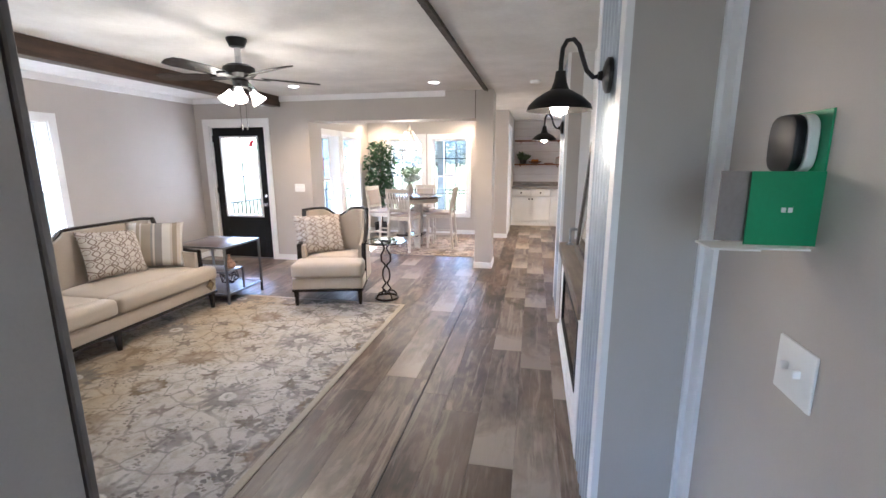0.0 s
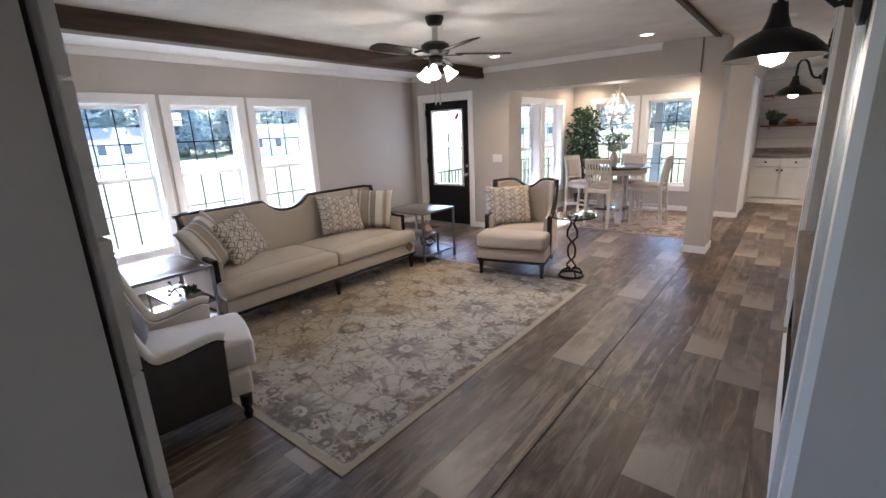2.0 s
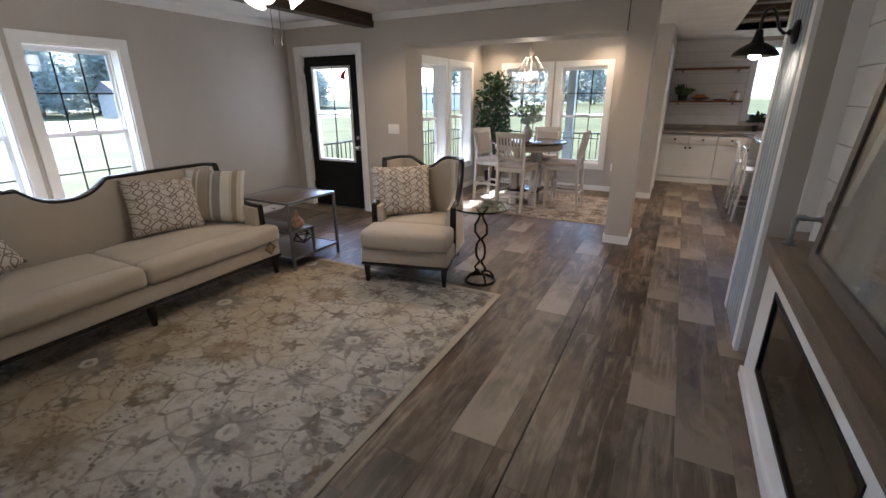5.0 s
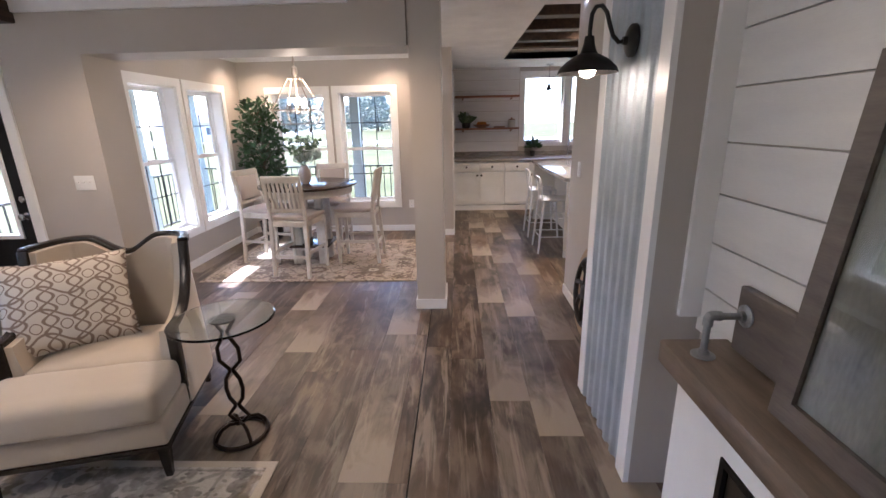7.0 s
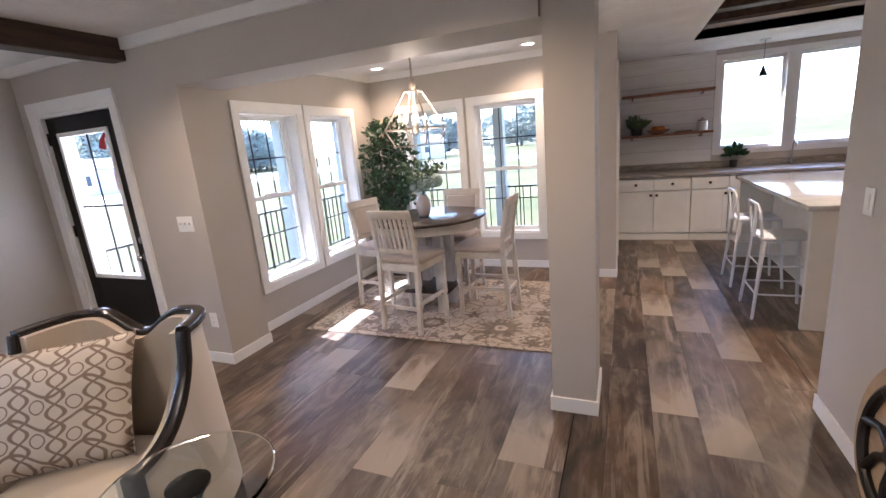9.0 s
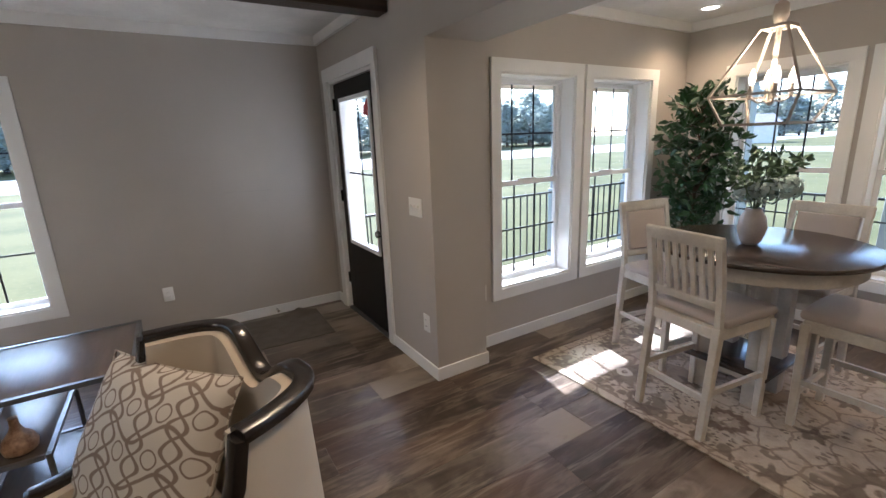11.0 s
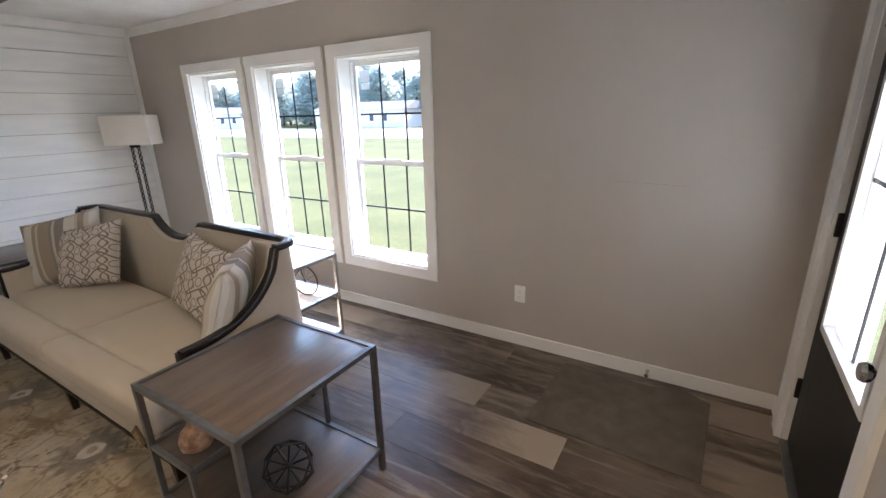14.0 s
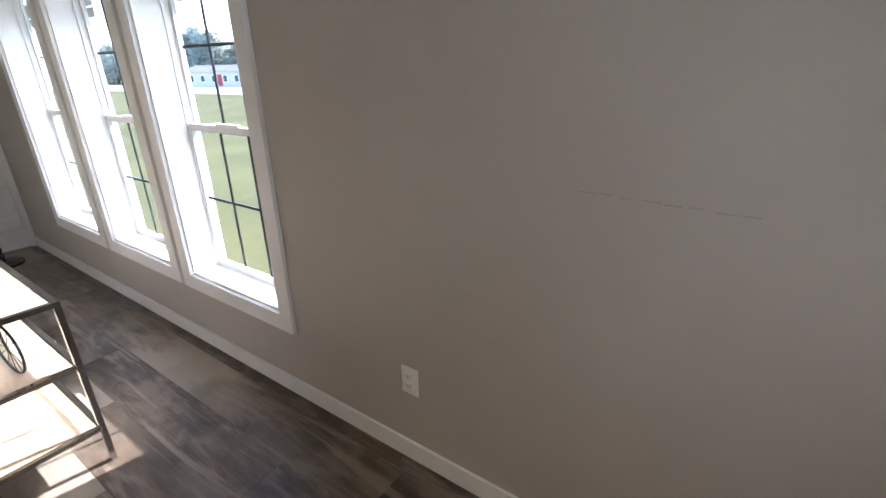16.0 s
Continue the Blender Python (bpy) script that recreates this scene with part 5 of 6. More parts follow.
# ---- things: lamps ----
fan = thing("ceiling_fan", "black five-blade ceiling fan with three lit glass shades", "ceiling fan", pose(-2.24, 3.74, CEIL))
part("canopy", lathe([(0.075, 0), (0.075, -0.015), (0.055, -0.06), (0.02, -0.07)], 24), M_BLACKMETAL, fan)
part("downrod", lathe([(0.024, -0.06), (0.024, -0.19)], 16), M_CHROME, fan, "pale downrod")
part("motor", lathe([(0.03, -0.13), (0.085, -0.14), (0.115, -0.16), (0.118, -0.21), (0.095, -0.235), (0.06, -0.245)], 32), M_BLACKMETAL, fan)
part("switch_housing", lathe([(0.055, -0.24), (0.062, -0.26), (0.05, -0.30), (0.02, -0.315)], 24), M_BLACKMETAL, fan)
M_BLADE = mat("black fan blade", (0.02, 0.015, 0.013), (0.011, 0.009, 0.008), 5, 0.22, 0.08, 40, stretch=(1, 8, 1))
for k in range(5):
    a = 46.5 + 72 * k
    out = [(0.17, -0.045), (0.30, -0.060), (0.55, -0.068), (0.62, -0.055), (0.64, 0.0), (0.62, 0.055), (0.55, 0.068), (0.30, 0.060), (0.17, 0.045)]
    b = part("blade", bevel(prism(out, -0.004, 0.004, "xy"), 0.002, 1), M_BLADE, fan, m=pose(0, 0, -0.225, 0, 0, a) @ pose(0, 0, 0, 13, 0, 0))
    part("blade_iron", bevel(prism([(0.08, -0.018), (0.19, -0.035), (0.23, 0), (0.19, 0.035), (0.08, 0.018)], -0.012, -0.006, "xy"), 0.002, 1), M_BLACKMETAL, b, m=pose(0, 0, -0.002))
for k in range(3):
    a = -62 + 120 * k
    arm = part("light_arm", tube([(0.03, 0, -0.29), (0.07, 0, -0.305), (0.085, 0, -0.33)], 0.012, 8), M_BLACKMETAL, fan, m=pose(0, 0, 0, 0, 0, a))
    part("shade", lathe([(0.022, 0), (0.028, -0.02), (0.042, -0.06), (0.062, -0.095), (0.058, -0.093), (0.038, -0.058), (0.0, -0.03)], 20), M_FROST, arm, "frosted glass bell shade, lit", m=pose(0.085, 0, -0.325, 0, -38, 0))
for x in (-0.012, 0.018):
    part("pull_chain", join(tube([(x, x, -0.31), (x, x, -0.58)], 0.0016, 5), lathe([(0.005, -0.62), (0.006, -0.60), (0.003, -0.58)], 8, (x, x, 0))), M_BLACKMETAL, fan)

for o in fan.children:
    if o.name.split(".")[0] not in ("canopy", "downrod"):
        o.location.z -= 0.05

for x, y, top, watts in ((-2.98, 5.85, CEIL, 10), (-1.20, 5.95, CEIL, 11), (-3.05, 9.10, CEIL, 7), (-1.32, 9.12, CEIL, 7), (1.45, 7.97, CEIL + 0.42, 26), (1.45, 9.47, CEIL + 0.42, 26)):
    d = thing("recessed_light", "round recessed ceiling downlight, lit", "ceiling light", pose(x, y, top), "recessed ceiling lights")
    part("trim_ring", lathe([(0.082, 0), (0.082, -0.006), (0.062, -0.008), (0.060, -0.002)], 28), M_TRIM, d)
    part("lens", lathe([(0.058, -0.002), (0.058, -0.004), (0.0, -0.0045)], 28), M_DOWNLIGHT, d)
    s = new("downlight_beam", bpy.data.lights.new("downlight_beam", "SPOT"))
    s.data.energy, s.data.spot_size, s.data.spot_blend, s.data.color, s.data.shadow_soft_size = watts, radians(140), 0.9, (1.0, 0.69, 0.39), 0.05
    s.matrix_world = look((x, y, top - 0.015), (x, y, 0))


def sconce(y):
    """Barn lamp on a column: plate on the wall, gooseneck, wide shade over a bulb."""
    s = thing("wall_sconce", "black gooseneck barn sconce with a lit bulb", "wall lamp", pose(XC - 0.024, y, 1.83), "barn sconces")
    part("wall_plate", lathe([(0.062, 0), (0.062, 0.014), (0.05, 0.022), (0.018, 0.03), (0.014, 0.045)], 24), M_BLACKMETAL, s, m=pose(0, 0, 0, 0, -90, 0))
    neck = [(-0.04, 0, 0), (-0.06, 0, -0.005), (-0.085, 0, 0.02), (-0.10, 0, 0.06), (-0.115, 0, 0.105), (-0.135, 0, 0.128), (-0.158, 0, 0.125), (-0.172, 0, 0.10), (-0.176, 0, 0.05), (-0.176, 0, 0.01)]
    part("gooseneck", tube(neck, 0.0085, 10), M_BLACKMETAL, s)
    shade = part("shade", lathe([(0.018, 0.02), (0.022, -0.01), (0.030, -0.035), (0.036, -0.045), (0.048, -0.05), (0.085, -0.072), (0.112, -0.098), (0.120, -0.118), (0.116, -0.118), (0.108, -0.100), (0.082, -0.076), (0.04, -0.056), (0.0, -0.05)], 32), M_BLACKMETAL, s, "wide black metal shade", m=pose(-0.176, 0, 0))
    part("bulb", lathe([(0.014, -0.055), (0.030, -0.085), (0.034, -0.105), (0.026, -0.128), (0.0, -0.138)], 18), M_BULB, s, "glowing warm bulb", m=pose(-0.176, 0, 0))
    l = new("sconce_light", bpy.data.lights.new("sconce_light", "POINT"))
    l.data.energy, l.data.color, l.data.shadow_soft_size = 0.20, (1.0, 0.74, 0.45), 0.03
    l.matrix_world = pose(XC - 0.20, y, 1.83 - 0.165)


sconce(2.30)
sconce(5.10)
l = new("fan_light", bpy.data.lights.new("fan_light", "POINT"))
l.data.energy, l.data.color, l.data.shadow_soft_size = 2.4, (1.0, 0.80, 0.55), 0.26
l.matrix_world = pose(-2.24, 3.74, 1.78)

smoke = thing("smoke_detector", "round white smoke detector on the hall ceiling", "smoke detector", pose(-0.01, 6.10, CEIL))
part("housing", lathe([(0.062, 0), (0.062, -0.02), (0.05, -0.034), (0.0, -0.036)], 24), M_PLATE, smoke)

# chandelier
ch = thing("chandelier", "whitewashed open lantern chandelier with candle bulbs", "chandelier", pose(-2.10, 7.98, 0))
M_WASH = mat("whitewashed wood", (0.46, 0.40, 0.34), (0.34, 0.29, 0.24), 8, 0.6, 0.2, 60)
part("canopy", lathe([(0.06, CEIL), (0.06, CEIL - 0.02), (0.02, CEIL - 0.03)], 20), M_WASH, ch)
part("stem", lathe([(0.009, CEIL - 0.03), (0.009, 2.12), (0.03, 2.10), (0.034, 2.05), (0.022, 2.01)], 12), M_WASH, ch)


def square_ring(h, z, r=0.008):
    return join(*[tube([(a * h, b * h, z), (c * h, d * h, z)], r, 4) for a, b, c, d in ((-1, -1, 1, -1), (1, -1, 1, 1), (1, 1, -1, 1), (-1, 1, -1, -1))])


part("top_ring", square_ring(0.055, 2.00, 0.011), M_WASH, ch)
part("middle_ring", square_ring(0.20, 1.685, 0.008), M_WASH, ch)
part("bottom_ring", square_ring(0.145, 1.545, 0.008), M_WASH, ch)
for a in (-1, 1):
    for b in (-1, 1):
        part("strut", tube([(a * 0.055, b * 0.055, 2.0), (a * 0.20, b * 0.20, 1.685), (a * 0.145, b * 0.145, 1.545)], 0.0075, 4), M_WASH, ch)
part("centre_post", lathe([(0.012, 2.01), (0.012, 1.67), (0.02, 1.65), (0.004, 1.63)], 10), M_WASH, ch)
for k in range(4):
    c, s = math.cos(0.6 + k * math.pi / 2), math.sin(0.6 + k * math.pi / 2)
    arm = part("candle_arm", join(tube([(0.01 * c, 0.01 * s, 1.66), (0.05 * c, 0.05 * s, 1.65), (0.085 * c, 0.085 * s, 1.675)], 0.005, 6), lathe([(0.010, 1.675), (0.010, 1.735)], 10, (0.085 * c, 0.085 * s, 0))), M_WASH, ch)
    part("bulb", lathe([(0.006, 1.735), (0.015, 1.755), (0.017, 1.775), (0.006, 1.81), (0.0, 1.815)], 10, (0.085 * c, 0.085 * s, 0)), M_FROST, arm, "lit candle bulb")
l = new("chandelier_light", bpy.data.lights.new("chandelier_light", "POINT"))
l.data.energy, l.data.color, l.data.shadow_soft_size = 2.6, (1.0, 0.76, 0.48), 0.06
l.matrix_world = pose(-2.10, 7.98, 1.86)

# ---- things: dining ----
dt = thing("dining_table", "round counter-height table with espresso top and cream base", "dining table", pose(-2.10, 8.06, 0.0105))
part("tabletop", bevel(lathe([(0.50, 0.865), (0.535, 0.872), (0.54, 0.885), (0.535, 0.895), (0.0, 0.897)], 56), 0.002, 1), M_DARKTOP, dt, "espresso stained round top", smooth=50)
part("apron", lathe([(0.47, 0.785), (0.475, 0.79), (0.475, 0.862), (0.0, 0.864)], 48), M_CREAM, dt)
for a in (-1, 1):
    for b in (-1, 1):
        part("leg", bevel(boxes((a * 0.13 - 0.04, a * 0.13 + 0.04, b * 0.13 - 0.04, b * 0.13 + 0.04, 0, 0.79)), 0.005, 2), M_CREAM, dt)
part("low_shelf", rbox(-0.22, 0.22, -0.22, 0.22, 0.20, 0.225, 0.006), M_DARKTOP, dt, "espresso low shelf")


def dining_chair(slats):
    c = thing("dining_chair", "cream counter-height dining chair with an oatmeal seat", "chair", None, "chairs round the dining table")
    w, d, sh = 0.19, 0.20, 0.60
    for x in (-w, w):
        part("front_leg", leg(x, -d, sh - 0.03, 0.021, 0.017), M_CREAM, c)
        bm = join(leg(x, d, sh, 0.021, 0.018, (0, 0.045)), tube([(x, d, sh - 0.02), (x, d + 0.015, 0.78), (x, d + 0.06, 1.03)], 0.021, 4))
        part("back_leg", bm, M_CREAM, c)
        part("side_stretcher", boxes((x - 0.009, x + 0.009, -d, d + 0.03, 0.24, 0.27)), M_CREAM, c)
    part("front_stretcher", boxes((-w, w, -d - 0.010, -d + 0.010, 0.17, 0.20)), M_CREAM, c)
    part("back_stretcher", boxes((-w, w, d + 0.015, d + 0.033, 0.20, 0.23)), M_CREAM, c)
    part("seat_rail", bevel(boxes((-w - 0.012, w + 0.012, -d - 0.012, d + 0.01, sh - 0.07, sh - 0.012)), 0.004, 1), M_CREAM, c)
    part("seat", cushion(-w - 0.022, w + 0.022, -d - 0.03, d - 0.015, sh - 0.012, sh + 0.035, 0.015, 0.02, 6), M_SEAT, c, "padded oatmeal seat", smooth=60)
    tilt = pose(0, d + 0.055, 1.0, -11)
    part("top_rail", rbox(-w - 0.02, w + 0.02, -0.014, 0.014, -0.02, 0.05, 0.01), M_CREAM, c, m=tilt)
    part("bottom_rail", rbox(-w + 0.01, w - 0.01, -0.011, 0.011, -0.33, -0.285, 0.006), M_CREAM, c, m=tilt)
    if slats:
        for k in range(7):
            x = -w + 0.05 + k * (2 * w - 0.10) / 6
            part("slat", boxes((x - 0.011, x + 0.011, -0.007, 0.007, -0.29, -0.015)), M_CREAM, c, m=tilt)
    else:
        part("back_pad", cushion(-w + 0.03, w - 0.03, -0.02, 0.014, -0.285, -0.02, 0.0, 0.01, 4), M_SEAT, c, "padded oatmeal back", m=tilt, smooth=60)
    return c


slat_chair = dining_chair(True)
slat_chair.matrix_basis = pose(-2.12, 7.67, 0.0105, 0, 0, 172)
copy_thing(slat_chair, pose(-1.57, 8.09, 0.0105, 0, 0, -90))
pad_chair = dining_chair(False)
pad_chair.matrix_basis = pose(-2.62, 8.11, 0.0105, 0, 0, 77)
copy_thing(pad_chair, pose(-2.03, 8.52, 0.0105, 0, 0, -3))

vase = thing("flower_vase", "pale ceramic vase of blue-green hydrangea on the table", "vase", pose(-2.11, 8.00, 0.9075))
part("vase", lathe([(0.035, 0), (0.052, 0.02), (0.070, 0.09), (0.062, 0.15), (0.040, 0.185), (0.042, 0.20), (0.036, 0.20), (0.034, 0.18)], 24), M_CERAMIC, vase, smooth=60)
rnd = random.Random(11)
for cx, cy, cz, r in ((0.07, -0.03, 0.30, 0.075), (-0.03, -0.05, 0.29, 0.065), (0.14, 0.01, 0.32, 0.065), (0.02, 0.06, 0.31, 0.06)):
    bm = bmesh.new()
    for _ in range(130):
        d = Vector((rnd.gauss(0, 1), rnd.gauss(0, 1), rnd.gauss(0, 1))).normalized()
        p = Vector((cx, cy, cz)) + d * r * rnd.uniform(0.8, 1.0)
        s = d.orthogonal().normalized() * 0.014
        q = d.cross(s)
        v = [bm.verts.new(p + e + d * 0.004 * rnd.uniform(-1, 1)) for e in (s, q, -s, -q)]
        bm.faces.new(v)
    part("hydrangea_head", bm, M_PETAL, vase, "pale blue-green flower head", smooth=0)
bm = bmesh.new()
stems = []
for _ in range(22):
    a, e = rnd.uniform(0, 6.28), rnd.uniform(0.25, 1.25)
    tip = Vector((math.cos(a) * math.cos(e) * 0.30, math.sin(a) * math.cos(e) * 0.30, 0.24 + math.sin(e) * 0.27))
    base = Vector((0, 0, 0.17))
    pts = [base.lerp(tip, k / 6) + Vector((0, 0, 0.03 * math.sin(k / 6 * 3.14))) for k in range(7)]
    stems.append(tube(pts, 0.0022, 5))
    for p in pts[2:]:
        leaf_fan(bm, p, 0.045, 4, rnd, 0.012, 0.4)
part("foliage", bm, M_LEAF2, vase, "green eucalyptus sprays", smooth=0)
part("stems", join(*stems), M_LEAF2, vase)

tree = thing("potted_ficus", "tall artificial ficus tree in the dining corner", "potted plant", pose(-3.03, 9.10, 0))
part("pot", lathe([(0.11, 0), (0.13, 0.02), (0.155, 0.24), (0.165, 0.26), (0.15, 0.262), (0.13, 0.22), (0.0, 0.21)], 24), M_CERAMICDARK, tree)
rnd = random.Random(3)
limbs = [tube([(0, 0, 0.21), (0.02, -0.01, 0.5), (-0.015, 0.01, 0.85), (0.01, 0, 1.25), (0.0, 0.0, 1.6)], [0.022, 0.019, 0.016, 0.012, 0.006], 8)]
bm = bmesh.new()
for k in range(46):
    z = 0.60 + 1.17 * (k / 46)
    a = k * 2.4
    reach = 0.25 * (1 - abs(z - 1.2) / 1.15) + 0.05
    tip = Vector((reach * math.cos(a), reach * math.sin(a), z + rnd.uniform(0.02, 0.14)))
    tip.x, tip.y = max(tip.x, -0.33), min(tip.y, 0.33)
    mid_p = Vector((tip.x * 0.5, tip.y * 0.5, z + 0.05))
    limbs.append(tube([(0, 0, z - 0.06), mid_p, tip], [0.006, 0.004, 0.002], 5))
    for p in (mid_p, tip, (mid_p + tip) / 2):
        leaf_fan(bm, p, 0.088, 9, rnd, 0.05, 0.8)
for v in bm.verts:
    v.co.x, v.co.y = max(v.co.x, -0.36), min(v.co.y, 0.36)
part("trunk", join(*limbs), M_BARK, tree)
part("crown", bm, M_LEAF, tree, "dense dark green leaves", smooth=0)

# ---- things: fireplace wall ----
fp = thing("fireplace_surround", "white fireplace surround with a long electric insert", "fireplace", pose(0, 0, 0))
y0, y1 = 2.78, 4.47
for piece in wall_boxes("x", 0.292, XS + 0.02, y0, y1, 0.0, 0.715, [(2.98, 4.20, 0.20, 0.63)]):
    part("surround_panel", boxes(piece), M_TRIM, fp, smooth=0)
part("base_trim", boxes((0.276, 0.292, y0, y1 + 0.012, 0, 0.06)), M_TRIM, fp)
part("insert_frame", boxes((0.286, 0.305, 2.98, 3.0, 0.20, 0.63), (0.286, 0.305, 4.18, 4.20, 0.20, 0.63), (0.286, 0.305, 3.0, 4.18, 0.61, 0.63), (0.286, 0.305, 3.0, 4.18, 0.20, 0.22)), M_BLACK, fp)
part("insert_glass", boxes((0.297, 0.302, 3.0, 4.18, 0.22, 0.61)), glass_mat("smoked fire glass", (0.35, 0.35, 0.36)), fp, "smoked glass front")
part("firebox", boxes((0.455, 0.46, 2.98, 4.20, 0.20, 0.63), (0.305, 0.455, 2.98, 4.20, 0.195, 0.20), (0.305, 0.455, 2.98, 4.20, 0.63, 0.635)), M_BLACK, fp)
rnd = random.Random(9)
bm = bmesh.new()
for _ in range(190):
    bmesh.ops.create_icosphere(bm, subdivisions=1, radius=rnd.uniform(0.008, 0.016), matrix=pose(rnd.uniform(0.32, 0.37), rnd.uniform(3.02, 4.16), 0.205 + rnd.uniform(0, 0.02), rnd.uniform(0, 90), rnd.uniform(0, 90), 0))
part("crystals", bm, M_LOG, fp, "bed of silver crystals", smooth=0)
mantel = thing("mantel_shelf", "thick brown stained wooden mantel shelf", "mantel", pose(0, 0, 0))
part("shelf", rbox(0.262, XS, y0, 4.565, 0.717, 0.80, 0.006, 2), M_MANTEL, mantel)
part("back_board", rbox(XS - 0.03, XS - 0.001, y0, 4.50, 0.802, 1.02, 0.004, 1), M_BOARD, mantel, "upright grey-brown back board")


def pipe_bracket(y):
    p = thing("pipe_bracket", "galvanised pipe bracket with round flanges on the mantel", "pipe fitting", pose(0, y, 0.801))
    part("pipe", join(tube([(0.345, 0, 0.01), (0.345, 0, 0.125)], 0.011, 12), tube([(0.355, 0, 0.135), (0.452, 0, 0.135)], 0.011, 12)), M_PIPE, p)
    part("elbow", tube([(0.345, 0, 0.105), (0.345, 0, 0.128), (0.350, 0, 0.136), (0.358, 0, 0.138), (0.382, 0, 0.136)], 0.0155, 12), M_PIPE, p)
    part("foot_flange", lathe([(0.036, 0), (0.036, 0.005), (0.018, 0.009), (0.016, 0.02)], 20, (0.345, 0, 0)), M_PIPE, p)
    part("wall_flange", lathe([(0.036, 0), (0.036, 0.005), (0.018, 0.009), (0.016, 0.02)], 20), M_PIPE, p, m=pose(0.459, 0, 0.135, 0, -90, 0))
    return p


pipe_bracket(4.45)
pipe_bracket(2.90)
pic = thing("leaning_picture", "large grey-framed picture under glass leaning on the mantel", "picture", pose(0.375, 3.55, 0.802, 0, 5, 0))
fw, fh = 0.62, 0.86
part("frame", boxes((-0.014, 0.014, -fw, -fw + 0.06, 0, fh), (-0.014, 0.014, fw - 0.06, fw, 0, fh), (-0.014, 0.014, -fw + 0.06, fw - 0.06, 0, 0.06), (-0.014, 0.014, -fw + 0.06, fw - 0.06, fh - 0.06, fh)), M_BOARD, pic, "wide grey-brown wooden frame")
part("print", boxes((0.002, 0.012, -fw + 0.06, fw - 0.06, 0.06, fh - 0.06)), mat("muted abstract print", (0.40, 0.37, 0.33), (0.20, 0.19, 0.18), 3, 0.6, 0.05, 60, stretch=(1, 2, 0.6)), pic)
part("glazing", boxes((-0.004, -0.001, -fw + 0.06, fw - 0.06, 0.06, fh - 0.06)), M_CLEAR, pic)

wd = thing("wheel_decor", "round pale wood disc with a black wheel, leaning on the wall", "wall decor", pose(0.475, 6.15, 0.001, 0, 6, 0))
part("disc", lathe([(0.335, 0), (0.335, 0.024), (0.0, 0.025)], 48), M_WOODPALE, wd, m=pose(0.012, 0, 0.335, 0, -90, 0))
part("rim", tube([(-0.025, 0.24 * math.cos(a), 0.335 + 0.24 * math.sin(a)) for a in (2 * math.pi * k / 40 for k in range(40))], 0.020, 8, True), M_BLACKMETAL, wd)
part("hub", lathe([(0.05, 0), (0.05, 0.04), (0.02, 0.05)], 20), M_BLACKMETAL, wd, m=pose(-0.012, 0, 0.335, 0, -90, 0))
for k in range(8):
    a = k * math.pi / 4
    part("spoke", tube([(-0.03, 0.04 * math.cos(a), 0.335 + 0.04 * math.sin(a)), (-0.028, 0.14 * math.cos(a + 0.2), 0.335 + 0.14 * math.sin(a + 0.2)), (-0.025, 0.235 * math.cos(a), 0.335 + 0.235 * math.sin(a))], [0.022, 0.014, 0.020], 8), M_BLACKMETAL, wd)


# ---- things: plates on the walls ----
def wall_plate(name, label, m, w, h, kind, n=1):
    """Faces local -y."""
    p = thing(name, label, name.replace("_", " "), m)
    part("cover", rbox(-w / 2, w / 2, -0.007, 0, -h / 2, h / 2, 0.004, 2), M_PLATE, p)
    for k in range(n):
        x = (k - (n - 1) / 2) * 0.046
        if kind == "toggle":
            part("toggle", rbox(x - 0.005, x + 0.005, -0.022, -0.006, -0.004, 0.014, 0.003), M_PLATE, p)
        elif kind == "rocker":
            part("rocker", rbox(x - 0.016, x + 0.016, -0.011, -0.006, -0.033, 0.033, 0.003), M_PLATE, p)
        else:
            for z in (-0.02, 0.02):
                part("socket", rbox(x - 0.016, x + 0.016, -0.010, -0.006, z - 0.014, z + 0.014, 0.005), M_PLATE, p)
                for sx in (-0.006, 0.006):
                    part("slot", boxes((x + sx - 0.0012, x + sx + 0.0012, -0.0105, -0.009, z - 0.004, z + 0.006)), M_DARK, p, smooth=0)
    return p


wall_plate("light_switch", "white triple toggle switch plate by the front door", pose(-3.435, YD, 1.12), 0.165, 0.118, "toggle", 3)
wall_plate("outlet", "white double outlet on the greige wall", pose(XL, 5.20, 0.375, 0, 0, 90), 0.075, 0.118, "outlet")
wall_plate("outlet", "white double outlet low beside the dining opening", pose(-3.36, YD, 0.36), 0.075, 0.118, "outlet")
wall_plate("outlet", "white outlet low on the dining wall", pose(-1.10, YB, 0.40), 0.075, 0.118, "outlet")
wall_plate("light_switch", "white single switch plate on the dining wall", pose(XD, 7.13, 1.12, 0, 0, 90), 0.075, 0.118, "rocker")
wall_plate("cable_plate", "slim white cable plate low on the dining wall", pose(XD, 7.16, 0.43, 0, 0, 90), 0.04, 0.118, "none", 0)
wall_plate("light_switch", "white double toggle switch plate on the entry wall", pose(0.58, 1.53, 1.09, 0, 0, -90), 0.135, 0.125, "toggle", 2)
wall_plate("light_switch", "white single switch plate on the hall wall", pose(0.54, 6.73, 1.15, 0, 0, -90), 0.075, 0.118, "rocker")
door_stop = single("door_stop", lathe([(0.012, 0), (0.008, 0.01), (0.008, 0.05), (0.012, 0.055), (0.0, 0.06)], 10), M_CHROME, "small spring door stop on the baseboard", "door stop", pose(XL + 0.012, 6.02, 0.045, 0, 90, 0))

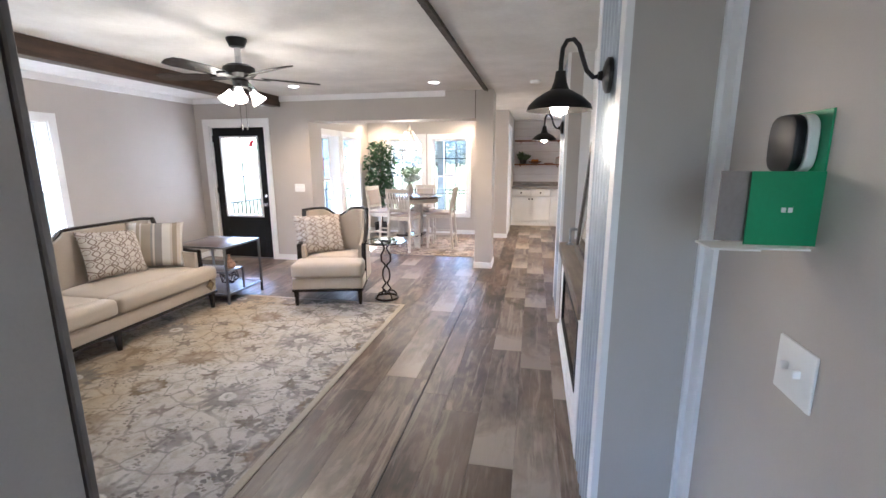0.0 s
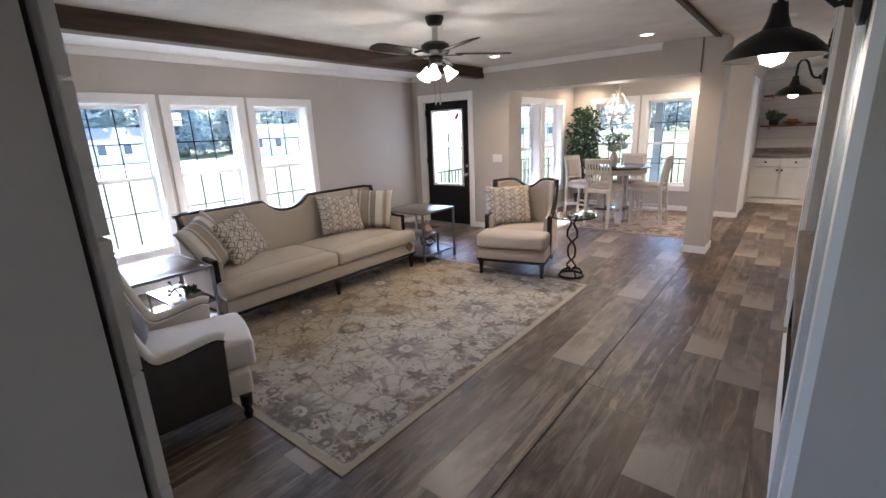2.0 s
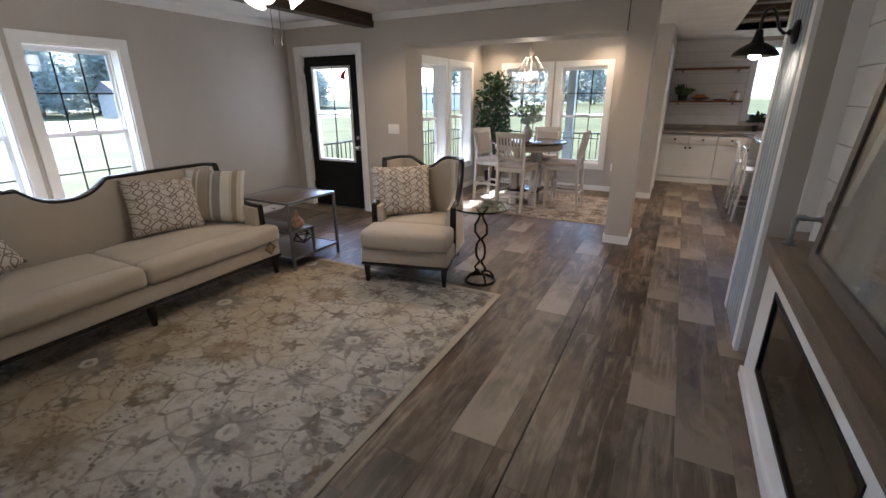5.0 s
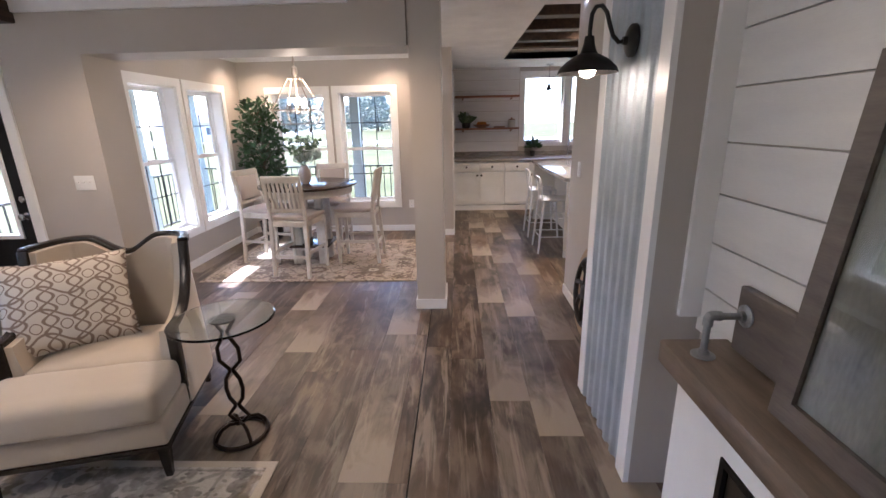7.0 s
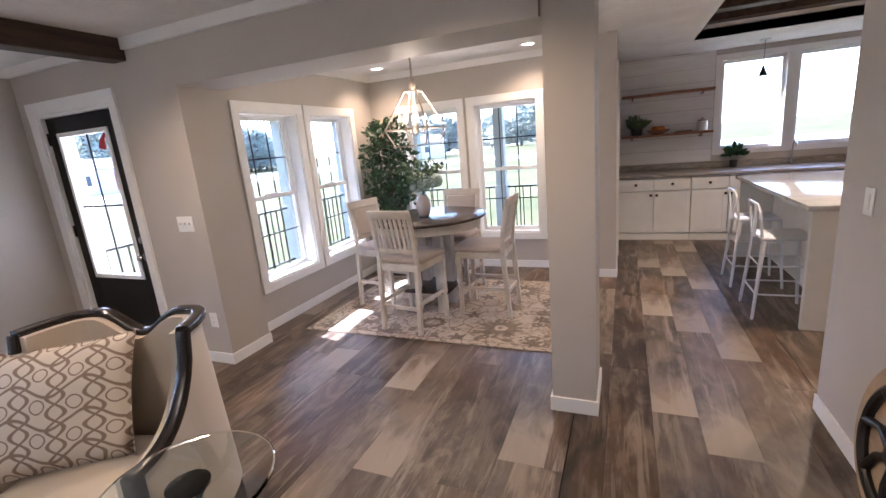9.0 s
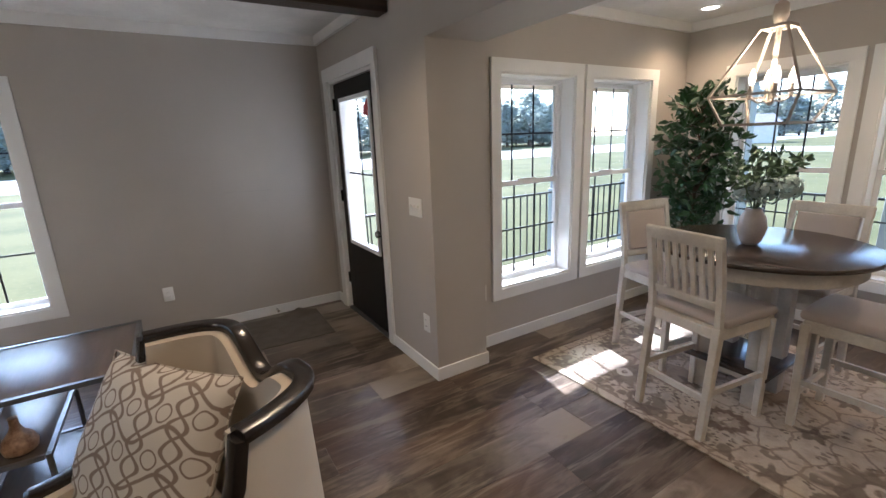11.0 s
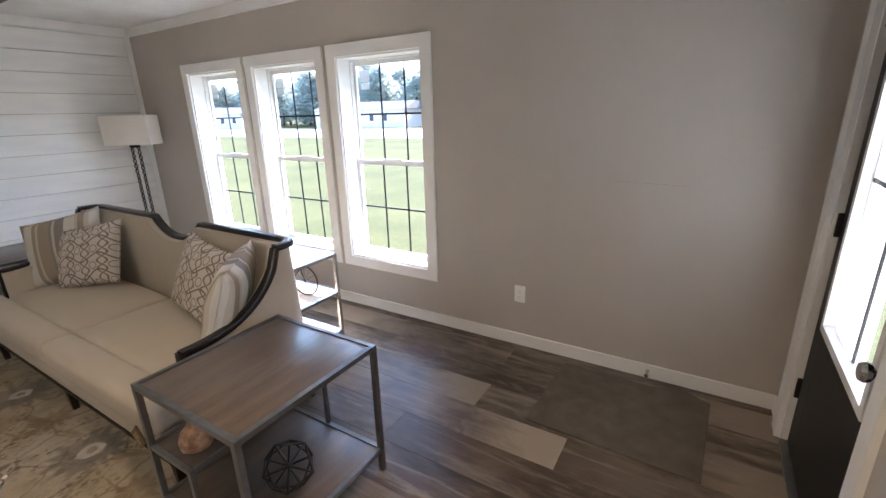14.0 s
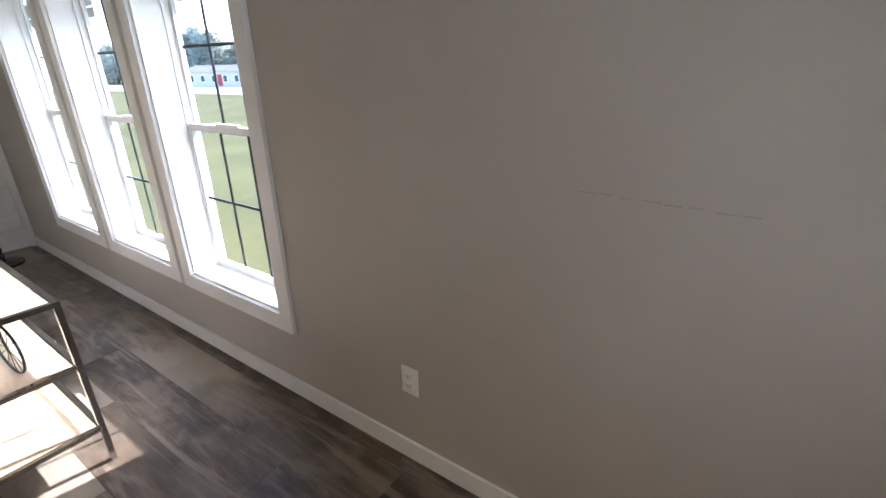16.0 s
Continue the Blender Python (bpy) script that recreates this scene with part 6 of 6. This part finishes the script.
# green packaging and black sample fixed to the entry wall
gb = thing("display_box", "open green card box with a black rounded device", "package", pose(0.58, 1.62, 1.36, 0, 0, -90))
part("back_card", boxes((-0.07, 0.076, -0.004, 0, 0.0, 0.27)), M_GREEN, gb)
part("box_front", boxes((0.076, 0.080, -0.13, 0, 0.0, 0.15)), M_GREEN, gb, "green card front")
part("box_side", boxes((0.060, 0.064, -0.18, -0.125, 0.005, 0.15)), mat("brown grey card", (0.26, 0.22, 0.20), (0.20, 0.17, 0.155), 8, 0.7), gb, "plain grey-brown card side")
part("flap", boxes((0.0, 0.09, -0.195, -0.10, -0.012, -0.008), (0.0, 0.07, -0.10, 0, -0.012, -0.008)), M_PLATE, gb, "white card flap")
outline = [(-0.005 + 0.055 * math.copysign(abs(math.cos(a)) ** 0.6, math.cos(a)), 0.205 + 0.06 * math.copysign(abs(math.sin(a)) ** 0.6, math.sin(a))) for a in (2 * math.pi * k / 36 for k in range(36))]
part("device", bevel(prism(outline, -0.05, -0.028), 0.006, 2), M_BLACK, gb, "glossy black rounded device")
part("device_body", bevel(prism(outline, -0.026, -0.005), 0.003, 1), M_PLATE, gb, "white device back")
part("mark", boxes((0.0802, 0.081, -0.07, -0.062, 0.068, 0.078), (0.0802, 0.081, -0.058, -0.050, 0.068, 0.078)), M_PLATE, gb)

# ---- things: kitchen ----
def base_cabinet(x0, x1, doors, label):
    c = thing("base_cabinet", label, "cabinet", pose(x0, 10.95, 0), "kitchen base cabinets")
    w = x1 - x0
    part("body", boxes((0.002, w - 0.002, 0.035, YK - 10.95, 0.09, 0.855)), M_CAB, c)
    part("toe_kick", boxes((0.002, w - 0.002, 0.01, 0.02, 0.0, 0.09)), M_CAB, c)
    dw = w / doors
    for k in range(doors):
        a, b = k * dw + 0.006, (k + 1) * dw - 0.006
        dr = part("drawer", rbox(a, b, 0.0, 0.02, 0.685, 0.84, 0.004), M_CAB, c)
        part("knob", lathe([(0.006, 0), (0.007, 0.012), (0.019, 0.018), (0.017, 0.027), (0.0, 0.029)], 12), M_BLACKMETAL, dr, "black knob", m=pose((a + b) / 2, 0.0, 0.765, 90))
        d = part("door", join(rbox(a, b, 0.006, 0.02, 0.11, 0.67, 0.002, 1), boxes((a, a + 0.055, 0, 0.006, 0.11, 0.67), (b - 0.055, b, 0, 0.006, 0.11, 0.67), (a + 0.055, b - 0.055, 0, 0.006, 0.615, 0.67), (a + 0.055, b - 0.055, 0, 0.006, 0.11, 0.165))), M_CAB, c, smooth=0)
        x = b - 0.03 if k % 2 == 0 else a + 0.03
        part("knob", lathe([(0.006, 0), (0.007, 0.012), (0.019, 0.018), (0.017, 0.027), (0.0, 0.029)], 12), M_BLACKMETAL, d, "black knob", m=pose(x, 0.0, 0.62, 90))
    return c


base_cabinet(-0.49, 0.40, 2, "white shaker base cabinet with two doors and drawers")
base_cabinet(0.40, 1.25, 2, "white shaker base cabinet with two doors and drawers")
base_cabinet(1.25, 2.15, 2, "white shaker sink cabinet with two doors")
single("worktop", join(rbox(-0.488, 2.6, 10.925, YK - 0.001, 0.856, 0.895, 0.006), rbox(-0.488, 2.6, YK - 0.02, YK - 0.001, 0.896, 0.985, 0.004)), M_STONE, "grey marbled laminate worktop with upstand", "worktop")
fau = thing("kitchen_faucet", "tall chrome gooseneck kitchen faucet", "faucet", pose(1.60, 11.48, 0.895))
part("spout", tube([(0, 0, 0), (0, 0, 0.24), (0, -0.03, 0.30), (0, -0.09, 0.32), (0, -0.14, 0.29), (0, -0.15, 0.24)], 0.011, 10), M_CHROME, fau)
part("base", lathe([(0.028, 0), (0.028, 0.01), (0.016, 0.03)], 16), M_CHROME, fau)
part("lever", tube([(0.015, 0, 0.06), (0.07, -0.02, 0.09)], 0.006, 8), M_CHROME, fau)
for z in (1.385, 1.935):
    sh = thing("wall_shelf", "red-brown wooden kitchen shelf on pipe brackets", "shelf", pose(0, 0, 0), "kitchen shelves")
    part("shelf", rbox(-0.46, 0.68, 11.34, YK - 0.02, z, z + 0.032, 0.004), M_SHELFWOOD, sh)
    for x in (-0.32, 0.54):
        part("bracket", join(tube([(x, YK - 0.02, z - 0.03), (x, 11.37, z - 0.03), (x, 11.36, z)], 0.011, 8), lathe([(0.03, 0), (0.03, 0.004)], 14, (x, 11.36, z - 0.006))), M_SHELFWOOD, sh)
sp = thing("shelf_plant", "small dark pot of upright green leaves on the shelf", "potted plant", pose(-0.26, 11.46, 1.4175))
part("pot", lathe([(0.06, 0), (0.075, 0.02), (0.08, 0.09), (0.07, 0.09), (0.0, 0.07)], 18), M_CERAMICDARK, sp)
bm = bmesh.new()
for k in range(16):
    a = k * 2.4
    leaf_fan(bm, Vector((0.02 * math.cos(a), 0.02 * math.sin(a), 0.08)), 0.2, 2, rnd, 0.02, -0.3)
part("leaves", bm, M_LEAF2, sp, smooth=0)
bo = thing("fruit_bowl", "low brown bowl of oranges on the shelf", "bowl", pose(0.02, 11.46, 1.4175))
part("bowl", lathe([(0.06, 0), (0.13, 0.03), (0.16, 0.06), (0.15, 0.06), (0.11, 0.035), (0.0, 0.02)], 28), M_SHELFWOOD, bo)
for k, (x, y) in enumerate(((-0.05, 0.0), (0.05, 0.01), (0.0, -0.05), (0.0, 0.05))):
    f = bmesh.new()
    bmesh.ops.create_uvsphere(f, u_segments=14, v_segments=10, radius=0.04, matrix=pose(0, 0, 0) @ Matrix.Diagonal((1, 1, 0.92, 1)))
    single("orange", f, M_ORANGE, "ripe orange lying in the brown bowl", "fruit", pose(0.02 + x, 11.46 + y, 1.4175 + 0.07), "oranges in the bowl", smooth=180)
cb = single("serving_board", rbox(0.24, 0.44, 11.40, 11.54, 1.4175, 1.44, 0.008), M_SHELFWOOD, "small brown wooden serving board on the shelf", "board")
jar = thing("storage_jar", "cream ceramic jar on the kitchen shelf", "jar", pose(0.56, 11.46, 1.4175))
part("body", lathe([(0.06, 0), (0.068, 0.01), (0.068, 0.11), (0.055, 0.13), (0.0, 0.13)], 20), M_CREAM, jar)
part("lid", lathe([(0.058, 0.13), (0.058, 0.145), (0.012, 0.15), (0.014, 0.17), (0.0, 0.172)], 20), M_SHELFWOOD, jar, "brown wooden lid")
sill = thing("sill_plant", "small dark potted plant on the kitchen worktop", "potted plant", pose(0.96, 11.50, 0.8955))
part("pot", lathe([(0.04, 0), (0.05, 0.1), (0.0, 0.09)], 16), M_CERAMICDARK, sill)
bm = bmesh.new()
leaf_fan(bm, Vector((0, 0, 0.16)), 0.13, 40, rnd, 0.08, 0.1)
part("leaves", bm, M_LEAF, sill, smooth=0)
pend = thing("pendant_lamp", "small clear pendant over the kitchen sink", "pendant lamp", pose(1.15, 11.2, CEIL))
part("canopy", lathe([(0.06, 0), (0.06, -0.02), (0.01, -0.025)], 18), M_CHROME, pend)
part("cord", lathe([(0.003, -0.02), (0.003, -0.32)], 6), M_BLACKMETAL, pend)
part("shade", lathe([(0.012, -0.31), (0.02, -0.34), (0.05, -0.42), (0.046, -0.42), (0.0, -0.35)], 18), M_BLACKMETAL, pend)

isl = thing("kitchen_island", "white kitchen island with a dark-edged pale top", "island", pose(0, 0, 0))
part("top", rbox(0.74, 1.85, 8.02, 10.22, 0.88, 0.92, 0.006), mat("glossy pale laminate", (0.45, 0.46, 0.47), (0.34, 0.35, 0.36), 6, 0.12, 0.02, 60), isl)
part("body", boxes((1.10, 1.80, 8.10, 10.15, 0.0, 0.88)), M_CAB, isl)
part("end_panel", boxes((0.78, 1.10, 8.06, 8.10, 0.0, 0.88)), M_CAB, isl)
part("end_panel", boxes((0.78, 1.10, 10.15, 10.19, 0.0, 0.88)), M_CAB, isl)


def bar_stool(m):
    s = thing("bar_stool", "white metal bar stool with a low open back", "stool", m, "bar stools at the island")
    h = 0.62
    for x in (-1, 1):
        for y in (-1, 1):
            part("leg", join(tube([(x * 0.20, y * 0.20, 0.0), (x * 0.15, y * 0.15, h)], [0.012, 0.020], 6)), M_WHITEMETAL, s)
    part("seat", rbox(-0.17, 0.17, -0.17, 0.17, h, h + 0.025, 0.012, 3), M_WHITEMETAL, s)
    for z in (0.20, 0.42):
        k = 0.20 - 0.05 * z / h
        part("footrest", join(*[tube([(a * k, b * k, z), (c * k, d * k, z)], 0.007, 6) for a, b, c, d in ((-1, -1, 1, -1), (1, -1, 1, 1), (1, 1, -1, 1), (-1, 1, -1, -1))]), M_WHITEMETAL, s)
    part("back", join(tube([(-0.15, -0.16, h), (-0.155, -0.19, h + 0.22), (-0.12, -0.20, h + 0.27), (0.12, -0.20, h + 0.27), (0.155, -0.19, h + 0.22), (0.15, -0.16, h)], 0.012, 6), boxes((-0.04, 0.04, -0.185, -0.178, h, h + 0.25))), M_WHITEMETAL, s)
    return s


st = bar_stool(pose(0.72, 8.42, 0, 0, 0, -90))
copy_thing(st, pose(0.72, 9.20, 0, 0, 0, -90))

# scuff on the wall beside the front door
M_SCUFF = mat("dark scuff", (0.37, 0.34, 0.305), (0.32, 0.295, 0.265), 40, 0.8)
setting("wall_scuff", boxes(*[(XL + 0.0004, XL + 0.0012, 5.74 + 0.047 * k, 5.74 + 0.047 * k + 0.040 - 0.007 * (k % 3), 1.158 + 0.002 * (k % 2) - 0.0011 * k, 1.1605 + 0.002 * (k % 2) - 0.0011 * k) for k in range(8)]), M_SCUFF, "faint dashed scuff line on the painted wall", "stain")

# ---- outdoors ----
setting("ground", boxes((-400, 400, -400, 400, -0.95, -0.75)), M_GRASS, "pale green mown lawn reaching the horizon", "lawn")
M_ROAD = mat("pale gravel", (0.36, 0.34, 0.31), (0.28, 0.26, 0.24), 1.5, 0.9, 0.3, 20)
setting("road", boxes((-58, -37, -200, 200, -0.75, -0.735), (-26, 60, 55, 66, -0.75, -0.736)), M_ROAD, "wide pale gravel road", "road")
M_DECK = mat("weathered deck boards", (0.56, 0.50, 0.42), (0.42, 0.37, 0.31), 3, 0.75, 0.3, 30, stretch=(6, 1, 1))
M_PORCH = mat("blue-grey porch paint", (0.25, 0.29, 0.295), (0.20, 0.235, 0.24), 4, 0.5, 0.05, 60)
M_SIDING = mat("pale siding", (0.56, 0.50, 0.43), (0.48, 0.43, 0.37), 2, 0.7)
M_ROOF = mat("grey shingle roof", (0.16, 0.15, 0.15), (0.10, 0.095, 0.09), 3, 0.9, 0.3, 20)

deck = tagged(new("porch_deck"), "weathered porch deck boards outside the windows", "deck", kind="structure")
dy = YD + 0.17
k = 0
while dy < 11.4:
    part("deck_board", boxes((-5.35, -3.60 if dy < YB + 0.1 else -0.95, dy, dy + 0.135, -0.16, -0.13)), M_DECK, deck)
    dy += 0.14
setting("deck_skirt", boxes((-5.33, -3.62, YD + 0.18, 11.3, -0.75, -0.17)), M_DECK, "deck framing", "deck")
setting("porch_roof", boxes((-5.45, -3.58, YD + 0.17, 11.6, 2.46, 2.56), (-3.58, -0.9, YB + 0.17, 11.6, 2.46, 2.56), (-5.45, -5.33, YD + 0.17, 11.6, 2.10, 2.46), (-5.33, -0.9, 11.48, 11.6, 2.10, 2.46)), M_SIDING, "porch roof with a deep fascia", "roof")
setting("eave", boxes((-6.02, XL - 0.16, -0.5, YD + 0.17, 2.22, 2.30)), M_SIDING, "roof eave over the windows", "roof")
for x, y in ((-5.28, 6.75), (-5.28, 9.85), (-5.28, 11.40), (-3.75, 11.40), (-2.26, 11.40)):
    p = thing("porch_post", "square blue-grey porch post", "post", pose(x, y, -0.13), "porch posts")
    part("shaft", boxes((-0.075, 0.075, -0.075, 0.075, 0, 2.23)), M_PORCH, p)
    part("collar", bevel(boxes((-0.095, 0.095, -0.095, 0.095, 0, 0.95)), 0.004, 1), M_PORCH, p)


def railing(a, b):
    a, b = Vector(a), Vector(b)
    r = thing("porch_railing", "black metal porch railing with thin balusters", "railing", pose(0, 0, 0), "porch railings")
    d = (b - a)
    n = int(d.length / 0.115)
    for z in (-0.03, 0.78):
        part("rail", tube([a + Vector((0, 0, z)), b + Vector((0, 0, z))], 0.018, 4), M_BLACKMETAL, r)
    for i in range(1, n):
        p = a + d * i / n
        part("baluster", boxes((p.x - 0.007, p.x + 0.007, p.y - 0.007, p.y + 0.007, -0.03, 0.78)), M_BLACKMETAL, r, smooth=0)


railing((-5.28, 6.85, 0), (-5.28, 9.75, 0))
railing((-5.28, 9.95, 0), (-5.28, 11.3, 0))
railing((-5.18, 11.40, 0), (-3.85, 11.40, 0))
railing((-3.65, 11.40, 0), (-2.36, 11.40, 0))
railing((-2.16, 11.40, 0), (-0.95, 11.40, 0))


def house(m, L, W, H, wallc, label):
    h = thing("house", label, "house", m, "far houses")
    part("wall", boxes((-L / 2, L / 2, -W / 2, W / 2, 0, H)), wallc, h, smooth=0)
    part("roof", prism([(-W / 2 - 0.4, H), (W / 2 + 0.4, H), (0, H + 1.3)], -L / 2 - 0.4, L / 2 + 0.4, "yz"), M_ROOF, h, smooth=0)
    part("door", boxes((-0.5, 0.5, -W / 2 - 0.06, -W / 2, 0.3, 2.4)), mat("red door", (0.3, 0.03, 0.03)), h, smooth=0)
    k = -L / 2 + 1.5
    while k < L / 2 - 1:
        if abs(k) > 1.2:
            w = part("window", boxes((k - 0.5, k + 0.5, -W / 2 - 0.08, -W / 2, 1.0, 2.3)), M_VINYL, h, smooth=0)
            part("pane", boxes((k - 0.42, k + 0.42, -W / 2 - 0.10, -W / 2 - 0.081, 1.08, 2.22)), mat("dark pane", (0.05, 0.06, 0.08), None, 3, 0.1), w, smooth=0)
        k += 2.6
    return h


M_SIDING2 = mat("grey siding", (0.50, 0.47, 0.42), (0.42, 0.40, 0.36), 2, 0.7)
for x, y, a, L, c in ((-62, -18, 90, 16, M_SIDING), (-64, -46, 95, 18, M_SIDING), (-60, -84, 110, 16, M_SIDING2), (-66, 14, 90, 18, M_SIDING), (-60, 40, 80, 15, M_SIDING2), (-40, 78, 40, 18, M_SIDING)):
    house(pose(x, y, -0.75, 0, 0, a + 0), L, 7, 2.9, c, "single-storey manufactured home with a low grey roof")

# Distance haze is mixed into the foliage colour: paler and greyer than real leaves.
M_FAR_HAZED = mat("far foliage with haze in its colour", (0.34, 0.38, 0.36), (0.24, 0.27, 0.26), 0.5, 0.95, 0.3, 4)
leafy = M_FAR_HAZED.node_tree
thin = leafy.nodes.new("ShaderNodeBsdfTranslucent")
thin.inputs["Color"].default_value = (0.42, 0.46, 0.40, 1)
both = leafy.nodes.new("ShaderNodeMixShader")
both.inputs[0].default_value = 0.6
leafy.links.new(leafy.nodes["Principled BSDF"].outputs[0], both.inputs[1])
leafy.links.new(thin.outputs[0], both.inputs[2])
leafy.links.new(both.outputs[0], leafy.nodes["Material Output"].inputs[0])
rnd = random.Random(21)


def far_tree():
    t = thing("tree", "tall pine with an uneven crown, far off, coloured pale for haze", "tree", None, "far trees")
    part("trunk", tube([(0, 0, 0), (0.1, 0, 4), (0, 0.1, 9), (0.05, 0, 14)], [0.3, 0.24, 0.16, 0.05], 7), M_BARK, t)
    bm = bmesh.new()
    for _ in range(420):
        z = 0.8 + 14.2 * rnd.random() ** 0.8
        r = 3.6 * (1 - ((z - 5.5) / 10.2) ** 2) * rnd.uniform(0.2, 1.0) + 0.2
        a = rnd.uniform(0, 6.28)
        c = Vector((r * math.cos(a), r * math.sin(a), z))
        leaf_fan(bm, c, 0.85, 4, rnd, 0.7, 0.5)
    part("crown", bm, M_FAR_HAZED, t, smooth=0)
    return t


kinds = [far_tree() for _ in range(3)]
spots = [(-78 + rnd.uniform(-6, 6), y + rnd.uniform(-2, 2)) for y in range(-190, 90, 3)] + [(x + rnd.uniform(-2, 2), 135 + rnd.uniform(-8, 8)) for x in range(-70, -2, 3)] + [(-92 + rnd.uniform(-4, 4), y + rnd.uniform(-2, 2)) for y in range(-150, 96, 5)]
for i, (x, y) in enumerate(spots):
    m = pose(x, y, -0.75, 0, 0, rnd.uniform(0, 360))
    if i < 3:
        kinds[i].matrix_basis = m @ Matrix.Diagonal((0.55, 0.55, 0.55, 1))
    else:
        s = rnd.uniform(0.42, 0.66)
        t = copy_thing(kinds[i % 3], m)
        t.scale = (s * 2.2, s * 2.2, s * rnd.uniform(1.0, 1.5))

# ---- floor planks, piece by piece ----
floor = bpy.data.objects["floor"]
PITCH, LEN = 0.2265, 1.415
plank_meshes = {}


def plank(x0, x1, y0, y1, kind, turned=False):
    """One plank with slightly eased edges, as a child of the floor."""
    w, l = round(x1 - x0 - 0.0008, 4), round(y1 - y0 - 0.0008, 4)
    key = (w, l, kind)
    if key not in plank_meshes:
        bm = bmesh.new()
        e = 0.0012
        lo = [bm.verts.new((a, b, -0.006)) for a, b in ((0, 0), (w, 0), (w, l), (0, l))]
        up = [bm.verts.new((a, b, -0.0007)) for a, b in ((0, 0), (w, 0), (w, l), (0, l))]
        tp = [bm.verts.new((a, b, 0)) for a, b in ((e, e), (w - e, e), (w - e, l - e), (e, l - e))]
        for r, s in ((lo, up), (up, tp)):
            for k in range(4):
                bm.faces.new((r[k], r[(k + 1) % 4], s[(k + 1) % 4], s[k]))
        bm.faces.new(tp)
        me = bpy.data.meshes.new("plank")
        bm.to_mesh(me)
        bm.free()
        me.materials.append(M_PLANK[kind])
        plank_meshes[key] = me
    ob = new("plank", plank_meshes[key])
    ob.parent, ob.location = floor, (x0, y0, 0)
    if turned:
        ob.location, ob.rotation_euler = (x1 - 0.0008, y1 - 0.0008, 0), (0, 0, math.pi)


rnd = random.Random(77)
known = {(-1, 0): (0.505, "l"), (-1, 3): (0.245, "l"), (-1, 4): (0.97, "l"), (-1, 16): (0.995, "turned"), (-1, 15): (0.097, "turned"), (-1, 12): (1.355, "turned"), (-1, 11): (0.58, "l"), (-1, 14): (0.70, "b"), (-1, 13): (0.25, "b"), (1, 2): (0.81, "l"), (1, 1): (0.41, "l"), (1, 4): (0.15, "b")}
rows = []
x, k = -0.755, 0
while x > XL:
    rows.append((max(x - PITCH, XL), x, (-1, k)))
    x, k = x - PITCH, k + 1
x, k = 0.421, 1
while x > -0.65:
    rows.append((max(x - PITCH, -0.660), x, (1, k)))
    x, k = x - PITCH, k + 1
rows.append((-0.755, -0.668, (0, 0)))
rows.append((0.421, 0.6, (0, 1)))
for x0, x1, tag in rows:
    off, kind = known.get(tag, (round(rnd.uniform(0, LEN), 2), "l" if rnd.random() < 0.18 else "b"))
    south, north = (YS - 0.1 if x1 < -0.45 else -0.6), (YD + 0.16 if x1 < XD else YB if x1 < -0.86 else 10.97)
    y = off - 2 * LEN
    tone = rnd.choice(["brown", "dark", "brown", "grey"])
    while y < north:
        pieces = ((LEN, "light"),) if kind != "b" else ((LEN, tone if rnd.random() < 0.6 else rnd.choice(["brown", "dark", "grey"])),)
        for ln, pk in pieces:
            a, b = max(y, south), min(y + ln, north)
            if b - a > 0.03:
                plank(x0, x1, round(a, 3), round(b, 3), pk, kind == "turned" or (kind == "l" and tag not in known and x0 < -1.6 and rnd.random() < 0.5))
            y += ln
rest = boxes((0.602, XR, 7.0, 10.97, -0.006, -0.0005), (-0.41, 0.6, -2.2, -0.602, -0.006, -0.0005))
part("far_planks", rest, M_PLANK["grey"], floor, smooth=0)
